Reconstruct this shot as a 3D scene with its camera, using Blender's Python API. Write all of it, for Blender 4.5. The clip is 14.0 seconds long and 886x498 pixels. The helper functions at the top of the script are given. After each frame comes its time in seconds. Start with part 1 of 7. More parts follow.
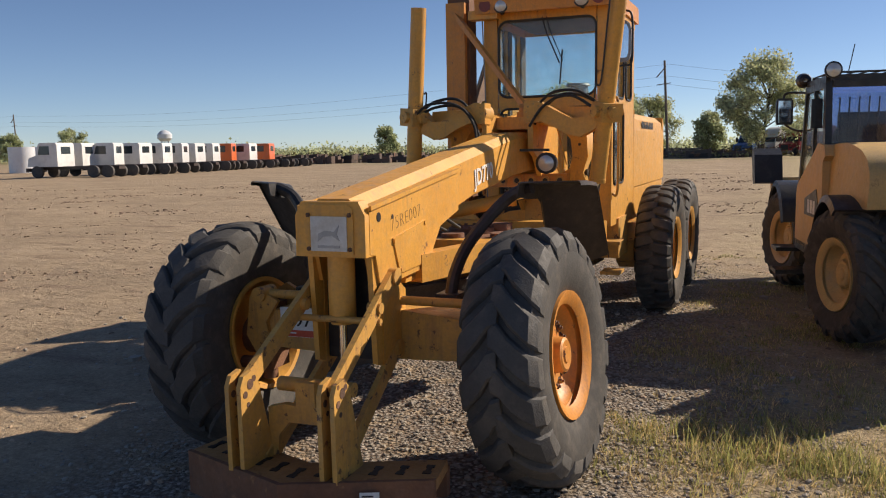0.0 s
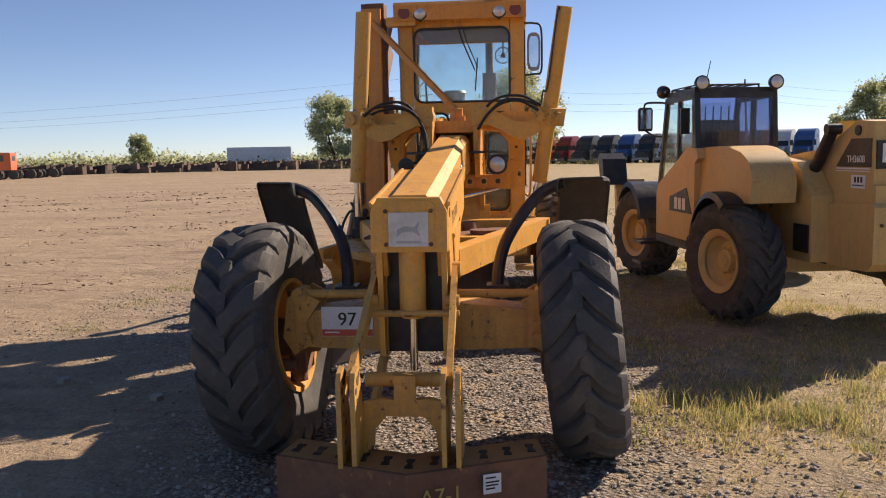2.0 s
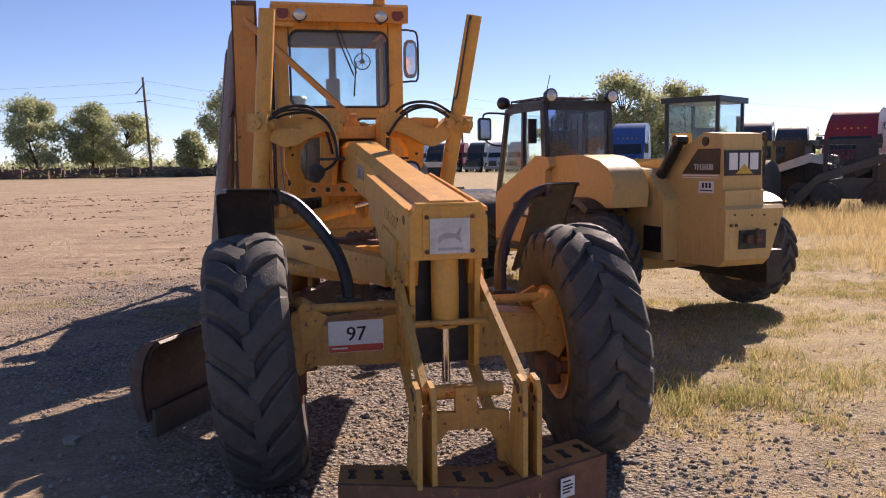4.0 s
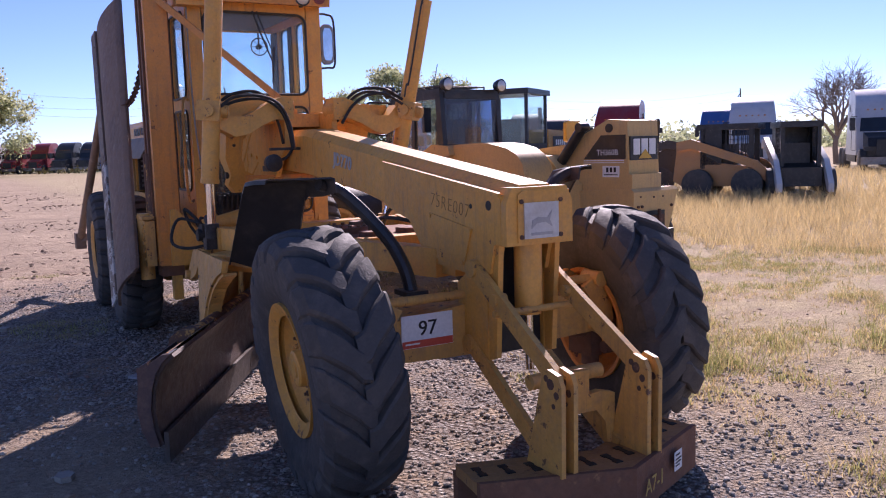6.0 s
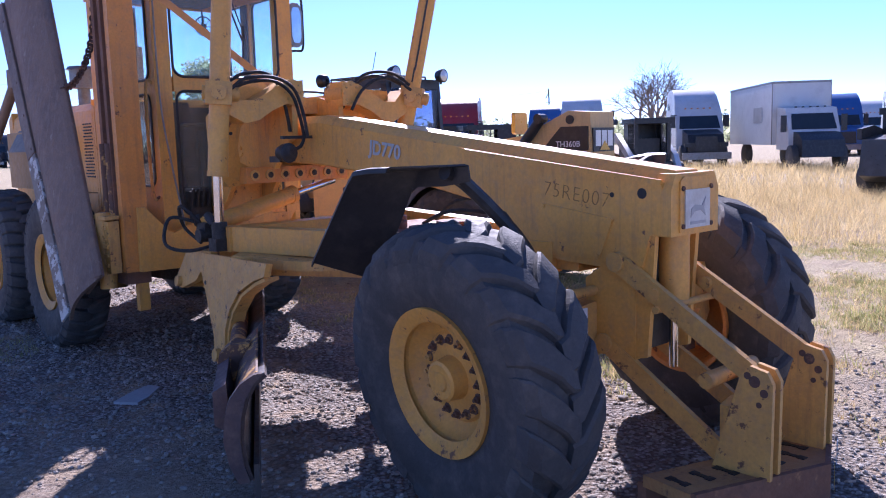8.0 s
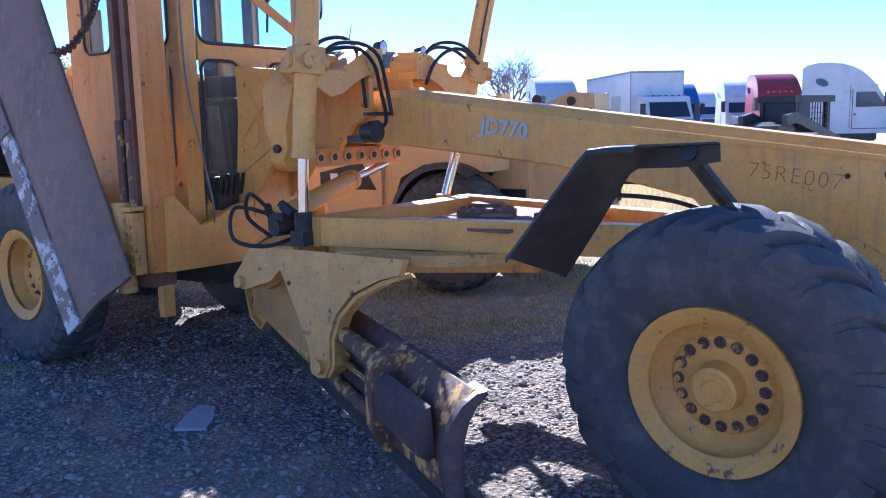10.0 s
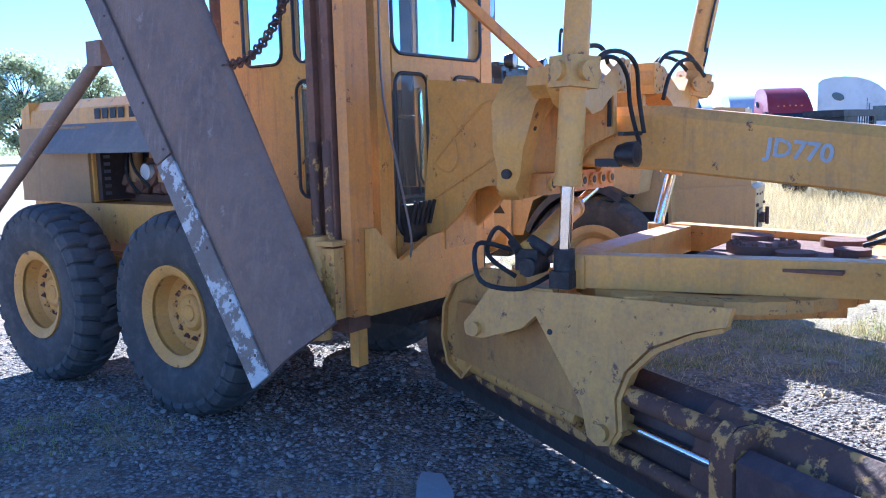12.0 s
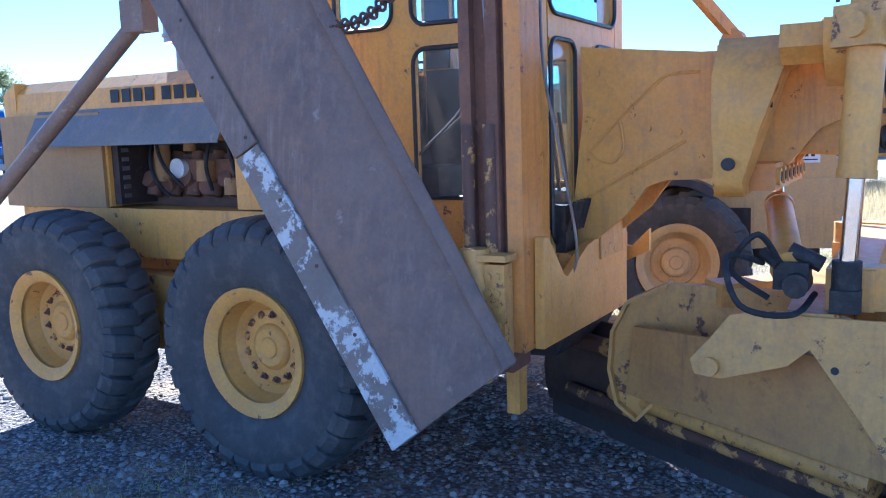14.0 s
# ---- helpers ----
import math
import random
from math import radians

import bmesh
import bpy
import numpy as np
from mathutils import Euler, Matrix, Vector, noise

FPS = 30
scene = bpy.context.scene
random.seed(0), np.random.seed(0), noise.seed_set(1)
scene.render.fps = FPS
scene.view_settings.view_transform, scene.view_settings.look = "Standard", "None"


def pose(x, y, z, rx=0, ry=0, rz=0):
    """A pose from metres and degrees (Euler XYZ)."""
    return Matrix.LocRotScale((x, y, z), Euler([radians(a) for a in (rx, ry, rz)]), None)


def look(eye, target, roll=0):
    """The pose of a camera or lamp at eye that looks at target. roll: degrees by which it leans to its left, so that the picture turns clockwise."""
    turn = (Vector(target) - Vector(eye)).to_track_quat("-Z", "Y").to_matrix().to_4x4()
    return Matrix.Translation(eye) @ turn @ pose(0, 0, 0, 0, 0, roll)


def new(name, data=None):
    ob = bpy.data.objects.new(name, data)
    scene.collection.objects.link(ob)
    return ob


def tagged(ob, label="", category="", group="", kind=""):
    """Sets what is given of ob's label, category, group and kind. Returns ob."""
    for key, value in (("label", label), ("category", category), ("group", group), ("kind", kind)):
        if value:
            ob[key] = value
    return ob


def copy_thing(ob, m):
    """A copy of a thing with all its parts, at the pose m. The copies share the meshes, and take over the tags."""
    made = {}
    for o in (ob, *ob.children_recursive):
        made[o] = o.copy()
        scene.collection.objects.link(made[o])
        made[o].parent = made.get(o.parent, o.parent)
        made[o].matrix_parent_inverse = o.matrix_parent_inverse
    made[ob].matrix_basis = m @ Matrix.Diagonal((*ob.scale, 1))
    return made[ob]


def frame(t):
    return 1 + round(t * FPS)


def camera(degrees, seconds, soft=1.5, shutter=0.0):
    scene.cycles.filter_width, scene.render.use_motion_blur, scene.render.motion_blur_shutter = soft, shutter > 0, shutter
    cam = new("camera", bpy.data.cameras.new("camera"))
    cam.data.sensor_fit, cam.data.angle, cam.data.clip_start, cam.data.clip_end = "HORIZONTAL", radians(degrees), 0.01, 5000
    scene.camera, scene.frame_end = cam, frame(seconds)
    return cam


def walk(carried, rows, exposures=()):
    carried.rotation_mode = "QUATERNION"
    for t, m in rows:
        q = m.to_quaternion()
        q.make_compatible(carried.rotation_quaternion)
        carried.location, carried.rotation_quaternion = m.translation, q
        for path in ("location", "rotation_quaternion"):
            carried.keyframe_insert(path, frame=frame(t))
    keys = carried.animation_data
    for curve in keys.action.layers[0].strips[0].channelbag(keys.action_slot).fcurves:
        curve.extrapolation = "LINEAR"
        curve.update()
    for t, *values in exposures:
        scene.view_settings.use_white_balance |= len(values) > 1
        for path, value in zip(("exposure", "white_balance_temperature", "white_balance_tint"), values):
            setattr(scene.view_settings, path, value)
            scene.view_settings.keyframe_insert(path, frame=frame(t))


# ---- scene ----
cam = camera(55.3, 14.0, 1.1)
PATH = [
    (0, (2.0, -4.123, 1.681), (1.27, -2.276, 1.446), -1.0),
    (0.5, (1.647, -4.237, 1.665), (1.046, -2.343, 1.431), -1.2),
    (1, (1.241, -4.413, 1.644), (0.787, -2.478, 1.42), -1.2),
    (1.5, (0.896, -4.577, 1.662), (0.577, -2.615, 1.443), -1.1),
    (2, (0.547, -4.662, 1.649), (0.365, -2.683, 1.426), -1.1),
    (2.5, (0.169, -4.682, 1.656), (0.127, -2.695, 1.428), -1.1),
    (3, (-0.213, -4.675, 1.687), (-0.099, -2.691, 1.459), -1.0),
    (3.5, (-0.576, -4.542, 1.662), (-0.296, -2.575, 1.429), -0.9),
    (4, (-0.974, -4.436, 1.644), (-0.506, -2.503, 1.434), -0.8),
    (4.2, (-1.12, -4.387, 1.639), (-0.584, -2.471, 1.438), -0.8),
    (6.3, (-2.504, -3.572, 1.622), (-1.455, -1.885, 1.398), -1.5),
    (6.5, (-2.613, -3.439, 1.613), (-1.512, -1.783, 1.4), -1.3),
    (7, (-2.897, -3.158, 1.622), (-1.703, -1.572, 1.384), -1.3),
    (7.2, (-2.966, -3.047, 1.615), (-1.755, -1.473, 1.376), -1.4),
    (9.3, (-3.781, -1.551, 1.606), (-2.248, -0.299, 1.32), -1.4),
    (9.5, (-3.805, -1.37, 1.611), (-2.255, -0.139, 1.326), -1.3),
    (10, (-3.989, -0.995, 1.598), (-2.407, 0.193, 1.304), -1.3),
    (10.5, (-4.131, -0.639, 1.621), (-2.533, 0.526, 1.326), -1.4),
    (11, (-4.185, -0.219, 1.627), (-2.576, 0.933, 1.335), -1.2),
    (11.5, (-4.263, 0.148, 1.632), (-2.655, 1.304, 1.353), -1.4),
    (12, (-4.272, 0.531, 1.664), (-2.663, 1.689, 1.403), -1.5),
    (12.5, (-4.195, 0.923, 1.668), (-2.573, 2.066, 1.42), -1.5),
    (13, (-4.166, 1.293, 1.656), (-2.522, 2.405, 1.41), -1.7),
    (13.5, (-4.142, 1.675, 1.667), (-2.466, 2.737, 1.41), -1.9),
    (14, (-4.049, 2.106, 1.638), (-2.332, 3.095, 1.362), -1.9),
]
EXPOSE = [(0, 0.28, 6200, 14), (2, 0.58, 6450, 20), (4, 0.74, 6250, 28), (6.5, 0.84, 5250, 38), (9.5, 1.62, 4550, 24), (11.5, 1.84, 4300, 15), (14, 2.03, 4250, 12)]
walk(cam, [(t, look(eye, target, roll)) for t, eye, target, roll in PATH], EXPOSE)

# ---- light ----
AZ, EL = 44.0, 33.0
world = bpy.data.worlds.new("sky")
scene.world = world
world.use_nodes = True
wn = world.node_tree
sky = wn.nodes.new("ShaderNodeTexSky")
sky.sky_type, sky.sun_disc = "NISHITA", False
sky.sun_elevation, sky.sun_rotation = radians(EL), radians(AZ)
sky.dust_density, sky.ozone_density, sky.air_density = 0.06, 2.0, 0.6
wn.links.new(sky.outputs[0], wn.nodes["Background"].inputs[0])
wn.nodes["Background"].inputs[1].default_value = 0.076
sun_data = bpy.data.lights.new("sun", "SUN")
sun_data.energy, sun_data.angle, sun_data.color = 5.0, radians(0.5), (1, 0.85, 0.64)
sun = new("sun", sun_data)
sun.matrix_world = look((40 * math.sin(radians(AZ)), 40 * math.cos(radians(AZ)), 40 * math.tan(radians(EL))), (0, 0, 0))


# ---- materials ----
def mat(name, base, rough=0.5, metal=0.0, other=None, patch=None, scale=6.0, grain=60.0, bump=0.15, dirt=None, amount=0.5, edge=0.08, spec=0.5, vary=0.0, run=None):
    """A painted, rubber, metal or earth surface: base colour with a second colour in soft clouds, sharp-edged patches, fine dust and relief."""
    m = bpy.data.materials.new(name)
    m.use_nodes = True
    n, l = m.node_tree.nodes, m.node_tree.links
    p = n["Principled BSDF"]
    geo = n.new("ShaderNodeNewGeometry")

    def tex(sc, detail=5, rgh=0.55):
        t = n.new("ShaderNodeTexNoise")
        t.inputs["Scale"].default_value, t.inputs["Detail"].default_value, t.inputs["Roughness"].default_value = sc, detail, rgh
        l.new(geo.outputs["Position"], t.inputs["Vector"])
        return t.outputs["Fac"]

    def ramp(src, lo, hi):
        r = n.new("ShaderNodeMapRange")
        r.inputs[1].default_value, r.inputs[2].default_value = lo, hi
        l.new(src, r.inputs[0])
        return r.outputs[0]

    def mix(fac, a, b):
        x = n.new("ShaderNodeMix")
        x.data_type = "RGBA"
        l.new(fac, x.inputs[0])
        for sock, v in ((x.inputs[6], a), (x.inputs[7], b)):
            if isinstance(v, tuple):
                sock.default_value = (*v, 1)
            else:
                l.new(v, sock)
        return x.outputs[2]

    other = other or tuple(c * 0.75 for c in base)
    col = mix(ramp(tex(scale * 0.35, 6), 0.3, 0.7), base, other)
    if dirt:
        col = mix(ramp(tex(scale * 1.7, 8, 0.65), 0.48, 0.48 + 0.35), col, dirt)
    if run:
        mp = n.new("ShaderNodeMapping")
        mp.inputs["Scale"].default_value = (26, 26, 2.2)
        l.new(geo.outputs["Position"], mp.inputs["Vector"])
        t = n.new("ShaderNodeTexNoise")
        t.inputs["Scale"].default_value, t.inputs["Detail"].default_value, t.inputs["Roughness"].default_value = 1.0, 6, 0.65
        l.new(mp.outputs[0], t.inputs["Vector"])
        wide = n.new("ShaderNodeMath")
        wide.operation = "MULTIPLY"
        l.new(ramp(t.outputs["Fac"], 0.50, 0.80), wide.inputs[0])
        l.new(ramp(tex(1.6, 4), 0.38, 0.62), wide.inputs[1])
        col = mix(wide.outputs[0], col, run)
    rg = ramp(tex(grain * 0.3, 4), 0.3, 0.7)
    rr = n.new("ShaderNodeMapRange")
    rr.inputs[3].default_value, rr.inputs[4].default_value = max(0.03, rough - 0.1), min(1, rough + 0.12)
    l.new(rg, rr.inputs[0])
    l.new(rr.outputs[0], p.inputs["Roughness"])
    if patch:
        k = 0.66 - 0.22 * amount
        col = mix(ramp(tex(scale, 9, 0.68), k, k + edge), col, patch)
    fine = n.new("ShaderNodeMapRange")
    fine.inputs[3].default_value, fine.inputs[4].default_value = 0.82, 1.16
    l.new(tex(grain, 3), fine.inputs[0])
    mul = n.new("ShaderNodeMix")
    mul.data_type, mul.blend_type = "RGBA", "MULTIPLY"
    mul.inputs[0].default_value = 1
    l.new(col, mul.inputs[6])
    l.new(fine.outputs[0], mul.inputs[7])
    col = mul.outputs[2]
    if vary:
        info = n.new("ShaderNodeNewGeometry")
        vr = n.new("ShaderNodeMapRange")
        vr.inputs[3].default_value, vr.inputs[4].default_value = 1 - vary, 1 + vary
        l.new(info.outputs["Random Per Island"], vr.inputs[0])
        mv = n.new("ShaderNodeMix")
        mv.data_type, mv.blend_type = "RGBA", "MULTIPLY"
        mv.inputs[0].default_value = 1
        l.new(col, mv.inputs[6])
        l.new(vr.outputs[0], mv.inputs[7])
        col = mv.outputs[2]
    l.new(col, p.inputs["Base Color"])
    p.inputs["Metallic"].default_value = metal
    p.inputs["Specular IOR Level"].default_value = spec
    if bump:
        b = n.new("ShaderNodeBump")
        b.inputs["Strength"].default_value, b.inputs["Distance"].default_value = bump, 0.01
        l.new(tex(grain, 6), b.inputs["Height"])
        l.new(b.outputs[0], p.inputs["Normal"])
    return m


def thin(m, share=0.45):
    """Lets light through a leaf or blade: part of what falls on one side leaves by the other."""
    n, l = m.node_tree.nodes, m.node_tree.links
    p = n["Principled BSDF"]
    tr, mx = n.new("ShaderNodeBsdfTranslucent"), n.new("ShaderNodeMixShader")
    l.new(p.inputs["Base Color"].links[0].from_socket, tr.inputs["Color"])
    mx.inputs[0].default_value = share
    l.new(p.outputs[0], mx.inputs[1])
    l.new(tr.outputs[0], mx.inputs[2])
    l.new(mx.outputs[0], n["Material Output"].inputs[0])
    return m


def glass(name, tint, rough=0.02, dust=0.10):
    """A tinted pane with a glossy film and a thin uneven coat of dust."""
    m = bpy.data.materials.new(name)
    m.use_nodes = True
    n, l = m.node_tree.nodes, m.node_tree.links
    n.remove(n["Principled BSDF"])
    tr, gl, mx, fr, pw, ad = n.new("ShaderNodeBsdfTransparent"), n.new("ShaderNodeBsdfGlossy"), n.new("ShaderNodeMixShader"), n.new("ShaderNodeLayerWeight"), n.new("ShaderNodeMath"), n.new("ShaderNodeMath")
    tr.inputs[0].default_value = (*tint, 1)
    gl.inputs["Roughness"].default_value = rough
    pw.operation, ad.operation = "POWER", "MULTIPLY_ADD"
    pw.inputs[1].default_value, ad.inputs[1].default_value, ad.inputs[2].default_value = 5.0, 0.85, 0.035
    l.new(fr.outputs["Facing"], pw.inputs[0])
    l.new(pw.outputs[0], ad.inputs[0])
    l.new(ad.outputs[0], mx.inputs[0])
    l.new(tr.outputs[0], mx.inputs[1])
    l.new(gl.outputs[0], mx.inputs[2])
    geo, ns, mr, df, md = n.new("ShaderNodeNewGeometry"), n.new("ShaderNodeTexNoise"), n.new("ShaderNodeMapRange"), n.new("ShaderNodeBsdfDiffuse"), n.new("ShaderNodeMixShader")
    ns.inputs["Scale"].default_value, ns.inputs["Detail"].default_value = 7.0, 6
    l.new(geo.outputs["Position"], ns.inputs["Vector"])
    l.new(ns.outputs["Fac"], mr.inputs[0])
    mr.inputs[1].default_value, mr.inputs[2].default_value, mr.inputs[3].default_value, mr.inputs[4].default_value = 0.3, 0.75, dust * 0.4, dust * 1.7
    df.inputs[0].default_value = (0.55, 0.52, 0.47, 1)
    l.new(mr.outputs[0], md.inputs[0])
    l.new(mx.outputs[0], md.inputs[1])
    l.new(df.outputs[0], md.inputs[2])
    l.new(md.outputs[0], n["Material Output"].inputs[0])
    return m


YEL = mat("grader_yellow", (0.77, 0.395, 0.066), 0.45, other=(0.67, 0.33, 0.056), dirt=(0.54, 0.305, 0.10), patch=(0.19, 0.09, 0.045), amount=0.09, scale=9, edge=0.03, run=(0.36, 0.20, 0.08))
YELR = mat("worn_yellow", (0.69, 0.385, 0.085), 0.52, other=(0.56, 0.30, 0.07), dirt=(0.43, 0.26, 0.105), patch=(0.16, 0.08, 0.04), amount=0.30, scale=13, edge=0.04, run=(0.27, 0.15, 0.07))
ORG = mat("orange_paint", (0.72, 0.30, 0.05), 0.48, other=(0.61, 0.25, 0.045), dirt=(0.48, 0.23, 0.08), patch=(0.16, 0.07, 0.04), amount=0.18, scale=11, edge=0.04, run=(0.29, 0.13, 0.06))
RIM = mat("dusty_orange_rim", (0.70, 0.36, 0.06), 0.55, other=(0.58, 0.285, 0.05), dirt=(0.47, 0.26, 0.09), patch=(0.17, 0.085, 0.045), amount=0.2, scale=12, edge=0.05)
RUSTY = mat("rusty_yellow_steel", (0.17, 0.085, 0.045), 0.75, other=(0.09, 0.05, 0.038), patch=(0.60, 0.33, 0.09), amount=0.6, scale=9, edge=0.05, bump=0.4)
RUSTB = mat("red_brown_rust", (0.24, 0.115, 0.06), 0.8, other=(0.17, 0.08, 0.045), dirt=(0.12, 0.065, 0.045), patch=(0.34, 0.18, 0.08), amount=0.25, scale=10, bump=0.45)
BLADE = mat("dark_worn_blade", (0.055, 0.042, 0.038), 0.5, 0.2, other=(0.085, 0.055, 0.045), dirt=(0.13, 0.08, 0.055), patch=(0.30, 0.26, 0.22), amount=0.12, scale=4, edge=0.03, bump=0.35)
CUT = mat("worn_cutting_edge", (0.10, 0.085, 0.075), 0.45, 0.3, other=(0.07, 0.06, 0.055), patch=(0.42, 0.38, 0.33), amount=0.12, scale=2.2, edge=0.03, bump=0.3)
BLOCK = mat("worn_yellow_block", (0.46, 0.255, 0.08), 0.7, other=(0.35, 0.185, 0.068), dirt=(0.24, 0.125, 0.06), patch=(0.12, 0.065, 0.04), amount=0.3, scale=8, bump=0.4)
SLAB = mat("purple_brown_steel", (0.10, 0.065, 0.062), 0.5, 0.2, other=(0.07, 0.05, 0.05), dirt=(0.18, 0.12, 0.09), scale=8, bump=0.3)
RUST = mat("rust", (0.13, 0.066, 0.042), 0.8, other=(0.08, 0.048, 0.036), patch=(0.24, 0.13, 0.07), amount=0.5, scale=9, bump=0.5)
WING = mat("bare_worn_steel", (0.26, 0.175, 0.12), 0.65, 0.0, other=(0.165, 0.11, 0.08), dirt=(0.28, 0.17, 0.10), patch=(0.37, 0.30, 0.235), amount=0.24, scale=9, edge=0.12, bump=0.5, run=(0.31, 0.23, 0.165))
WINGR = mat("brown_edge_steel", (0.23, 0.165, 0.12), 0.6, 0.0, other=(0.15, 0.105, 0.075), dirt=(0.26, 0.17, 0.11), patch=(0.36, 0.31, 0.26), amount=0.14, scale=9, bump=0.45, run=(0.32, 0.25, 0.19))
EDGE = mat("chipped_cutting_edge", (0.27, 0.22, 0.17), 0.6, 0.0, other=(0.19, 0.15, 0.115), patch=(0.60, 0.57, 0.51), amount=0.72, scale=5, edge=0.03, dirt=(0.18, 0.11, 0.075))
RUB = mat("dusty_rubber", (0.062, 0.060, 0.059), 0.72, other=(0.085, 0.081, 0.077), dirt=(0.15, 0.132, 0.112), scale=5, grain=90, bump=0.3, spec=0.35)
RUBS = mat("grey_sidewall", (0.085, 0.080, 0.074), 0.75, other=(0.06, 0.056, 0.053), dirt=(0.15, 0.13, 0.11), scale=6, grain=90, bump=0.2, spec=0.3)
BLK = mat("black_paint", (0.018, 0.018, 0.020), 0.42, other=(0.03, 0.028, 0.028), dirt=(0.07, 0.06, 0.05), scale=6)
BRN = mat("brown_black_steel", (0.035, 0.025, 0.022), 0.5, other=(0.055, 0.035, 0.028), dirt=(0.10, 0.07, 0.05), patch=(0.16, 0.08, 0.04), amount=0.15, scale=6)
GREASE = mat("black_grease", (0.018, 0.016, 0.014), 0.6, other=(0.04, 0.032, 0.025), dirt=(0.09, 0.07, 0.05), scale=12, bump=0.5)
HOSE = mat("hose_rubber", (0.024, 0.023, 0.022), 0.72, dirt=(0.07, 0.06, 0.05), scale=14)
CHR = mat("chrome_rod", (0.75, 0.76, 0.78), 0.12, 1.0, other=(0.68, 0.68, 0.70), bump=0.02)
STEEL = mat("dull_steel", (0.32, 0.31, 0.30), 0.45, 0.7, dirt=(0.18, 0.12, 0.08))
EMB = mat("silver_plate", (0.62, 0.62, 0.60), 0.45, 0.3, other=(0.52, 0.52, 0.50), dirt=(0.42, 0.38, 0.32))
GREYP = mat("grey_print", (0.42, 0.42, 0.41), 0.5)
WHITE = mat("white_paint", (0.80, 0.80, 0.78), 0.4, other=(0.70, 0.69, 0.66), dirt=(0.55, 0.50, 0.44), scale=2)
WHITEF = mat("white_film", (0.82, 0.82, 0.80), 0.5, other=(0.78, 0.78, 0.76))
DECAL = mat("worn_decal", (0.50, 0.50, 0.49), 0.5, patch=(0.55, 0.32, 0.07), amount=0.28, scale=22)
REDF = mat("red_film", (0.72, 0.10, 0.05), 0.45)
INK = mat("black_ink", (0.015, 0.015, 0.017), 0.5)
PEN = mat("marker_pen", (0.30, 0.16, 0.04), 0.7, patch=(0.6, 0.32, 0.06), amount=0.5, scale=18)
CHALK = mat("chalk_yellow", (0.65, 0.45, 0.12), 0.8)
LENS = mat("lamp_lens", (0.70, 0.70, 0.68), 0.12, 0.4)
AMBER = mat("amber_plastic", (0.85, 0.32, 0.02), 0.3)
REDL = mat("red_lens", (0.25, 0.05, 0.03), 0.4)
INT = mat("cab_interior_dark", (0.075, 0.07, 0.065), 0.75, other=(0.05, 0.048, 0.046), dirt=(0.16, 0.13, 0.10), scale=7)
GLS = glass("cab_glass", (0.915, 0.975, 0.972), dust=0.06)
GLD = glass("smoked_glass", (0.42, 0.46, 0.66), dust=0.05)
MIRR = mat("mirror_glass", (0.85, 0.86, 0.88), 0.05, 1.0, bump=0)
CATY = mat("handler_yellow", (0.66, 0.44, 0.165), 0.5, other=(0.58, 0.38, 0.14), dirt=(0.50, 0.35, 0.17), patch=(0.26, 0.15, 0.07), amount=0.08, scale=5, run=(0.38, 0.25, 0.12))
CATD = mat("handler_black", (0.02, 0.02, 0.022), 0.4, dirt=(0.06, 0.055, 0.05))


# ---- mesh helpers ----
ROOT = {}


def thing(name, loc, label, category, group="", kind=""):
    ob = tagged(new(name), label, category, group, kind)
    ob.location = loc
    ROOT[ob] = Vector(loc)
    return ob


def part(name, bm, material, parent=None, label="", bevel=0.0, seg=1, sharp=35):
    if bevel:
        ed = [e for e in bm.edges if len(e.link_faces) == 2 and e.calc_face_angle(0) > 0.6]
        bmesh.ops.bevel(bm, geom=ed, offset=bevel, segments=seg, affect="EDGES", clamp_overlap=True)
    root = ROOT.get(parent, Vector((0, 0, 0)))
    for v in bm.verts:
        v.co -= root
    me = bpy.data.meshes.new(name)
    bmesh.ops.recalc_face_normals(bm, faces=bm.faces)
    bm.to_mesh(me)
    bm.free()
    for f in me.polygons:
        f.use_smooth = True
    me.set_sharp_from_angle(angle=radians(sharp))
    me.materials.append(material)
    ob = new(name, me)
    ob.parent = parent
    ROOT[ob] = root
    if label:
        ob["label"] = label
    return ob


def nb():
    return bmesh.new()


def pieces(name, bm, material, parent=None, label="", bevel=0.0, seg=1, sharp=35):
    """Each loose piece of a mesh as a part of its own; returns the first."""
    seen, groups = set(), []
    for v in bm.verts:
        if v in seen:
            continue
        stack, island = [v], []
        seen.add(v)
        while stack:
            w = stack.pop()
            island.append(w)
            for e in w.link_edges:
                o = e.other_vert(w)
                if o not in seen:
                    seen.add(o)
                    stack.append(o)
        groups.append(island)
    first = None
    for island in groups:
        one = bmesh.new()
        made = {v: one.verts.new(v.co) for v in island}
        for f in {f for v in island for f in v.link_faces}:
            one.faces.new([made[v] for v in f.verts])
        ob = part(name, one, material, parent, label, bevel, seg, sharp)
        first = first or ob
    bm.free()
    return first


def box(bm, a, b, m=None):
    vs = []
    for i in range(8):
        c = Vector([(b if i >> k & 1 else a)[k] for k in range(3)])
        vs.append(bm.verts.new(m @ c if m else c))
    for f in ((0, 1, 3, 2), (4, 6, 7, 5), (0, 4, 5, 1), (2, 3, 7, 6), (0, 2, 6, 4), (1, 5, 7, 3)):
        bm.faces.new([vs[i] for i in f])
    return bm


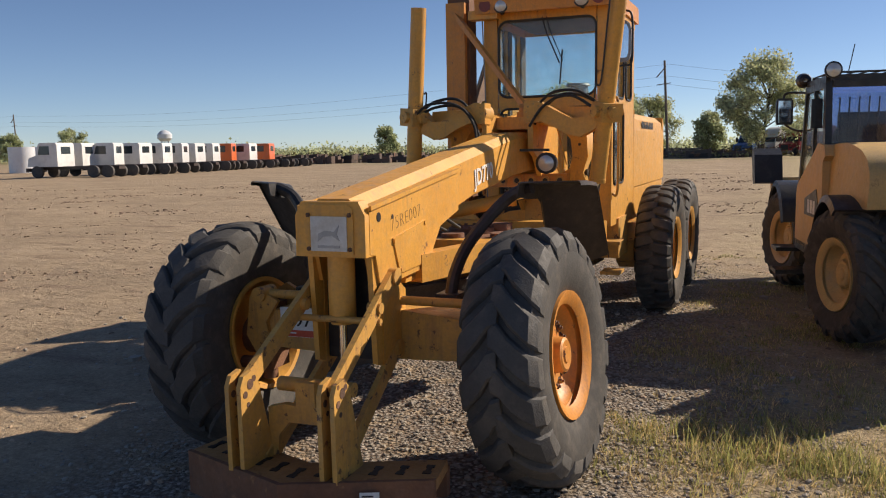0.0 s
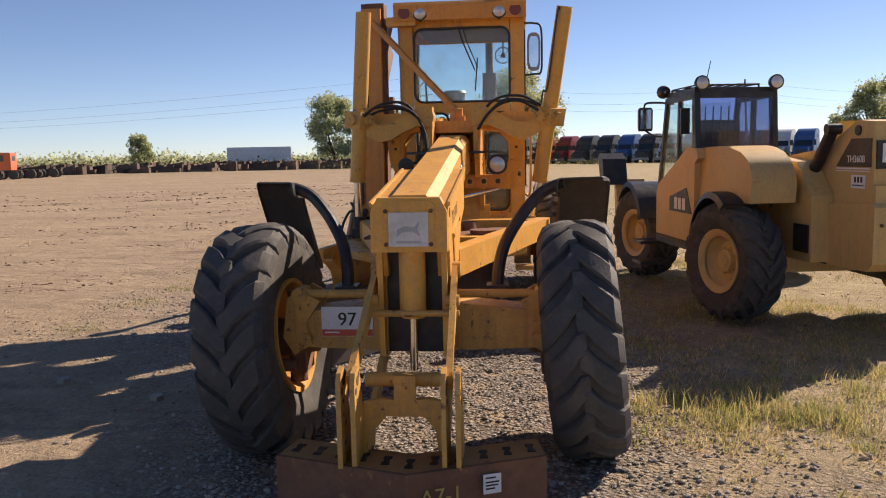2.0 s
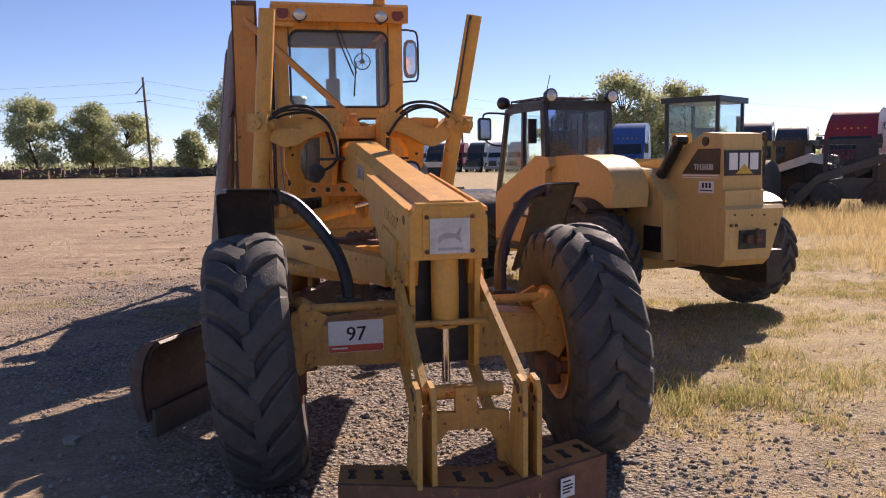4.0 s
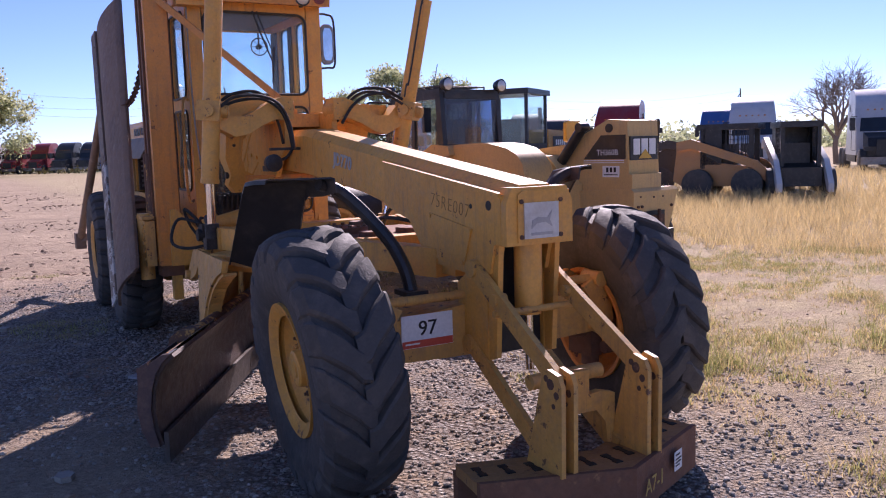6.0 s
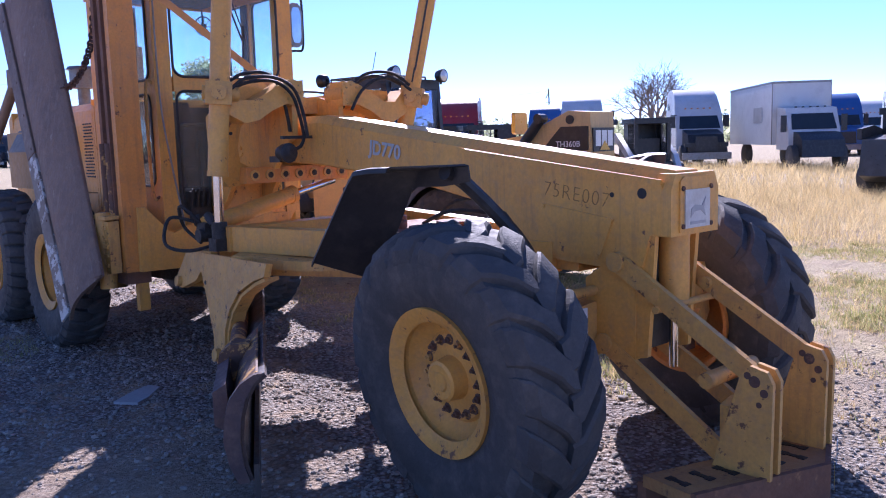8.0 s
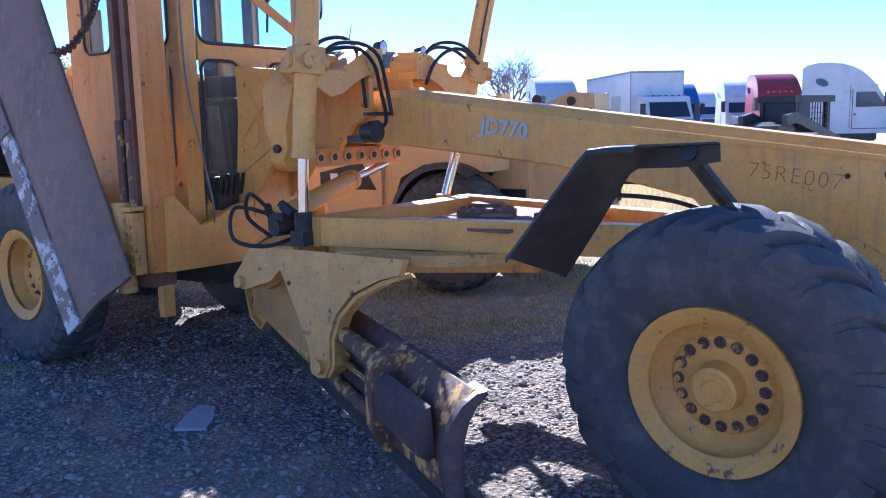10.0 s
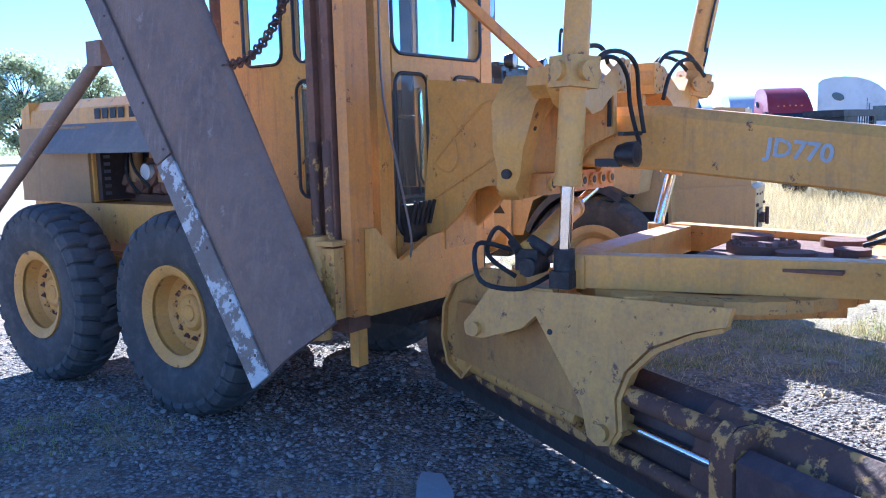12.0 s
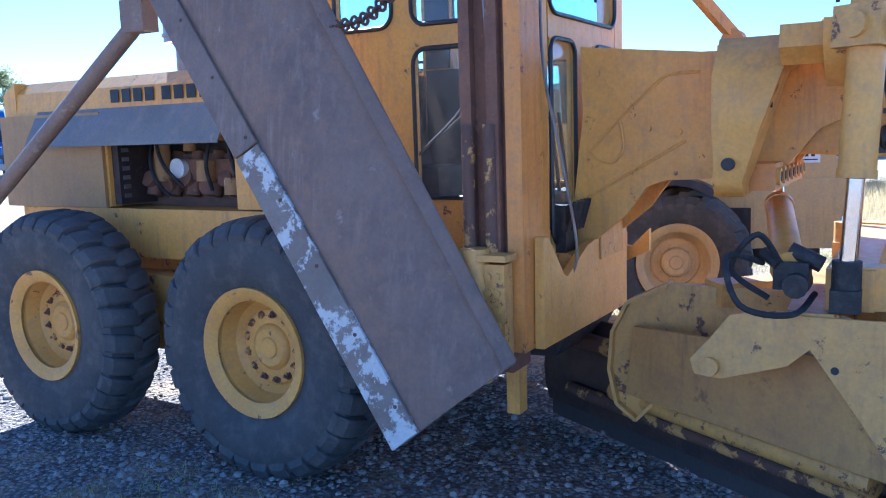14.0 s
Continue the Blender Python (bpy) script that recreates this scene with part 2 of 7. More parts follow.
def bar(bm, p, q, w, h, up=(0, 0, 1)):
    """A straight bar from p to q, w wide and h high."""
    p, q = Vector(p), Vector(q)
    d = (q - p).normalized()
    s = d.cross(Vector(up)).normalized()
    u = s.cross(d)
    m = Matrix((s, d, u)).transposed().to_4x4()
    m.translation = p
    return box(bm, (-w / 2, 0, -h / 2), (w / 2, (q - p).length, h / 2), m)


def prism(bm, pts, ax, lo, hi, m=None):
    """A flat outline pushed along an axis: x takes (y, z), y takes (x, z), z takes (x, y)."""
    k = "xyz".index(ax)

    def at(p, v):
        c = list(p)
        c.insert(k, v)
        c = Vector(c)
        return bm.verts.new(m @ c if m else c)

    a, b = [at(p, lo) for p in pts], [at(p, hi) for p in pts]
    n = len(pts)
    bm.faces.new(a)
    bm.faces.new(b[::-1])
    for i in range(n):
        bm.faces.new((a[i], b[i], b[(i + 1) % n], a[(i + 1) % n]))
    return bm


def tube(bm, pts, r, n=8, cap=True, radii=None):
    pts = [Vector(p) for p in pts]
    rings, ref = [], None
    for i, p in enumerate(pts):
        d = (pts[min(i + 1, len(pts) - 1)] - pts[max(i - 1, 0)]).normalized()
        if ref is None:
            ref = d.orthogonal().normalized()
        ref = (ref - d * ref.dot(d)).normalized()
        s = d.cross(ref)
        rr = radii[i] if radii else r
        rings.append([bm.verts.new(p + rr * (math.cos(6.2832 * k / n) * ref + math.sin(6.2832 * k / n) * s)) for k in range(n)])
    for a, b in zip(rings, rings[1:]):
        for k in range(n):
            bm.faces.new((a[k], a[(k + 1) % n], b[(k + 1) % n], b[k]))
    if cap:
        bm.faces.new(rings[0][::-1])
        bm.faces.new(rings[-1])
    return bm


def cyl(bm, p, q, r, n=16, r2=None):
    return tube(bm, (p, q), r, n, radii=(r, r if r2 is None else r2))


def smooth_path(pts, k=6):
    """A soft curve through points."""
    P = [Vector(p) for p in pts]
    out = []
    for i in range(len(P) - 1):
        a, b, c, d = P[max(i - 1, 0)], P[i], P[i + 1], P[min(i + 2, len(P) - 1)]
        for j in range(k):
            t = j / k
            out.append(0.5 * ((2 * b) + (c - a) * t + (2 * a - 5 * b + 4 * c - d) * t * t + (3 * b - a - 3 * c + d) * t ** 3))
    return out + [P[-1]]


def lathe(bm, prof, m, n=32):
    """A profile of (across, radius) turned round the local x axis."""
    rings = []
    for x, r in prof:
        rings.append([bm.verts.new(m @ Vector((x, r * math.cos(6.2832 * k / n), r * math.sin(6.2832 * k / n)))) for k in range(n)])
    for a, b in zip(rings, rings[1:]):
        for k in range(n):
            bm.faces.new((a[k], a[(k + 1) % n], b[(k + 1) % n], b[k]))
    return bm


def disc(bm, x0, x1, r, m, n=16):
    return tube(bm, (m @ Vector((x0, 0, 0)), m @ Vector((x1, 0, 0))), r, n)


def text_part(name, body, size, m, material, parent, depth=0.002, spread=1.0, bold=0.0):
    cu = bpy.data.curves.new(name, "FONT")
    cu.body, cu.size, cu.extrude, cu.space_character, cu.resolution_u = body, size, depth, spread, 3
    cu.offset = bold
    tmp = bpy.data.objects.new(name, cu)
    me = bpy.data.meshes.new_from_object(tmp)
    bpy.data.objects.remove(tmp)
    root = ROOT.get(parent, Vector((0, 0, 0)))
    me.transform(Matrix.Translation(-root) @ m)
    me.materials.clear()
    me.materials.append(material)
    ob = new(name, me)
    ob.parent = parent
    ROOT[ob] = root
    return ob


FACE_R = Matrix(((0, 0, -1), (-1, 0, 0), (0, 1, 0))).to_4x4()   # writing on a side that faces -x
FACE_F = Matrix(((1, 0, 0), (0, 0, -1), (0, 1, 0))).to_4x4()    # writing on a side that faces -y
FACE_L = Matrix(((0, 0, 1), (1, 0, 0), (0, 1, 0))).to_4x4()     # writing on a side that faces +x


def h(x, y):
    """Height of the ground: level under the grader, a little lower to its left."""
    s = lambda a, b, v: (lambda k: k * k * (3 - 2 * k))(min(1, max(0, (v - a) / (b - a))))
    return -0.05 * s(0.3, 2.2, x) * s(0.5, 4.0, y) * (1 - s(9, 16, math.hypot(x - 3, y - 5)))


def tyre(bm, m, R, W, rr, n=40):
    prof = [(-0.30 * W, rr - 0.03), (-0.40 * W, rr + 0.015), (-0.48 * W, rr + 0.10), (-0.5 * W, (R + rr) / 2 + 0.03), (-0.475 * W, R - 0.105), (-0.42 * W, R - 0.068), (-0.25 * W, R - 0.056), (0, R - 0.052)]
    prof = prof + [(-x, r) for x, r in prof[-2::-1]]
    return lathe(bm, prof, m, n)


def lug(bm, m, R, W, th, side, pitch, wide, sweep, hgt=0.03):
    """One tread bar from the middle of the tread to the shoulder, swept backwards."""
    secs = ((-0.05, -0.05, R - 0.012), (0.06, 0.04, R), (0.17, 0.36, R), (0.30, 0.62, R - 0.006), (0.42, 0.86, R - 0.028), (0.495, 0.97, R - 0.075), (0.503, 1.0, R - 0.12))
    if sweep < 0.1:
        secs = secs[:-1]
    rings = []
    for i, (fx, ft, r) in enumerate(secs):
        t = th + sweep * ft
        w = wide / R * (0.92 + 0.35 * fx) * 0.5
        low = r - hgt - 0.006
        ring = []
        for a, q in ((t - w * 1.18, low), (t - w, r - 0.012), (t - w * 0.78, r), (t + w * 0.78, r), (t + w, r - 0.012), (t + w * 1.18, low)):
            x = fx * W * side
            if i >= 5 and q == low:
                x *= 0.93
            ring.append(bm.verts.new(m @ Vector((x, q * math.cos(a), q * math.sin(a)))))
        rings.append(ring)
    for a, b in zip(rings, rings[1:]):
        for k in range(5):
            bm.faces.new((a[k], a[k + 1], b[k + 1], b[k]))
    bm.faces.new(rings[0])
    bm.faces.new(rings[-1][::-1])


def wheel(root, m, R, W, rr, rim_mat, dish, bolts, bolt_r, lugs, hub_r=0.1, hub_out=0.03, sweep=0.32, wide=0.085, blocks=False, rim_label="", tyre_label=""):
    """A wheel whose local x axis points outwards: rim with disc, hub, nuts, tyre with its tread bars."""
    o = 0.40 * W
    bm = nb()
    prof = [(o - 0.015, rr - 0.055), (o + 0.012, rr - 0.012), (o + 0.016, rr + 0.012), (o - 0.012, rr + 0.014), (o - 0.03, rr - 0.022), (o - 0.045, rr - 0.05), (o - 0.055, rr - 0.053), (o - dish * 0.80, rr - 0.075), (o - dish, rr - 0.11),
            (o - dish + 0.014, rr * 0.60), (o - dish + 0.02, hub_r * 1.25), (o - dish, 0.0)]
    lathe(bm, prof, m, 40)
    i = -0.40 * W
    lathe(bm, [(i + 0.012, rr + 0.014), (i - 0.016, rr + 0.012), (i - 0.012, rr - 0.012), (i + 0.03, rr - 0.04), (o - dish - 0.03, rr - 0.085), (o - dish - 0.022, 0.0)], m, 40)
    w = part("wheel", bm, rim_mat, root, rim_label, sharp=30)
    bm = nb()
    x0 = o - dish
    lathe(bm, [(x0, hub_r * 1.15), (x0 + 0.02, hub_r * 1.1), (x0 + hub_out, hub_r), (x0 + hub_out + 0.008, hub_r * 0.85), (x0 + hub_out + 0.004, hub_r * 0.5), (x0 + hub_out + 0.012, hub_r * 0.45), (x0 + hub_out + 0.012, 0)], m, 20)
    part("hub", bm, rim_mat, w, sharp=30)
    bm = nb()
    for k in range(bolts):
        a = 6.2832 * k / bolts
        c = m @ pose(0, bolt_r * math.cos(a), bolt_r * math.sin(a))
        lathe(bm, [(x0, 0.024), (x0 + 0.0175, 0.024), (x0 + 0.0175, 0.0)], c, 10)
    pieces("washer", bm, RUST, w)
    bm = nb()
    for k in range(bolts):
        a = 6.2832 * k / bolts
        c = m @ pose(0, bolt_r * math.cos(a), bolt_r * math.sin(a))
        lathe(bm, [(x0 + 0.016, 0.0145), (x0 + 0.034, 0.0145), (x0 + 0.036, 0.008), (x0 + 0.046, 0.008), (x0 + 0.046, 0.0)], c, 6)
    pieces("wheel_nut", bm, RUSTY if rim_mat is not CATY else CATY, w)
    bm = nb()
    tyre(bm, m, R, W, rr)
    t = part("tyre", bm, RUBS, w, tyre_label, sharp=50)
    bm = nb()
    for k in range(lugs):
        for side in (-1, 1):
            th = 6.2832 * (k + (0.5 if side > 0 else 0) + 0.09 * math.sin(k * 5.3 + side)) / lugs
            worn = 0.004 * math.sin(k * 3.7 + 2 * side)
            if blocks:
                lug(bm, m, R + worn, W, th, side, 0, wide, 0.05, 0.05)
            else:
                lug(bm, m, R + worn, W, th, side, 0, wide * (1 + 12 * worn), sweep, 0.042)
    lathe(bm, [(x, r + (0.015 if abs(x) < 0.45 * W else 0.003)) for x, r in ((-0.478 * W, R - 0.105), (-0.42 * W, R - 0.068), (-0.25 * W, R - 0.056), (0, R - 0.052), (0.25 * W, R - 0.056), (0.42 * W, R - 0.068), (0.478 * W, R - 0.105))], m, 40)
    part("tread", bm, RUB, w, sharp=25)
    return w


# ---- the motor grader ----
G = thing("motor_grader", (0, 3.2, 0), "worn yellow motor grader with a wing plow, parked on gravel", "motor grader")

STEER, LEANW = 4.0, 5.5
for s in (-1, 1):
    turn = pose(0, 0, 0, 0, LEANW * -1, -STEER) @ (pose(0, 0, 0, 0, 0, 180) if s < 0 else Matrix())
    m = Matrix.Translation((0.895 * s, 0.0, 0.625)) @ turn
    # The left rim's stronger orange puts the tone of sunlight into its colour.
    wheel(G, m, 0.655, 0.40, 0.312, ORG if s > 0 else RIM, 0.105 if s < 0 else 0.11, 16, 0.165, 19, hub_r=0.088, hub_out=0.085, sweep=0.29, wide=0.145,
          rim_label="front wheel coloured orange as sunlight tints it" if s > 0 else "faded yellow front wheel", tyre_label="black rubber tyre with worn chevron bars")
for s in (-1, 1):
    for y in (4.88, 6.45):
        x = s * 0.90 - 0.04 * (s < 0)
        m = pose(x, y, 0.635 + (h(x, y) if s > 0 else -0.022), 0, -3 * 0, 178 if s < 0 else -2)
        wheel(G, m, 0.65, 0.36, 0.308, RIM, 0.15, 13, 0.162, 30, hub_r=0.108, hub_out=0.035, wide=0.102, blocks=True,
              rim_label="faded yellow rear wheel with a deep dish", tyre_label="worn black block-tread tyre")

# boom: a long box that rises to the rear, with wide side plates at its nose
TOP = lambda y: 1.445 + 0.131 * (y + 0.54)
bm = nb()
secs = []
for y, lo in ((-0.50, 1.17), (0.2, 1.17), (0.75, 1.29), (1.2, 1.37), (2.15, 1.47), (2.75, 1.50)):
    t, w = TOP(min(y, 2.2)), 0.128
    secs.append([bm.verts.new((x, y, z)) for x, z in ((-w, lo + 0.012), (-w + 0.012, lo), (w - 0.012, lo), (w, lo + 0.012), (w, t - 0.05), (w - 0.045, t), (-w + 0.045, t), (-w, t - 0.05))])
for a, b in zip(secs, secs[1:]):
    for k in range(8):
        bm.faces.new((a[k], a[(k + 1) % 8], b[(k + 1) % 8], b[k]))
bm.faces.new(secs[0])
bm.faces.new(secs[-1][::-1])
boom = part("boom", bm, YEL, G, "long sloping yellow box boom")
for s in (-1, 1):
    bm = nb()
    prism(bm, ((-0.5, 1.18), (-0.5, 1.405), (0.72, 1.555), (0.72, 1.31), (0.42, 1.24), (0.21, 1.03), (-0.20, 1.01), (-0.40, 1.03), (-0.44, 1.17)), "x", 0.128 * s, 0.192 * s)
    sp = part("side_plate", bm, YEL, boom, bevel=0.008)
    bm = nb()
    prism(bm, ((-0.25, 1.235), (0.18, 1.295), (0.21, 1.06), (-0.17, 1.045)), "x", 0.192 * s, 0.200 * s)
    for c in ((-0.235, 1.22), (0.165, 1.28), (0.195, 1.075), (-0.16, 1.06)):
        cyl(bm, (0.198 * s, *c), (0.206 * s, *c), 0.012, 8)
    part("cover_plate", bm, YEL, boom, bevel=0.003)
    bm = nb()
    bar(bm, (0.197 * s, -0.5, 1.405), (0.197 * s, 0.72, 1.553), 0.014, 0.022)
    part("weld_ledge", bm, YEL, boom, bevel=0.005)
    bm = nb()
    for y, z, r in ((-0.40, 1.355, 0.024), (-0.24, 1.345, 0.012)):
        cyl(bm, (0.190 * s, y, z), (0.194 * s, y, z), r, 14)
    prism(bm, [(0.02 * math.cos(a) + 0.12, 1.12 + 0.045 * math.sin(a)) for a in [k * 0.5236 for k in range(12)]], "x", 0.190 * s, 0.1945 * s)
    pieces("plate_hole", bm, INK, boom)
bm = nb()
prism(bm, [(x, z) for x, z in ((-0.19, 1.17), (0.19, 1.17), (0.19, 1.37), (0.155, 1.44), (-0.155, 1.44), (-0.19, 1.37))], "y", -0.545, -0.46)
part("nose", bm, YEL, boom, bevel=0.012, seg=2)
bm = nb()
prism(bm, ((-0.13, 1.185), (0.13, 1.185), (0.13, 1.405), (0.10, 1.425), (-0.10, 1.425), (-0.13, 1.405)), "y", -0.553, -0.545)
part("nose_panel", bm, YEL, boom, bevel=0.004)
bm = nb()
box(bm, (-0.098, -0.559, 1.20), (0.098, -0.553, 1.368))
plate = part("emblem_plate", bm, EMB, boom, "weathered silver emblem plate", bevel=0.002)
bm = nb()
prism(bm, ((-0.055, 1.285), (-0.02, 1.30), (0.03, 1.295), (0.06, 1.33), (0.045, 1.285), (0.06, 1.25), (0.02, 1.275), (-0.03, 1.27), (-0.06, 1.245)), "y", -0.5612, -0.559)
box(bm, (-0.06, -0.5612, 1.215), (0.06, -0.559, 1.228))
part("emblem", bm, GREYP, plate)
bm = nb()
for x in (-0.112, 0.112):
    for z in (1.21, 1.375):
        cyl(bm, (x, -0.560, z), (x, -0.552, z), 0.011, 10)
pieces("emblem_screw", bm, RUST, boom)
text_part("model_number", "JD770", 0.118, Matrix.Translation((-0.1325, 1.63, 1.545)) @ pose(0, 0, 0, 7.5, 0, 0) @ FACE_R, DECAL, boom, 0.002, 1.02, 0.003)
text_part("model_number", "JD770", 0.155, Matrix.Translation((0.1325, 1.20, 1.43)) @ pose(0, 0, 0, 7.5, 0, 0) @ FACE_L, WHITEF, boom, 0.002, 1.02, 0.003)
text_part("pen_writing", "75RE007", 0.10, Matrix.Translation((-0.1925, 0.17, 1.335)) @ pose(0, 0, 0, 7.5, 0, 0) @ FACE_R, PEN, boom, 0.0006, 1.12, -0.0022)
text_part("pen_writing", "75RE007", 0.10, Matrix.Translation((0.1925, -0.26, 1.27)) @ pose(0, 0, 0, 7.5, 0, 0) @ FACE_L, PEN, boom, 0.0006, 1.12, -0.0022)

# scarifier: uprights, cylinder, links, paired plates, slotted V-shaped block
sc = nb()
for s in (-1, 1):
    prism(sc, ((-0.46, 1.17), (-0.42, 0.62), (-0.34, 0.60), (-0.30, 1.17)), "x", 0.150 * s, 0.178 * s)
    prism(sc, ((-0.36, 1.03), (-0.20, 1.03), (-0.08, 0.95), (-0.10, 0.60), (-0.36, 0.60)), "x", 0.145 * s, 0.185 * s)
scar = pieces("scarifier_frame", sc, YEL, G, bevel=0.005)
bm = nb()
box(bm, (-0.15, -0.33, 0.62), (0.15, -0.31, 1.17))
part("backing_plate", bm, BLK, scar)
bm = nb()
cyl(bm, (0, -0.44, 0.84), (0, -0.44, 1.18), 0.068, 24)
cyl(bm, (0, -0.44, 0.825), (0, -0.44, 0.86), 0.060, 24)
lc = part("lift_cylinder", bm, YEL, scar)
bm = nb()
cyl(bm, (0, -0.44, 0.55), (0, -0.44, 0.84), 0.021, 16)
part("rod", bm, CHR, lc)
for s in (-1, 1):
    bm = nb()
    bar(bm, (0.205 * s, -0.28, 1.045), (0.225 * s, -0.98, 0.63), 0.03, 0.085)
    cyl(bm, (0.17 * s, -0.28, 1.045), (0.235 * s, -0.28, 1.045), 0.045, 16)
    cyl(bm, (0.17 * s, -0.49, 0.92), (0.24 * s, -0.49, 0.92), 0.028, 12)
    part("upper_link", bm, YELR, scar, bevel=0.005)
    bm = nb()
    bar(bm, (0.175 * s, -0.19, 0.655), (0.195 * s, -0.86, 0.24), 0.028, 0.085)
    cyl(bm, (0.15 * s, -0.19, 0.655), (0.205 * s, -0.19, 0.655), 0.045, 16)
    part("lower_link", bm, YELR, scar, bevel=0.005)
    for dx in (-0.032, 0.032):
        bm = nb()
        prism(bm, ((-1.05, 0.25), (-1.055, 0.64), (-1.03, 0.685), (-0.96, 0.70), (-0.92, 0.66), (-0.80, 0.25)), "x", 0.235 * s + dx - 0.011, 0.235 * s + dx + 0.011)
        up = part("upright_plate", bm, YELR, scar, bevel=0.004)
        bm = nb()
        for y, z, r in ((-0.98, 0.64, 0.024), (-1.02, 0.60, 0.017), (-0.95, 0.66, 0.015), (-1.0, 0.55, 0.012)):
            cyl(bm, (0.235 * s + dx - 0.013, y, z), (0.235 * s + dx + 0.013, y, z), r, 12)
        pieces("plate_hole", bm, RUST, up)
bm = nb()
cyl(bm, (-0.24, -0.50, 0.855), (0.24, -0.50, 0.855), 0.017, 12)
cyl(bm, (-0.20, -0.72, 0.575), (0.20, -0.72, 0.575), 0.035, 16)
pieces("cross_tube", bm, YELR, scar)
bm = nb()
arch = [(-0.20, 0.24), (-0.20, 0.47), (-0.12, 0.49), (-0.05, 0.485), (-0.05, 0.60), (0.05, 0.60), (0.05, 0.485), (0.12, 0.49), (0.20, 0.47), (0.20, 0.24), (0.155, 0.24), (0.145, 0.34), (0.09, 0.405), (-0.09, 0.405), (-0.145, 0.34), (-0.155, 0.24)]
prism(bm, arch, "y", -0.75, -0.71, Matrix.Translation((0, -0.08, 0.02)))
part("arch_link", bm, YELR, scar, bevel=0.004)
# block with slots
VB = [(-0.60, -0.90), (0.04, -1.125), (0.66, -0.86)]
VI = [(-0.56, -0.66), (0.04, -0.86), (0.62, -0.62)]
bm = nb()
prism(bm, VB + VI[::-1], "z", 0.205, 0.255)
block = part("tooth_block", bm, BLOCK, scar, "rusty slotted V-shaped tooth block", bevel=0.006)
bm = nb()
prism(bm, VB + [(0.66, -0.885), (0.04, -1.15), (-0.60, -0.925)], "z", 0.055, 0.262)
prism(bm, [(x, y - 0.015) for x, y in VI] + [(0.62, -0.595), (0.04, -0.835), (-0.56, -0.635)], "z", 0.08, 0.22)
part("front_bar", bm, RUSTB, block, bevel=0.005)
bm = nb()
for k in range(11):
    u = (k + 0.5) / 11
    f = lambda P: Vector((*(P[0][i] + (P[1][i] - P[0][i]) * u * 2 if u < 0.5 else P[1][i] + (P[2][i] - P[1][i]) * (u * 2 - 1) for i in (0, 1)), 0))
    a, b = f(VB), f(VI)
    for t0, t1, w in ((0.30, 0.42, 0.019), (0.42, 0.60, 0.012), (0.60, 0.72, 0.019)):
        c0, c1 = a.lerp(b, t0), a.lerp(b, t1)
        bar(bm, (c0.x, c0.y, 0.2525), (c1.x, c1.y, 0.2525), 2 * w, 0.012)
pieces("tooth_slot", bm, INK, block)
bm = nb()
tag_m = pose(0.36, -1.0, 0.0) @ pose(0, 0, 0, 0, 0, 23.2)
box(bm, (0.0, -0.037, 0.135), (0.085, -0.034, 0.225), tag_m)
tg = part("paper_tag", bm, WHITEF, block, "small white printed paper tag")
bm = nb()
for k, (w, z) in enumerate(((0.05, 0.205), (0.065, 0.185), (0.06, 0.17), (0.045, 0.155))):
    box(bm, (0.01, -0.0385, z), (0.01 + w, -0.037, z + 0.007), tag_m)
part("print", bm, INK, tg)
text_part("chalk_writing", "A7-1", 0.10, pose(0.10, -1.140, 0.12, 0, 0, 23.2) @ FACE_F, CHALK, block, 0.0008)

# front axle
bm = nb()
prism(bm, ((-0.66, 0.60), (-0.70, 0.68), (-0.62, 0.80), (-0.2, 0.845), (0.2, 0.845), (0.62, 0.80), (0.70, 0.68), (0.66, 0.60), (0.25, 0.585), (-0.25, 0.585)), "y", -0.145, 0.10)
axle = part("front_axle", bm, YELR, G, bevel=0.008)
bm = nb()
for s in (-1, 1):
    prism(bm, ((0.55 * s, 0.86), (0.66 * s, 0.92), (0.73 * s, 0.88), (0.76 * s, 0.66), (0.70 * s, 0.56), (0.60 * s, 0.62), (0.63 * s, 0.74)), "y", -0.175, -0.145)
    prism(bm, ((0.55 * s, 0.86), (0.66 * s, 0.92), (0.73 * s, 0.88), (0.76 * s, 0.66), (0.70 * s, 0.56), (0.60 * s, 0.62), (0.63 * s, 0.74)), "y", 0.10, 0.13)
    cyl(bm, (0.632 * s, -0.20, 0.655), (0.632 * s, -0.15, 0.655), 0.033, 16)
    cyl(bm, (0.668 * s, -0.195, 0.885), (0.668 * s, -0.15, 0.885), 0.022, 12)
pieces("knuckle_plate", bm, YELR, axle, bevel=0.003)
bm = nb()
cyl(bm, (-0.66, -0.13, 0.895), (0.66, -0.13, 0.895), 0.024, 14)
for s in (-1, 1):
    cyl(bm, (0.66 * s, -0.20, 0.895), (0.66 * s, -0.06, 0.895), 0.042, 16)
pieces("lean_bar", bm, YELR, axle, "rusty wheel-lean bar", bevel=0.006)
for s in (-1, 1):
    bm = nb()
    cyl(bm, (0.60 * s, 0.0, 0.63), (0.84 * s, 0.0, 0.625), 0.085, 20, 0.11)
    box(bm, (0.70 * s - 0.04, -0.10, 0.44), (0.70 * s + 0.04, 0.10, 0.82))
    cyl(bm, (0.72 * s, -0.02, 0.38), (0.72 * s, -0.02, 0.90), 0.05, 14)
    cyl(bm, (0.70 * s, -0.16, 0.50), (0.80 * s, -0.16, 0.50), 0.035, 12)
    part("spindle", bm, RUSTB, axle, bevel=0.006)
bm = nb()
cyl(bm, (-0.62, 0.24, 0.60), (0.62, 0.24, 0.60), 0.025, 12)
part("tie_rod", bm, GREASE, axle)
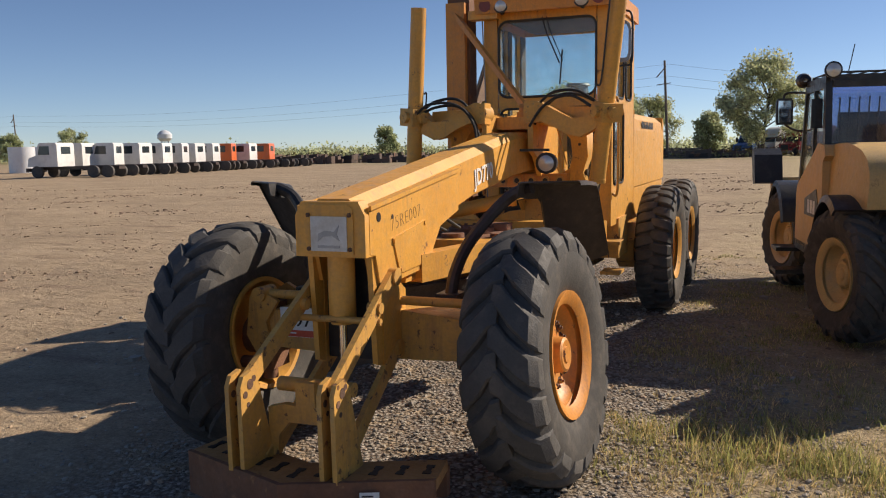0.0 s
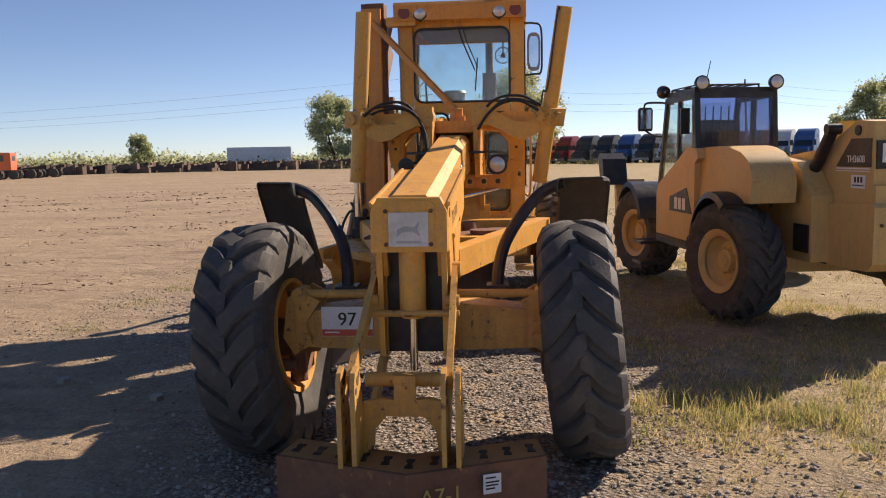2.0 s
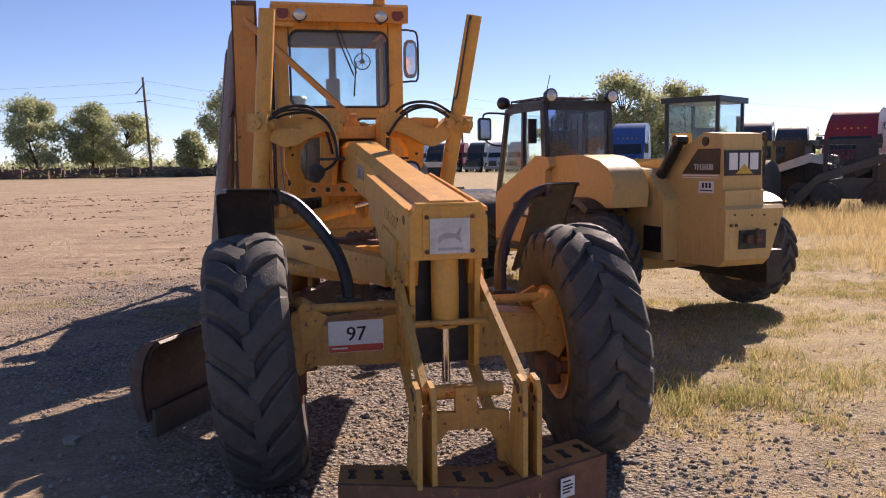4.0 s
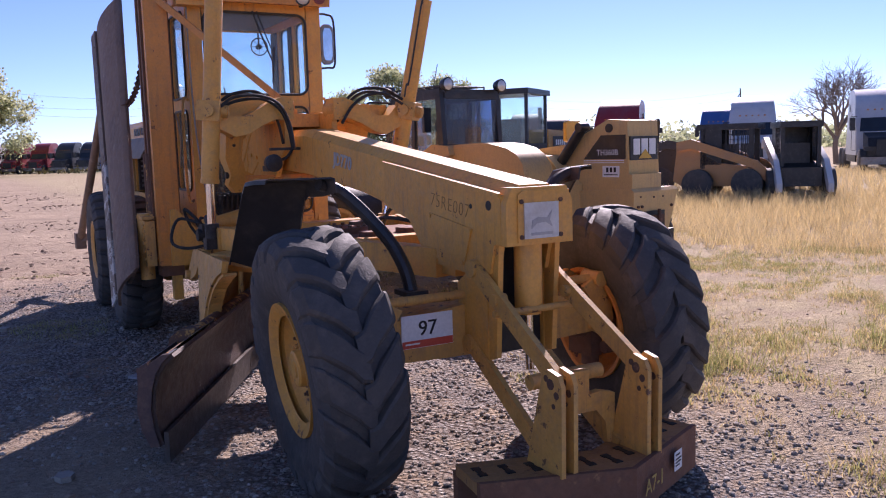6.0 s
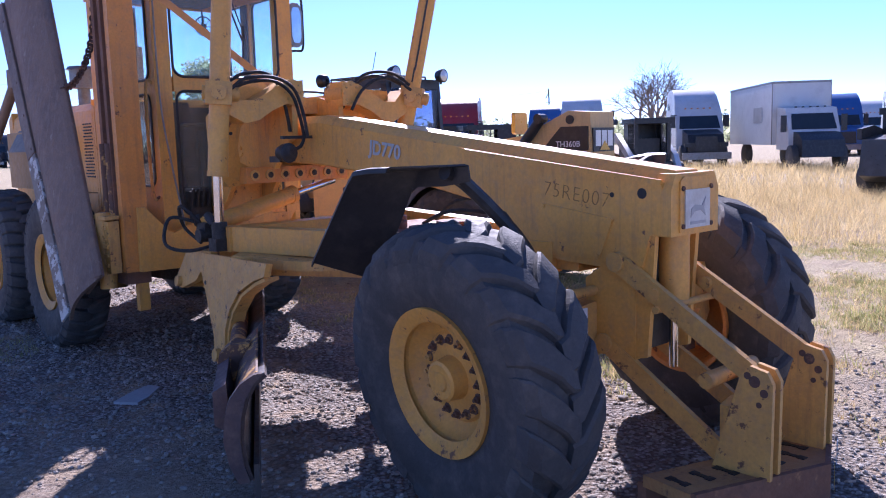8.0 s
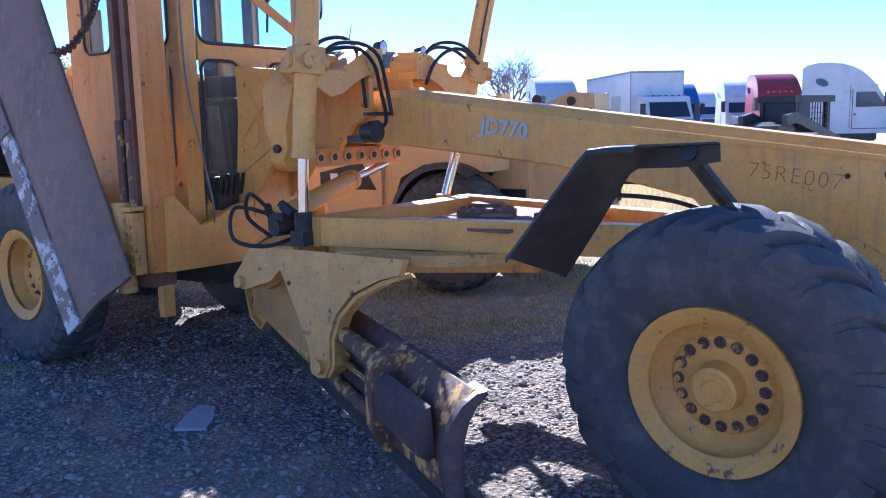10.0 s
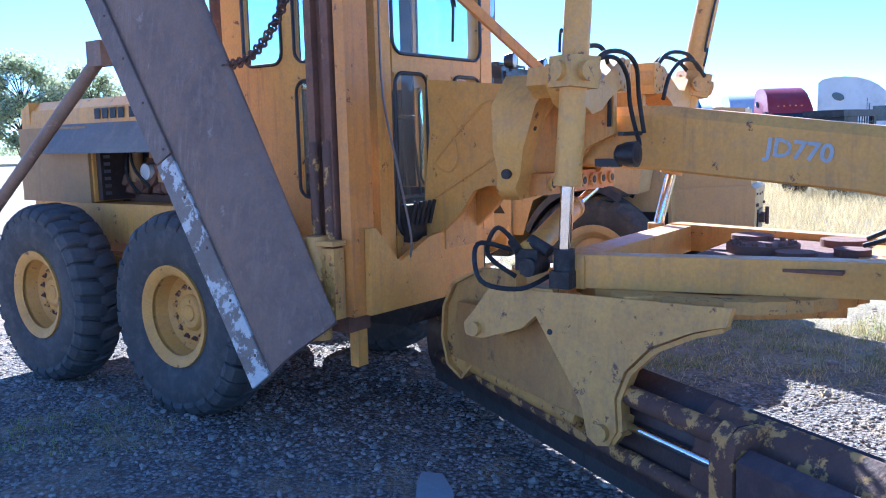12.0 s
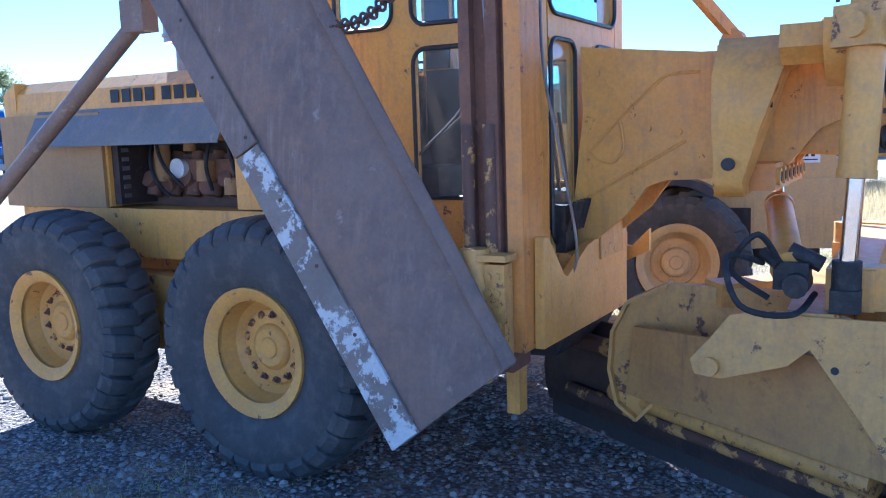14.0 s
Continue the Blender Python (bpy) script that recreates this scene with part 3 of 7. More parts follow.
bm = nb()
box(bm, (-0.548, -0.152, 0.662), (-0.262, -0.148, 0.826))
lot = part("lot_sign", bm, WHITEF, axle, "white lot sign with a red stripe")
bm = nb()
box(bm, (-0.546, -0.1535, 0.664), (-0.264, -0.152, 0.700))
part("red_stripe", bm, REDF, lot)
bm = nb()
box(bm, (-0.53, -0.1545, 0.680), (-0.45, -0.1535, 0.688))
part("small_print", bm, WHITEF, lot)
cu = text_part("lot_number", "97", 0.105, pose(-0.458, -0.1525, 0.722) @ FACE_F, INK, lot, 0.0012)
cu2 = text_part("lot_number", "97", 0.105, pose(-0.4555, -0.1526, 0.7225) @ FACE_F, INK, lot, 0.0012)

# front fenders: bent dark sheet on a tube arm
for s in (-1, 1):
    f0 = Matrix.Diagonal((s, 1, 1, 1))
    bm = nb()
    outer = [Vector(p) for p in ((1.03, 0.33, 1.497), (1.06, 0.42, 1.495), (1.083, 0.50, 1.484), (1.087, 0.54, 1.44), (1.087, 0.70, 1.245), (1.086, 0.864, 1.045))]
    inner = [Vector(p) for p in ((0.755, 0.10, 1.50), (0.768, 0.25, 1.492), (0.78, 0.395, 1.472), (0.788, 0.445, 1.41), (0.782, 0.60, 1.17), (0.769, 0.769, 0.925))]
    lip = (0.07, 0.085, 0.07, 0.03, 0.012, 0.006)
    cols = []
    for k in (-1, 0, 0.05, 0.35, 0.65, 0.95, 1, 2):
        line = []
        for i, (a, b) in enumerate(zip(outer, inner)):
            p = a.lerp(b, min(1, max(0, k)))
            if 0 < k < 1:
                p.z += 0.006
            if k == -1:
                p += Vector((0.004, 0, -0.02))
            if k == 2:
                p += Vector((-0.012, 0.03 * (i > 1), -lip[i]))
            line.append(bm.verts.new(f0 @ p))
        cols.append(line)
    prof = outer
    faces = []
    for a, b in zip(cols, cols[1:]):
        for i in range(len(prof) - 1):
            faces.append(bm.faces.new((a[i], a[i + 1], b[i + 1], b[i])))
    bmesh.ops.recalc_face_normals(bm, faces=bm.faces)
    bmesh.ops.solidify(bm, geom=faces, thickness=0.008)
    fe = part("front_fender", bm, BLK if s < 0 else BRN, G, "bent dark sheet-steel front fender", sharp=40)
    bm = nb()
    tube(bm, smooth_path([f0 @ Vector(p) for p in ((0.42, -0.02, 0.92), (0.43, 0.02, 1.03), (0.47, 0.09, 1.16), (0.56, 0.17, 1.30), (0.66, 0.22, 1.41), (0.74, 0.22, 1.455), (0.80, 0.21, 1.47))]), 0.034, 10)
    box(bm, tuple(f0 @ Vector((0.36, -0.09, 0.905))), tuple(f0 @ Vector((0.48, 0.05, 0.93))))
    part("fender_arm", bm, BLK if s < 0 else BRN, fe)

# drawbar, circle, blade
db = nb()
for s in (-1, 1):
    bar(db, (0.74 * s, 2.38, 1.035), (0.15 * s, 0.12, 1.03), 0.11, 0.155)
bar(db, (-0.78, 2.33, 1.03), (0.78, 2.33, 1.03), 0.16, 0.15)
bar(db, (-0.42, 1.15, 1.02), (0.42, 1.15, 1.02), 0.12, 0.12)
box(db, (-0.16, -0.02, 0.97), (0.16, 0.25, 1.09))
draw = pieces("drawbar", db, YEL, G, "yellow A-shaped drawbar", bevel=0.006)
bm = nb()
for x, y, z, r, t in ((-0.05, 1.65, 1.10, 0.17, 0.03), (0.12, 1.75, 1.11, 0.10, 0.05), (-0.25, 1.45, 1.095, 0.09, 0.03), (0.30, 1.35, 1.095, 0.11, 0.03), (-0.05, 1.25, 1.095, 0.08, 0.03)):
    cyl(bm, (x, y, z - t), (x, y, z + t / 2), r, 18)
for k in range(14):
    a = k * 0.449
    cyl(bm, (-0.05 + 0.14 * math.cos(a), 1.65 + 0.14 * math.sin(a), 1.11), (-0.05 + 0.14 * math.cos(a), 1.65 + 0.14 * math.sin(a), 1.13), 0.014, 6)
box(bm, (-0.55, 1.2, 1.06), (0.5, 1.9, 1.075))
part("circle_drive", bm, RUSTB, draw, "rusty circle drive", bevel=0.004)
CC = Vector((-0.12, 1.85, 0))
bm = nb()
N = 72
rin, rout = 0.56, 0.72
ring = []
for k in range(N):
    a = 6.2832 * k / N
    ro = rout - (0.018 if k % 2 else 0)
    ring.append([bm.verts.new((CC.x + r * math.cos(a), CC.y + r * math.sin(a), z)) for r, z in ((rin, 0.90), (ro, 0.90), (ro, 0.955), (rin, 0.955))])
for k in range(N):
    a, b = ring[k], ring[(k + 1) % N]
    for i in range(4):
        bm.faces.new((a[i], a[(i + 1) % 4], b[(i + 1) % 4], b[i]))
circle = part("circle", bm, YELR, G, "toothed turning circle")
EAR = [(2.46, 0.945), (2.57, 0.955), (2.73, 0.925), (2.80, 0.83), (2.87, 0.745), (2.85, 0.69), (2.75, 0.685), (2.52, 0.76), (2.445, 0.83), (2.27, 0.60), (2.17, 0.46), (2.13, 0.33), (2.08, 0.30), (2.02, 0.31), (1.99, 0.38), (2.01, 0.52), (1.97, 0.645), (1.86, 0.765), (1.68, 0.85), (1.54, 0.89), (1.52, 0.965)]
bm = nb()
tilt = Matrix.Translation((-0.93, 2.1, 0.6)) @ pose(0, 0, 0, 0, 8, -5) @ Matrix.Translation((0.93, -2.1, -0.6))
prism(bm, EAR, "x", -0.955, -0.915, tilt)
ear = part("blade_arm", bm, YELR, G, "scuffed yellow blade arm with a bottom pin", bevel=0.006)
bm = nb()
band = [(2.02, 0.32), (1.98, 0.38), (2.0, 0.52), (1.96, 0.64), (1.85, 0.755), (1.68, 0.84), (1.56, 0.88)]
for a, b in zip(band, band[1:]):
    pa, pb = tilt @ Vector((-0.895, *a)), tilt @ Vector((-0.895, *b))
    bar(bm, pa, pb, 0.09, 0.02, up=(pb - pa).cross(Vector((1, 0, 0))))
pieces("arm_flange", bm, YELR, ear, bevel=0.004)
bm = nb()
prism(bm, [(2.46, 0.945), (2.73, 0.925), (2.87, 0.745), (2.85, 0.69), (2.75, 0.685), (2.45, 0.84)], "x", -0.80, -0.76, tilt)
part("fork_plate", bm, YELR, ear, bevel=0.006)
bm = nb()
bar(bm, (-0.86, 2.05, 0.91), (-0.10, 1.30, 0.86), 0.16, 0.11)
bar(bm, (-0.86, 2.45, 0.91), (0.3, 2.5, 0.91), 0.16, 0.09)
pieces("arm_beam", bm, YELR, ear, bevel=0.004)
bm = nb()
cyl(bm, tilt @ Vector((-0.99, 2.06, 0.36)), tilt @ Vector((-0.80, 2.06, 0.36)), 0.04, 18)
cyl(bm, tilt @ Vector((-0.985, 2.79, 0.725)), tilt @ Vector((-0.74, 2.79, 0.725)), 0.035, 16)
pieces("arm_pin", bm, YELR, ear, bevel=0.003)
bm = nb()
cyl(bm, tilt @ Vector((-0.958, 2.36, 0.765)), tilt @ Vector((-0.95, 2.36, 0.765)), 0.014, 12)
part("bolt_hole", bm, INK, ear)
bm = nb()
RARM = [(y - 0.09, z) for y, z in ((2.60, 0.93), (3.18, 0.93), (3.36, 0.84), (3.43, 0.70), (3.445, 0.52), (3.41, 0.36), (3.32, 0.29), (3.24, 0.38), (3.16, 0.55), (2.95, 0.68), (2.60, 0.76))]
prism(bm, RARM, "x", -0.34, -0.30)
bar(bm, (-0.32, 2.9, 0.90), (0.1, 2.4, 0.90), 0.15, 0.10)
rarm = part("blade_arm_rear", bm, YELR, G, "scuffed yellow rear blade arm", bevel=0.006)
bm = nb()
for a, b in zip(RARM[1:7], RARM[2:8]):
    bar(bm, (-0.32, *a), (-0.32, *b), 0.12, 0.016, up=Vector((0, b[0] - a[0], b[1] - a[1])).cross(Vector((1, 0, 0))))
pieces("arm_flange", bm, YELR, rarm, bevel=0.003)
bdir, bn = Vector((0.5, 0.866, 0)), Vector((0.866, -0.5, 0))
B0 = Vector((-1.46, 0.72, 0.0))
BM = Matrix.Translation(B0) @ Matrix(((bn.x, bdir.x, 0), (bn.y, bdir.y, 0), (0, 0, 1))).to_4x4()
bm = nb()
prof = [(0.0, 0.605), (-0.05, 0.565), (-0.09, 0.50), (-0.115, 0.41), (-0.125, 0.31), (-0.115, 0.20), (-0.09, 0.11)]
rows = []
for d in (0.0, 1.2, 2.4, 3.66):
    rows.append([bm.verts.new(BM @ Vector((u, d, z))) for u, z in prof])
fs = [bm.faces.new((a[i], a[i + 1], b[i + 1], b[i])) for a, b in zip(rows, rows[1:]) for i in range(len(prof) - 1)]
bmesh.ops.recalc_face_normals(bm, faces=bm.faces)
bmesh.ops.solidify(bm, geom=fs, thickness=0.022)
blade = part("moldboard", bm, BLADE, G, "rusty curved moldboard blade", sharp=50)
bm = nb()
for d0, d1 in ((0.0, 1.83), (1.835, 3.66)):
    bar(bm, BM @ Vector((-0.055, d0, 0.10)), BM @ Vector((-0.055, d1, 0.10)), 0.025, 0.17)
pieces("cutting_edge", bm, CUT, blade, "worn bright cutting edge", bevel=0.004)
bm = nb()
prism(bm, [(u - 0.026, z) for u, z in prof[:6]] + [(u - 0.036, z) for u, z in prof[5::-1]], "y", 0.03, 0.95, BM)
part("back_plate", bm, RUSTY, blade, "flaking yellow paint on rusty plate", bevel=0.002)
bm = nb()
cyl(bm, BM @ Vector((-0.14, 0.78, 0.525)), BM @ Vector((-0.14, 3.4, 0.525)), 0.046, 16)
cyl(bm, BM @ Vector((-0.15, 0.60, 0.245)), BM @ Vector((-0.15, 3.4, 0.245)), 0.035, 14)
pieces("slide_rail", bm, RUSTY, blade, "rusty slide rail with flaking yellow paint", bevel=0.003)
bm = nb()
clamp = [(-0.07, 0.595), (-0.17, 0.595), (-0.225, 0.55), (-0.24, 0.47), (-0.235, 0.26), (-0.19, 0.17), (-0.12, 0.15), (-0.13, 0.30), (-0.11, 0.45)]
prism(bm, clamp, "y", 0.64, 0.685, BM)
prism(bm, [(u * 0.96, z) for u, z in clamp], "y", 0.695, 0.77, BM)
pieces("rail_bracket", bm, RUSTY, blade, bevel=0.008)
bm = nb()
prism(bm, [(-0.175, 0.535), (-0.235, 0.50), (-0.235, 0.345), (-0.19, 0.315), (-0.16, 0.33)], "y", 0.12, 0.625, BM)
part("wear_panel", bm, SLAB, blade, "smooth purple-brown wear panel", bevel=0.008)
bm = nb()
back = [(u - 0.045 - 0.025 * math.sin(math.pi * i / 6), z) for i, (u, z) in enumerate(prof)]
prism(bm, [(u + 0.006, z + 0.006 * (i == 0)) for i, (u, z) in enumerate(prof)] + back[::-1], "y", -0.022, 0.012, BM)
part("end_bit", bm, SLAB, blade, "worn brown end plate", bevel=0.004)
bm = nb()
prism(bm, [(0.004, 0.613), (-0.05, 0.576), (-0.062, 0.570), (-0.030, 0.603)], "y", -0.02, 0.11, BM)
part("polished_corner", bm, STEEL, blade, "worn bright corner of the blade")
bm = nb()
cyl(bm, BM @ Vector((-0.15, 0.72, 0.40)), BM @ Vector((-0.15, 1.50, 0.39)), 0.022, 14)
part("slide_rod", bm, CHR, blade)
bm = nb()
cyl(bm, BM @ Vector((-0.23, 1.60, 0.36)), BM @ Vector((-0.23, 2.95, 0.36)), 0.052, 16)
cyl(bm, BM @ Vector((-0.15, 1.37, 0.392)), BM @ Vector((-0.15, 1.47, 0.39)), 0.05, 16)
part("slide_cylinder", bm, YELR, blade)
bm = nb()
q = [Vector((-0.96, 2.16, 0.40)), Vector((-0.40, 3.27, 0.42)), Vector((-0.40, 3.23, 0.74)), Vector((-0.90, 2.29, 0.80))]
vv, vw = [bm.verts.new(v) for v in q], [bm.verts.new(v + Vector((0.02, -0.014, 0))) for v in q]
bm.faces.new(vv)
bm.faces.new(vw[::-1])
for i in range(4):
    bm.faces.new((vv[i], vw[i], vw[(i + 1) % 4], vv[(i + 1) % 4]))
bmesh.ops.recalc_face_normals(bm, faces=bm.faces)
part("cradle_plate", bm, mat("rust_stained_yellow", (0.60, 0.34, 0.085), 0.6, other=(0.44, 0.235, 0.07), dirt=(0.34, 0.18, 0.075), patch=(0.17, 0.085, 0.045), amount=0.34, scale=6, edge=0.10, bump=0.35, run=(0.22, 0.12, 0.06)), ear, "rust-stained yellow cradle plate", bevel=0.003)

# lift cylinders, yoke and side-shift cylinder
LIFT = {-1: ((-0.70, 2.27, 2.80), (-0.77, 2.30, 1.94), (-0.80, 2.32, 1.43), (-0.80, 2.34, 1.08)),
        1: ((0.91, 2.18, 2.78), (0.80, 2.31, 1.94), (0.71, 2.40, 1.41), (0.63, 2.46, 1.06))}
for s in (-1, 1):
    a, c, b, e = (Vector(p) for p in LIFT[s])
    bm = nb()
    cyl(bm, a, b, 0.062, 24)
    d = (a - b).normalized()
    cyl(bm, b - d * 0.0, b + d * 0.03, 0.066, 24)
    cy = part("blade_lift_cylinder", bm, YEL, G)
    bm = nb()
    cyl(bm, b, e, 0.031, 18)
    part("rod", bm, CHR, cy)
    bm = nb()
    cyl(bm, e + Vector((0, 0, 0.06)), e - Vector((0, 0, 0.06)), 0.05, 12)
    box(bm, e + Vector((-0.055, -0.05, -0.12)), e + Vector((0.055, 0.05, -0.04)))
    part("rod_end", bm, GREASE if s < 0 else YELR, cy, bevel=0.01)
    bm = nb()
    mm = Matrix.Translation(c) @ d.to_track_quat("Z", "Y").to_matrix().to_4x4()
    box(bm, (-0.085, -0.08, -0.07), (0.085, 0.08, 0.07), mm)
    cyl(bm, mm @ Vector((-0.12, 0, 0)), mm @ Vector((0.12, 0, 0)), 0.045, 16)
    cyl(bm, mm @ Vector((0, -0.12, 0.0)), mm @ Vector((0, 0.10, 0.0)), 0.045, 16)
    col = part("trunnion", bm, YELR, cy, bevel=0.01)
    bm = nb()
    cyl(bm, mm @ Vector((0, -0.126, 0)), mm @ Vector((0, -0.118, 0)), 0.032, 16)
    part("trunnion_cap", bm, YELR, col)
    bm = nb()
    o = mm @ Vector((-0.075 * s, 0.0, 0.06))
    tube(bm, smooth_path([mm @ Vector((-0.12 * s, 0, 0.10)), mm @ Vector((-0.12 * s, 0, 0.20)), mm @ Vector((-0.08 * s, 0, 0.24)), mm @ Vector((-0.085 * s, 0, 0.8)), mm @ Vector((-0.06 * s, 0, 0.82))]), 0.007, 6)
    part("oil_pipe", bm, BLK, cy)
yoke_bm = nb()
for s in (-1, 1):
    prism(yoke_bm, [(x * s, z) for x, z in ((0.16, 2.035), (0.30, 2.02), (0.42, 1.955), (0.53, 1.90), (0.62, 1.90), (0.70, 1.985), (0.78, 1.985), (0.79, 1.90), (0.71, 1.81), (0.60, 1.755), (0.50, 1.775), (0.40, 1.835), (0.29, 1.88), (0.16, 1.87))], "y", 2.29, 2.44)
yoke = pieces("lift_yoke", yoke_bm, YEL, G, "cast yellow lift yoke", bevel=0.022, seg=3, sharp=50)
def saddle_front(z):
    """The saddle's front face leans forward towards its top."""
    return 2.745 - 0.36 * max(0.0, z - 1.42)


SADDLE = ((0.20, 1.955), (0.44, 1.97), (0.585, 1.815), (0.58, 1.60), (0.53, 1.47), (0.55, 1.40), (0.50, 1.335), (0.33, 1.345), (0.33, 1.46), (0.42, 1.50), (0.455, 1.60), (0.45, 1.74), (0.38, 1.83), (0.20, 1.86))
for s in (-1, 1):
    bm = nb()
    prism(bm, [(x * s, z) for x, z in SADDLE], "y", 2.62, 2.86)
    for v in bm.verts:
        if v.co.y < 2.7:
            v.co.y = saddle_front(v.co.z)
    sd_ = part("saddle", bm, YEL, yoke, "thick cast yellow saddle", bevel=0.026, seg=3, sharp=60)
    bm = nb()
    prism(bm, [(x * s, z) for x, z in ((0.36, 1.86), (0.36, 1.975), (0.46, 1.995), (0.66, 1.985), (0.68, 1.90), (0.60, 1.84))], "y", 2.43, 2.60)
    part("yoke_head", bm, YEL, yoke, bevel=0.02, seg=2)
    bm = nb()
    for x, z, r in ((0.49, 1.42, 0.03), (0.52, 1.70, 0.013), (0.47, 1.88, 0.012)):
        cyl(bm, (x * s, saddle_front(z) - 0.003, z), (x * s, saddle_front(z) + 0.02, z), r, 14)
    cyl(bm, (0.53 * s, 2.80, 1.47), (0.556 * s, 2.80, 1.47), 0.026, 14)
    pieces("saddle_hole", bm, GREASE, yoke)
bm = nb()
bar(bm, (-0.42, 2.69, 1.41), (0.42, 2.69, 1.41), 0.10, 0.11)
part("link_bar", bm, ORG, yoke, bevel=0.01)
bm = nb()
for x in (-0.36, -0.24, -0.12, 0.0, 0.12, 0.24, 0.36):
    cyl(bm, (x, 2.625, 1.41), (x, 2.642, 1.41), 0.036, 14)
    cyl(bm, (x, 2.738, 1.41), (x, 2.748, 1.41), 0.034, 14)
pieces("bushing", bm, YELR, yoke)
bm = nb()
for x in (-0.36, -0.24, -0.12, 0.0, 0.12, 0.24, 0.36):
    cyl(bm, (x, 2.622, 1.41), (x, 2.64, 1.41), 0.021, 14)
pieces("bushing_hole", bm, GREASE, yoke)
bm = nb()
for s in (-1, 1):
    cyl(bm, (0.235 * s, 2.30, 1.955), (0.235 * s, 2.50, 1.955), 0.085, 24)
    for k in range(8):
        a = k * 0.7854
        cyl(bm, (0.235 * s + 0.06 * math.cos(a), 2.285, 1.955 + 0.06 * math.sin(a)), (0.235 * s + 0.06 * math.cos(a), 2.30, 1.955 + 0.06 * math.sin(a)), 0.010, 6)
pieces("pivot_flange", bm, YELR, yoke, bevel=0.004)
bm = nb()
cyl(bm, (-0.80, 2.53, 1.10), (-0.03, 2.68, 1.262), 0.058, 20)
cyl(bm, (-0.80, 2.53, 1.10), (-0.77, 2.535, 1.106), 0.066, 20)
cyl(bm, (-0.07, 2.672, 1.254), (-0.03, 2.68, 1.262), 0.064, 20)
ss = part("side_shift_cylinder", bm, YEL, G)
bm = nb()
cyl(bm, (-0.03, 2.68, 1.262), (0.36, 2.74, 1.342), 0.026, 16)
part("rod", bm, CHR, ss)

# gooseneck and articulation plates behind the boom
for s in (-1, 1):
    bm = nb()
    prism(bm, ((2.36, 1.66), (2.36, 1.90), (2.60, 1.94), (2.98, 1.945), (3.54, 2.005), (3.53, 1.70), (3.59, 1.20), (3.63, 0.97), (3.32, 1.225), (3.225, 1.355), (3.14, 1.385), (2.90, 1.39), (2.62, 1.45), (2.50, 1.60)), "x", 0.17 * s, 0.21 * s)
    gp = part("gooseneck_plate", bm, YEL, G, "flat yellow gooseneck plate", bevel=0.008)
    bm = nb()
    for pts in ([(3.50, 1.52), (3.36, 1.66), (3.18, 1.82), (3.12, 1.855), (2.99, 1.86)], [(3.50, 1.515), (3.44, 1.475), (3.38, 1.47), (3.335, 1.53), (3.34, 1.60), (3.35, 1.655)], [(3.52, 1.30), (3.30, 1.42), (3.05, 1.56)]):
        pts = [v.yz for v in smooth_path([Vector((0, *q)) for q in pts], 4)]
        tube(bm, [(0.211 * s, *q) for q in pts], 0.008, 6)
    for y, z in ((3.22, 1.62), (3.08, 1.60), (3.46, 1.88), (3.50, 1.45)):
        cyl(bm, (0.205 * s, y, z), (0.222 * s, y, z), 0.016, 12)
    for k in range(5):
        tube(bm, [(0.2105 * s, 3.42 - 0.025 * k, 1.86 - 0.035 * k), (0.2105 * s, 3.40 - 0.025 * k, 1.80 - 0.035 * k)], 0.004, 5)
    pieces("plate_rib", bm, YEL, gp)
bm = nb()
box(bm, (-0.168, 2.62, 1.83), (0.168, 3.50, 1.93))
box(bm, (-0.168, 2.9, 1.40), (0.168, 3.10, 1.5))
box(bm, (-0.168, 3.46, 1.0), (0.168, 3.52, 1.95))
pieces("gooseneck_core", bm, YELR, G, bevel=0.02)
bm = nb()
prism(bm, ((-0.85, 1.19), (-0.80, 1.19), (-0.625, 1.0), (-0.585, 0.985), (-0.545, 1.0), (-0.33, 1.09), (0.26, 1.165), (0.26, 0.70), (-0.86, 0.72)), "y", 3.47, 3.51)
part("cross_plate", bm, YEL, G, "yellow steel plate that carries the wing mast", bevel=0.006)
bm = nb()
prism(bm, ((3.86, 0.74), (3.40, 0.96), (3.40, 1.08), (3.42, 1.06), (3.50, 0.98), (3.60, 1.0), (3.70, 1.12), (3.78, 1.30), (3.90, 1.30)), "x", 0.43, 0.47)
part("frame_plate", bm, YEL, G, bevel=0.006)
bm = nb()
box(bm, (-0.43, 3.52, 0.98), (0.43, 3.9, 1.06))
box(bm, (-0.38, 3.9, 0.72), (0.38, 7.3, 1.22))
pieces("rear_frame", bm, YELR, G, bevel=0.01)
# Made-up dark block, roughly a transmission, that hides sunlit ground below the plate.
bm = nb()
prism(bm, ((3.53, 0.97), (3.53, 0.72), (3.62, 0.55), (4.5, 0.52), (4.6, 0.70), (4.6, 0.97)), "x", -0.37, 0.37)
part("belly_filler", bm, GREASE, G, "dark filler block added under the rear frame", bevel=0.03)
bm = nb()
box(bm, (-0.40, 3.55, 1.0), (-0.24, 3.64, 1.28))
for k in range(5):
    cyl(bm, (-0.40 + 0.045 * k, 3.54, 1.16), (-0.40 + 0.045 * k, 3.50, 1.30), 0.012, 8)
pieces("hydraulic_valve", bm, GREASE, G, "greasy valve block", bevel=0.01)

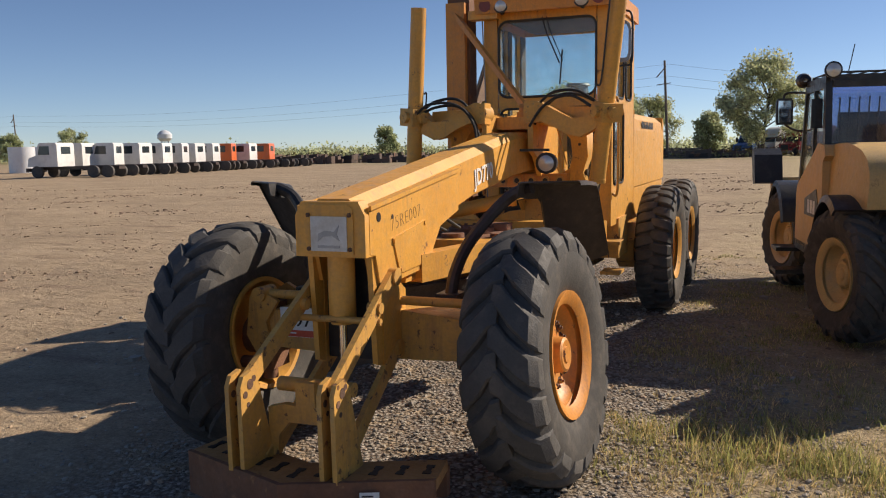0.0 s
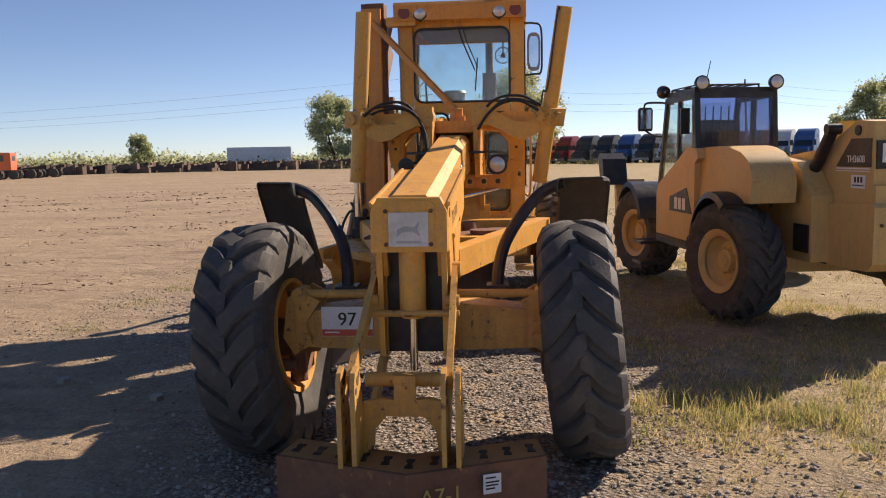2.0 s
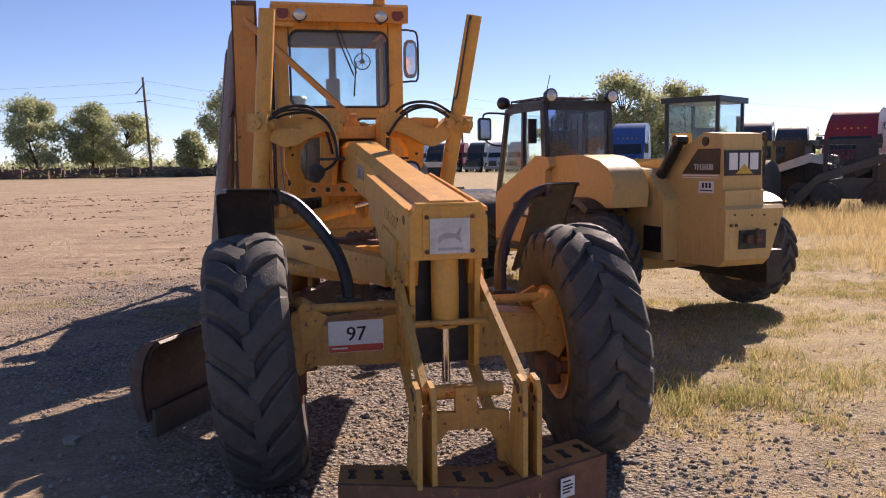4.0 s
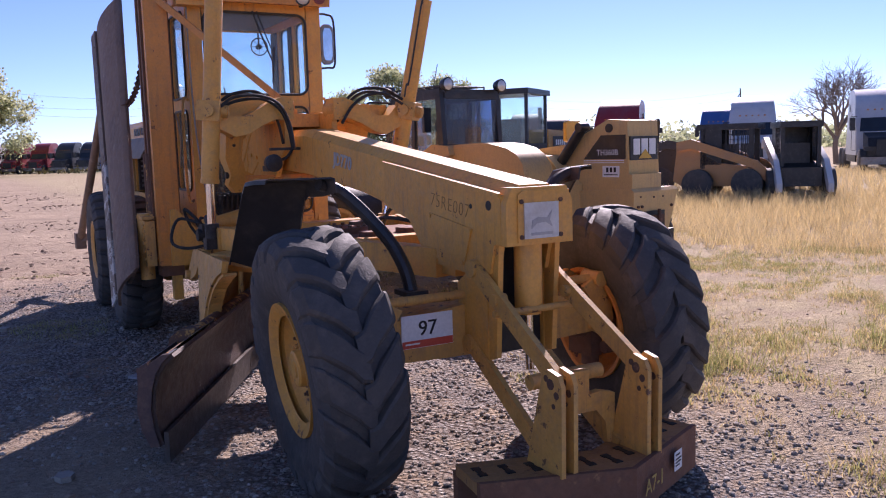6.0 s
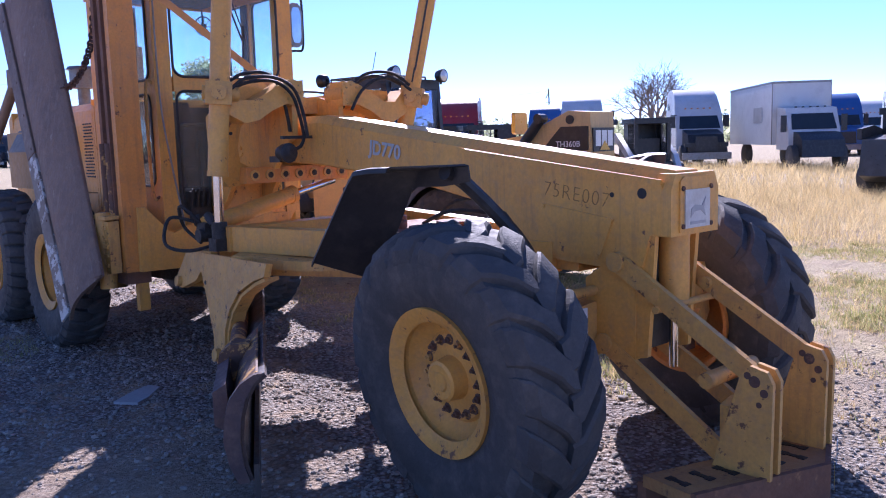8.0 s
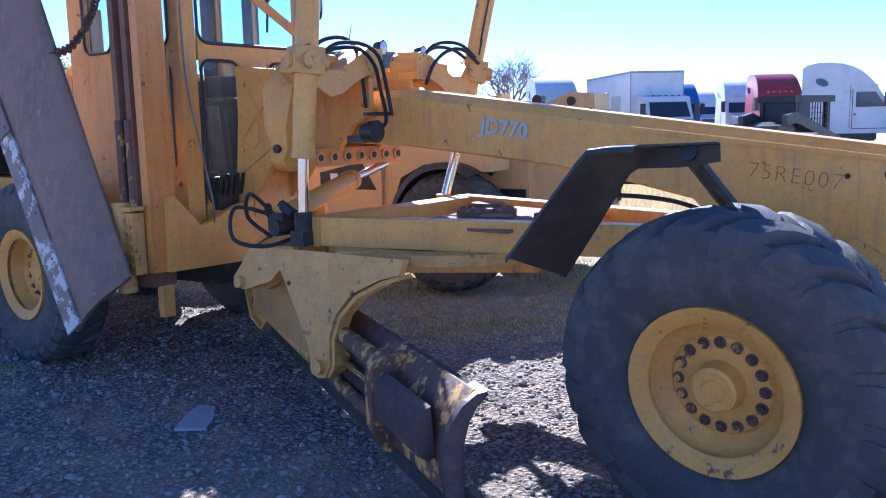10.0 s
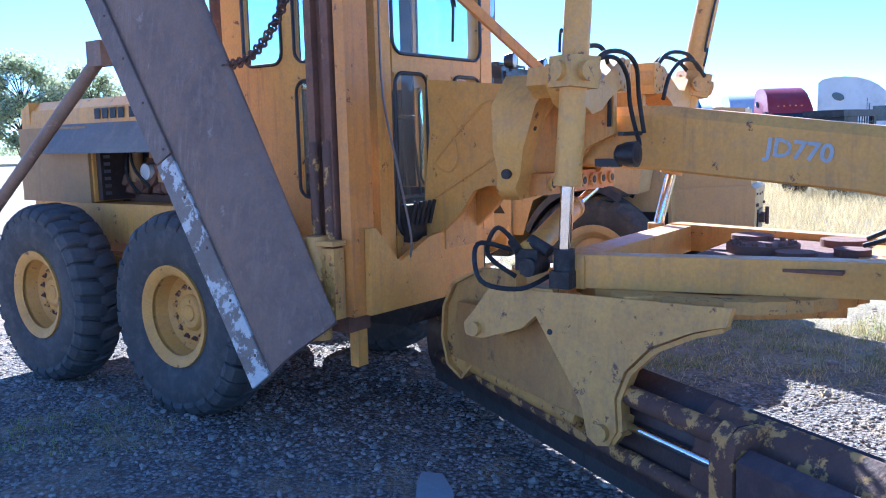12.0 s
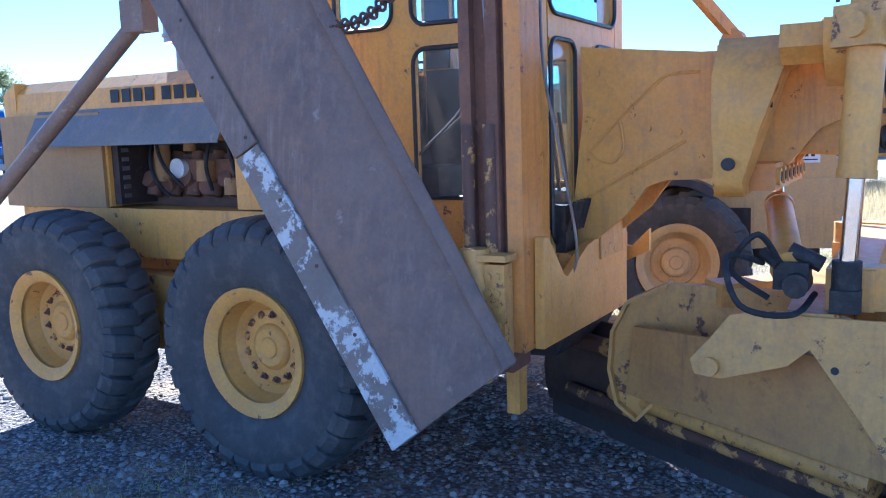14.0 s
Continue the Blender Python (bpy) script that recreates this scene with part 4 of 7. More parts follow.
# headlamps at the boom
for s in (-1, 1):
    bm = nb()
    mm = pose(0.37 * s, 2.20, 1.56, 0, 0, 90)
    k = 1.0 if s > 0 else 0.78
    lathe(bm, [(0.10 * k, 0.03 * k), (0.08 * k, 0.06 * k), (0.02 * k, 0.078 * k), (-0.045 * k, 0.082 * k), (-0.05 * k, 0.068 * k), (-0.03, 0.0)], mm, 20)
    box(bm, (0.37 * s - 0.02, 2.25, 1.50), (0.37 * s + 0.02, 2.38, 1.54))
    bar(bm, (0.37 * s, 2.25, 1.66), (0.14 * s, 2.25, 1.66), 0.03, 0.02)
    hl = part("headlamp", bm, BLK, G, "round black work lamp")
    bm = nb()
    lathe(bm, [(-0.046 * k, 0.066 * k), (-0.055 * k, 0.045 * k), (-0.058 * k, 0.0)], pose(0.37 * s, 2.20, 1.56, 0, 0, 90), 20)
    part("lens", bm, LENS if s > 0 else GREASE, hl)
# hoses
HO = [((-0.72, 2.24, 1.96), (-0.62, 2.22, 2.03), (-0.44, 2.20, 2.04), (-0.30, 2.20, 1.98), (-0.22, 2.22, 1.84), (-0.20, 2.20, 1.66)),
      ((-0.70, 2.28, 1.96), (-0.58, 2.27, 2.01), (-0.40, 2.26, 2.02), (-0.27, 2.26, 1.94), (-0.21, 2.27, 1.80), (-0.20, 2.24, 1.66)),
      ((0.72, 2.24, 2.02), (0.58, 2.26, 2.10), (0.40, 2.30, 2.10), (0.28, 2.32, 2.02), (0.20, 2.30, 1.88)),
      ((-0.80, 2.62, 1.12), (-0.95, 2.72, 1.16), (-1.02, 2.66, 1.00), (-0.93, 2.5, 0.96), (-0.72, 2.45, 1.0)),
      ((-0.80, 2.55, 1.10), (-0.92, 2.62, 1.24), (-0.86, 2.72, 1.10), (-0.80, 2.6, 0.99)),
      ((0.02, 1.2, 1.15), (-0.05, 0.9, 1.28), (0.0, 0.55, 1.26), (0.05, 0.3, 1.15)),
      ((-0.08, 1.2, 1.13), (-0.12, 0.9, 1.22), (-0.06, 0.55, 1.2), (0.0, 0.3, 1.1)),
      ((-0.20, 2.24, 1.66), (-0.26, 2.20, 1.60), (-0.33, 2.22, 1.57)),
      ((-0.71, 2.33, 1.99), (-0.60, 2.33, 2.06), (-0.44, 2.33, 2.08), (-0.33, 2.34, 2.02), (-0.26, 2.36, 1.86), (-0.22, 2.38, 1.70)),
      ((0.74, 2.30, 2.0), (0.60, 2.33, 2.07), (0.44, 2.36, 2.08), (0.32, 2.38, 2.0), (0.22, 2.38, 1.86)),
      ((0.70, 2.20, 1.98), (0.56, 2.22, 2.06), (0.42, 2.24, 2.05), (0.30, 2.26, 1.97), (0.21, 2.26, 1.84))]
for p in HO:
    bm = nb()
    tube(bm, smooth_path(p), 0.0115, 8)
    part("hydraulic_hose", bm, HOSE, G)
bm = nb()
box(bm, (-0.84, 2.46, 1.03), (-0.73, 2.58, 1.13))
cyl(bm, (-0.87, 2.5, 1.05), (-0.72, 2.5, 1.05), 0.045, 12)
cyl(bm, (-0.79, 2.42, 1.12), (-0.78, 2.53, 1.17), 0.03, 12)
cyl(bm, (-0.84, 2.56, 1.12), (-0.80, 2.62, 1.16), 0.022, 10)
part("greasy_valve", bm, GREASE, G, "grease-black valve", bevel=0.015)

# cab
bm = nb()
for x, y in ((-0.60, 3.60), (0.47, 3.60)):
    box(bm, (x, y, 0.95), (x + 0.13, y + 0.10, 2.93))
for x in (-0.60, 0.56):
    box(bm, (x, 4.66, 0.95), (x + 0.04, 4.86, 2.93))
    box(bm, (x, 3.70, 2.02), (x + 0.04, 4.66, 2.13))
    box(bm, (x, 3.70, 2.85), (x + 0.04, 4.66, 2.93))
    box(bm, (x, 3.70, 0.95), (x + 0.04, 4.66, 1.33))
    box(bm, (x, 4.22, 1.33), (x + 0.04, 4.33, 2.02))
    box(bm, (x, 4.22, 2.13), (x + 0.04, 4.33, 2.85))
    box(bm, (x, 4.33, 1.33), (x + 0.04, 4.66, 2.02))
box(bm, (-0.455, 3.60, 2.04), (0.46, 3.645, 2.15))
box(bm, (-0.455, 3.60, 2.845), (0.46, 3.645, 2.93))
box(bm, (-0.455, 3.60, 0.95), (0.46, 3.645, 1.10))
box(bm, (-0.12, 3.60, 1.10), (0.12, 3.645, 2.04))
box(bm, (-0.60, 4.87, 0.95), (0.60, 4.91, 2.0))
box(bm, (-0.60, 4.87, 2.86), (0.60, 4.91, 2.93))
shell = bm
bm = nb()
box(bm, (-0.56, 3.65, 0.95), (0.56, 4.87, 1.0))
cab = part("cab", bm, YEL, G, "yellow cab with large windows", bevel=0.012, seg=2)
pieces("cab_panel", shell, YEL, cab, bevel=0.012, seg=2)
bm = nb()
prism(bm, ((3.40, 2.90), (3.38, 3.04), (3.42, 3.07), (4.98, 3.09), (5.02, 3.05), (5.02, 2.93), (3.62, 2.93)), "x", -0.62, 0.62)
roof = part("roof", bm, ORG, cab, "orange-brown roof cap", bevel=0.015, seg=2)
# Dark sheets added over the yellow inner walls, standing for shade inside the cab.
bm = nb()
box(bm, (-0.452, 3.65, 2.875), (0.452, 4.865, 2.90))
box(bm, (-0.54, 4.84, 1.0), (0.54, 4.865, 1.98))
for x in (-0.556, 0.544):
    box(bm, (x, 3.74, 1.0), (x + 0.012, 4.83, 1.32))
    box(bm, (x, 4.335, 1.325), (x + 0.012, 4.83, 2.01))
    box(bm, (x, 4.225, 1.325), (x + 0.012, 4.325, 2.84))
    box(bm, (x, 4.665, 2.02), (x + 0.012, 4.83, 2.84))
pieces("cab_lining", bm, INT, cab, "dark lining sheets added to darken the cab inside")
bm = nb()
box(bm, (-0.455, 3.62, 2.15), (0.46, 3.626, 2.845))
ws = part("windshield", bm, GLS, cab)
ws.visible_shadow = False


def rounded_window(pane, ax, face, out, u0, u1, z0, z1, r, deep):
    """Gussets that round an opening's corners and a rubber seal that follows them; out is the side that faces outdoors."""
    ring = []
    for cu, cz, a0, qu, qz in ((u1 - r, z1 - r, 0, u1, z1), (u0 + r, z1 - r, 90, u0, z1), (u0 + r, z0 + r, 180, u0, z0), (u1 - r, z0 + r, 270, u1, z0)):
        arc = [(cu + r * math.cos(radians(a0 + 15 * k)), cz + r * math.sin(radians(a0 + 15 * k))) for k in range(7)]
        bm = nb()
        prism(bm, [(qu, qz)] + arc[::-1], ax, min(face, face - deep * out), max(face, face - deep * out))
        part("window_corner", bm, YEL, cab)
        ring += arc
    ring.append(ring[0])
    off = face + 0.004 * out
    bm = nb()
    tube(bm, [(u, off, z) if ax == "y" else (off, u, z) for u, z in ring], 0.011, 6, cap=False)
    part("rubber_seal", bm, BLK, pane)


rounded_window(ws, "y", 3.60, -1, -0.455, 0.46, 2.15, 2.845, 0.085, 0.018)
for x0, x1 in ((-0.455, -0.12), (0.12, 0.46)):
    bm = nb()
    box(bm, (x0, 3.62, 1.10), (x1, 3.625, 2.04))
    g = part("lower_window", bm, GLS, cab)
    g.visible_shadow = False
    rounded_window(g, "y", 3.60, -1, x0 + 0.014, x1 - 0.014, 1.10, 2.04, 0.07, 0.018)
bm = nb()
box(bm, (-0.56, 4.885, 2.0), (0.56, 4.89, 2.86))
g = part("rear_window", bm, GLS, cab)
g.visible_shadow = False
for x, s in ((-0.58, -1), (0.58, 1)):
    for y0, y1, z0, z1 in ((4.33, 4.66, 2.13, 2.85), (3.70, 4.22, 2.13, 2.85), (3.70, 4.22, 1.33, 2.02)):
        bm = nb()
        box(bm, (x - 0.003, y0, z0), (x + 0.003, y1, z1))
        g = part("side_window", bm, GLS, cab)
        g.visible_shadow = False
        rounded_window(g, "x", x + 0.02 * s, s, y0, y1, z0, z1, 0.07, 0.016)
    bm = nb()
    tube(bm, smooth_path([(0.60 * s, 3.66, 1.25), (0.65 * s, 3.66, 1.3), (0.65 * s, 3.66, 2.05), (0.60 * s, 3.66, 2.10)]), 0.012, 8)
    part("grab_rail", bm, YELR, cab)
bm = nb()
box(bm, (-0.26, 4.30, 1.15), (0.22, 4.72, 1.45))
prism(bm, ((4.60, 1.45), (4.74, 1.45), (4.82, 2.02), (4.74, 2.02)), "x", -0.24, 0.20)
cyl(bm, (-0.02, 3.95, 1.0), (-0.02, 4.05, 1.75), 0.05, 10)
for k in range(14):
    a = k * 0.4488
    p = Vector((-0.02 + 0.19 * math.cos(a), 4.03 + 0.19 * math.sin(a), 1.80))
    a2 = a + 0.4488
    cyl(bm, p, Vector((-0.02 + 0.19 * math.cos(a2), 4.03 + 0.19 * math.sin(a2), 1.80)), 0.014, 6)
for k in range(6):
    cyl(bm, (-0.30 + 0.12 * k, 3.80, 1.2), (-0.30 + 0.12 * k, 3.86, 1.72), 0.010, 6)
box(bm, (-0.40, 3.74, 1.0), (0.40, 3.92, 1.30))
part("seat_and_controls", bm, INT, cab, "dark seat and control column", bevel=0.02)
bm = nb()
ring = [Vector((0.38 + 0.085 * math.cos(k * 0.3927), 4.70, 2.70 + 0.085 * math.sin(k * 0.3927))) for k in range(17)]
tube(bm, ring, 0.006, 6)
for k in range(8):
    tube(bm, (ring[2 * k], Vector((0.38, 4.69, 2.70))), 0.003, 4)
cyl(bm, (0.38, 4.69, 2.70), (0.38, 4.75, 2.70), 0.025, 12)
cyl(bm, (0.38, 4.72, 2.70), (0.38, 4.72, 2.84), 0.008, 6)
pieces("cab_fan", bm, INT, cab, "small caged cab fan")
for s in (-1, 1):
    bm = nb()
    lathe(bm, [(0.06, 0.02), (0.045, 0.05), (0.0, 0.068), (-0.045, 0.072), (-0.05, 0.058)], pose(0.37 * s, 3.44, 2.965, 0, 0, 90), 20)
    box(bm, (0.37 * s - 0.012, 3.43, 2.89), (0.37 * s + 0.012, 3.46, 2.91))
    hl = part("roof_lamp", bm, BLK, cab, "round roof lamp")
    bm = nb()
    lathe(bm, [(-0.046, 0.058), (-0.056, 0.04), (-0.060, 0.0)], pose(0.37 * s, 3.44, 2.965, 0, 0, 90), 20)
    part("lens", bm, LENS, hl)
    bm = nb()
    cyl(bm, (0.52 * s, 3.385, 2.97), (0.52 * s, 3.40, 2.97), 0.055, 18)
    part("marker_lens", bm, REDL, cab)
bm = nb()
tube(bm, ((-0.03, 3.57, 2.86), (0.02, 3.56, 2.70), (0.13, 3.575, 2.44)), 0.007, 6)
tube(bm, ((0.01, 3.57, 2.86), (0.06, 3.56, 2.70), (0.16, 3.575, 2.46)), 0.005, 6)
bar(bm, (0.155, 3.585, 2.56), (0.13, 3.585, 2.25), 0.012, 0.012)
part("wiper", bm, BLK, cab)
bm = nb()
cyl(bm, (0.364, 3.46, 3.06), (0.364, 3.46, 3.18), 0.06, 18, 0.05)
part("beacon", bm, AMBER, cab, "amber plastic beacon")
bm = nb()
prism(bm, ((0.628, 2.50), (0.638, 2.455), (0.665, 2.43), (0.715, 2.43), (0.745, 2.455), (0.755, 2.50), (0.757, 2.71), (0.745, 2.765), (0.715, 2.79), (0.665, 2.79), (0.638, 2.765), (0.628, 2.71)), "y", 3.66, 3.70)
mr = part("mirror", bm, STEEL, cab, "tall framed side mirror", bevel=0.018, seg=3)
bm = nb()
prism(bm, ((0.648, 2.51), (0.665, 2.465), (0.72, 2.465), (0.737, 2.51), (0.738, 2.71), (0.72, 2.755), (0.665, 2.755), (0.648, 2.71)), "y", 3.655, 3.66)
part("mirror_face", bm, MIRR, mr)
bm = nb()
tube(bm, smooth_path([(0.52, 3.62, 2.88), (0.62, 3.66, 2.88), (0.69, 3.68, 2.88), (0.76, 3.68, 2.84), (0.77, 3.68, 2.6), (0.76, 3.68, 2.42), (0.69, 3.68, 2.40), (0.52, 3.62, 2.38)]), 0.010, 8)
part("mirror_bracket", bm, BLK, mr)

# engine hood and rear
bm = nb()
HO_ = ((-0.60, 1.84), (-0.585, 1.96), (-0.50, 2.03), (0.50, 2.03), (0.585, 1.96), (0.60, 1.84))
prism(bm, ((-0.60, 1.25),) + HO_ + ((0.60, 1.25),), "y", 6.40, 7.24)
prism(bm, HO_, "y", 4.93, 6.40)
box(bm, (-0.60, 4.93, 1.25), (-0.58, 5.38, 1.84))
box(bm, (0.58, 4.93, 1.25), (0.60, 6.40, 1.84))
box(bm, (-0.60, 4.915, 1.0), (0.60, 4.93, 2.05))
prism(bm, ((7.24, 1.25), (7.24, 2.03), (7.36, 1.96), (7.38, 1.27)), "x", -0.60, 0.60)
hood = pieces("engine_hood", bm, YEL, G, "yellow engine hood", bevel=0.015, seg=2)
bm = nb()
for x in (-0.6015, 0.6015):
    for k in range(2):
        for j in range(4 if k == 0 else 5):
            y = 6.33 - j * 0.098 - k * 0.43
            box(bm, (x - 0.001, y - 0.07, 1.868), (x + 0.001, y, 1.945))
pieces("name_decal", bm, INK, hood, "dark lettering band on the hood")
bm = nb()
prism(bm, ((-0.605, 1.84), (-0.72, 1.63), (-0.72, 1.618), (-0.595, 1.83)), "y", 5.38, 7.02)
part("side_flap", bm, mat("dusty_grey_flap", (0.20, 0.195, 0.185), 0.65, other=(0.15, 0.145, 0.135), dirt=(0.27, 0.23, 0.18), patch=(0.33, 0.30, 0.25), amount=0.1, scale=6), hood, "dusty grey lifted side flap")
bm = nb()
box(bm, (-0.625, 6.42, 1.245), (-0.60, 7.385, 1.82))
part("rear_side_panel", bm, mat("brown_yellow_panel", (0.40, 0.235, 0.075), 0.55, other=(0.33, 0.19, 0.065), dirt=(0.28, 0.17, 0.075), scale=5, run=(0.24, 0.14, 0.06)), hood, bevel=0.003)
bm = nb()
box(bm, (-0.575, 6.34, 1.26), (0.0, 6.395, 1.835))
shroud = part("radiator_shroud", bm, BRN, hood, "dark radiator shroud", bevel=0.006)
bm = nb()
for k in range(9):
    box(bm, (-0.55, 6.334, 1.30 + 0.055 * k), (-0.50, 6.34, 1.325 + 0.055 * k))
pieces("shroud_slot", bm, STEEL, shroud)
# Black sheet added behind the engine parts; its colour stands for the bay's shade.
bm = nb()
box(bm, (-0.27, 5.39, 1.26), (-0.22, 6.33, 1.83))
part("bay_backing", bm, GREASE, hood, "black sheet added to darken the engine bay")
bm = nb()
for y, z, r, q in ((5.52, 1.62, 0.05, 0.16), (5.68, 1.68, 0.045, 0.10), (5.80, 1.45, 0.06, 0.12), (5.92, 1.64, 0.04, 0.14), (6.16, 1.50, 0.05, 0.22), (5.60, 1.36, 0.05, 0.10)):
    cyl(bm, (-0.40, y, z - q / 2), (-0.39, y, z + q / 2), r, 14)
pieces("engine_canister", bm, BLOCK, hood, "dusty yellow canister in the engine bay", bevel=0.006)
bm = nb()
for k, (y0, z0, y1, z1) in enumerate(((5.45, 1.32, 5.62, 1.74), (5.74, 1.34, 5.70, 1.74), (5.98, 1.36, 6.22, 1.70), (6.10, 1.30, 6.26, 1.62))):
    tube(bm, smooth_path([(-0.42, y0, z0), (-0.47, (y0 * 2 + y1) / 3, (z0 * 2 + z1) / 3), (-0.45, (y0 + 2 * y1) / 3, (z0 + 2 * z1) / 3), (-0.38, y1, z1)]), 0.012, 7)
pieces("engine_hose", bm, HOSE, hood)
bm = nb()
for k in range(4):
    for j in range(18):
        y = 4.95 + 0.052 * k + 0.022 * (j % 2)
        box(bm, (-0.606, y, 1.38 + 0.027 * j), (-0.6005, y + 0.033, 1.392 + 0.027 * j))
pieces("grille_slot", bm, INK, hood)
bm = nb()
box(bm, (-0.30, 5.3, 1.0), (0.30, 6.5, 1.55))
for k in range(6):
    cyl(bm, (-0.36, 5.45 + 0.17 * k, 1.30), (-0.28, 5.45 + 0.17 * k, 1.56), 0.045, 12)
    cyl(bm, (-0.40, 5.5 + 0.16 * k, 1.36 + 0.05 * (k % 2)), (-0.28, 5.5 + 0.16 * k, 1.36), 0.05, 12)
box(bm, (-0.38, 5.6, 1.40), (-0.30, 6.2, 1.52))
eng = part("engine", bm, RUSTB, G, "greasy engine block", bevel=0.02)
bm = nb()
cyl(bm, (-0.42, 6.02, 1.47), (-0.30, 6.02, 1.47), 0.06, 16)
box(bm, (-0.425, 5.60, 1.34), (-0.41, 5.64, 1.40))
box(bm, (-0.425, 5.50, 1.34), (-0.41, 5.54, 1.40))
pieces("oil_filter", bm, WHITE, eng, "white oil filter")
bm = nb()
cyl(bm, (0.19, 5.85, 1.95), (0.19, 5.85, 2.62), 0.085, 20)
cyl(bm, (0.19, 5.85, 2.62), (0.19, 5.85, 3.0), 0.045, 16)
part("exhaust_stack", bm, RUST, G, "rusty exhaust stack")
bm = nb()
cyl(bm, (-0.25, 6.05, 1.95), (-0.25, 6.05, 2.22), 0.06, 14)
cyl(bm, (-0.25, 6.05, 2.22), (-0.25, 6.05, 2.40), 0.125, 20)
cyl(bm, (-0.25, 6.05, 2.40), (-0.25, 6.05, 2.43), 0.155, 20, 0.13)
cyl(bm, (-0.25, 6.05, 2.25), (-0.25, 6.05, 2.27), 0.135, 20)
part("air_cleaner", bm, STEEL, G, "round air pre-cleaner")
for s in (-1, 1):
    bm = nb()
    prism(bm, ((4.55, 0.72), (4.75, 0.86), (6.65, 0.86), (6.85, 0.72), (6.85, 0.52), (6.65, 0.42), (4.75, 0.42), (4.55, 0.52)), "x", 0.48 * s, 0.66 * s)
    cyl(bm, (0.3 * s, 5.7, 0.66), (0.68 * s, 5.7, 0.66), 0.16, 24)
    for y in (4.88, 6.45):
        cyl(bm, (0.60 * s, y, 0.635), (0.82 * s, y, 0.635), 0.14, 20)
    part("tandem_case", bm, YELR, G, bevel=0.02)
    bm = nb()
    box(bm, (0.38 * s, 4.95, 0.95), (0.595 * s, 7.27, 1.24))
    part("frame_rail", bm, YEL, G, bevel=0.01)
bm = nb()
box(bm, (0.42, 3.9, 0.62), (0.62, 4.42, 1.0))
for k in range(2):
    box(bm, (0.50, 3.62, 0.50 + 0.28 * k), (0.68, 3.88, 0.53 + 0.28 * k))
pieces("step", bm, YELR, G, bevel=0.01)

# wing plow: mast, moldboard, brace, chain
bm = nb()
box(bm, (-0.95, 3.515, 0.72), (-0.765, 3.585, 3.04))
mast = part("wing_mast", bm, ORG, G, "tall orange steel wing mast", bevel=0.01)
bm = nb()
box(bm, (-0.92, 3.587, 0.62), (-0.74, 3.78, 3.10))
box(bm, (-0.965, 3.61, 0.75), (-0.922, 3.66, 3.10))
box(bm, (-0.965, 3.73, 0.75), (-0.922, 3.78, 3.10))
pieces("slide_channel", bm, RUSTB, mast, "rusty slide channel", bevel=0.006)
bm = nb()
for y in (3.66, 3.76):
    cyl(bm, (-0.962, y - 0.01, 1.12), (-0.962, y - 0.01, 1.66), 0.028, 12)
pieces("guide_pipe", bm, RUSTY, mast)
bm = nb()
box(bm, (-1.045, 3.56, 0.72), (-0.966, 3.80, 1.10))
cyl(bm, (-1.02, 3.70, 0.60), (-1.02, 3.70, 1.16), 0.06, 16)
for k in range(5):
    for y in (3.59, 3.63, 3.78):
        cyl(bm, (-1.058, y, 0.78 + 0.068 * k), (-1.04, y, 0.78 + 0.068 * k), 0.016, 8)
prism(bm, ((-1.07, 3.54), (-0.968, 3.54), (-0.968, 3.84), (-1.07, 3.83)), "z", 1.115, 1.14)
pieces("slide_bracket", bm, YELR, mast, "worn yellow slide bracket with bolts", bevel=0.005)
bm = nb()
box(bm, (-0.835, 3.60, 0.41), (-0.755, 3.66, 0.80))
box(bm, (-0.70, 3.44, 2.86), (-0.42, 3.56, 2.94))
pieces("mast_foot", bm, YEL, mast, bevel=0.006)
bm = nb()
bar(bm, (-0.86, 3.54, 2.93), (0.0, 2.89, 2.02), 0.042, 0.05)
cyl(bm, (-0.04, 2.89, 2.0), (0.05, 2.89, 2.0), 0.05, 14)
box(bm, (-0.06, 2.84, 1.93), (0.07, 2.95, 1.98))
part("mast_stay", bm, ORG, mast, bevel=0.006)
A, Bq, Cq, Dq = Vector((-1.24, 3.95, 0.355)), Vector((-1.15, 3.47, 0.735)), Vector((-0.87, 5.05, 3.20)), Vector((-1.0, 5.80, 2.87))
bm = nb()
nrm = (Bq - A).cross(Dq - A).normalized()
if nrm.x > 0:
    nrm = -nrm
cols = []
for i in range(9):
    u = i / 8
    bow = -0.10 * math.sin(math.pi * min(1, u * 1.05)) ** 1.0
    cols.append([bm.verts.new((A.lerp(Bq, u)).lerp(Dq.lerp(Cq, u), j / 6) + nrm * bow * -0.6) for j in range(7)])
fs = [bm.faces.new((a[j], a[j + 1], b[j + 1], b[j])) for a, b in zip(cols, cols[1:]) for j in range(6)]
bmesh.ops.recalc_face_normals(bm, faces=bm.faces)
bmesh.ops.solidify(bm, geom=fs, thickness=0.025)
wing = part("wing_moldboard", bm, WING, G, "bare rusty steel wing plow board, folded up", sharp=40)
bm = nb()
w0, w1 = A.lerp(Bq, 0.20), Dq.lerp(Cq, 0.16)
o = nrm * 0.030
lo_, hi_ = (A + (A - Bq) * 0.04, w0), (Dq, w1)
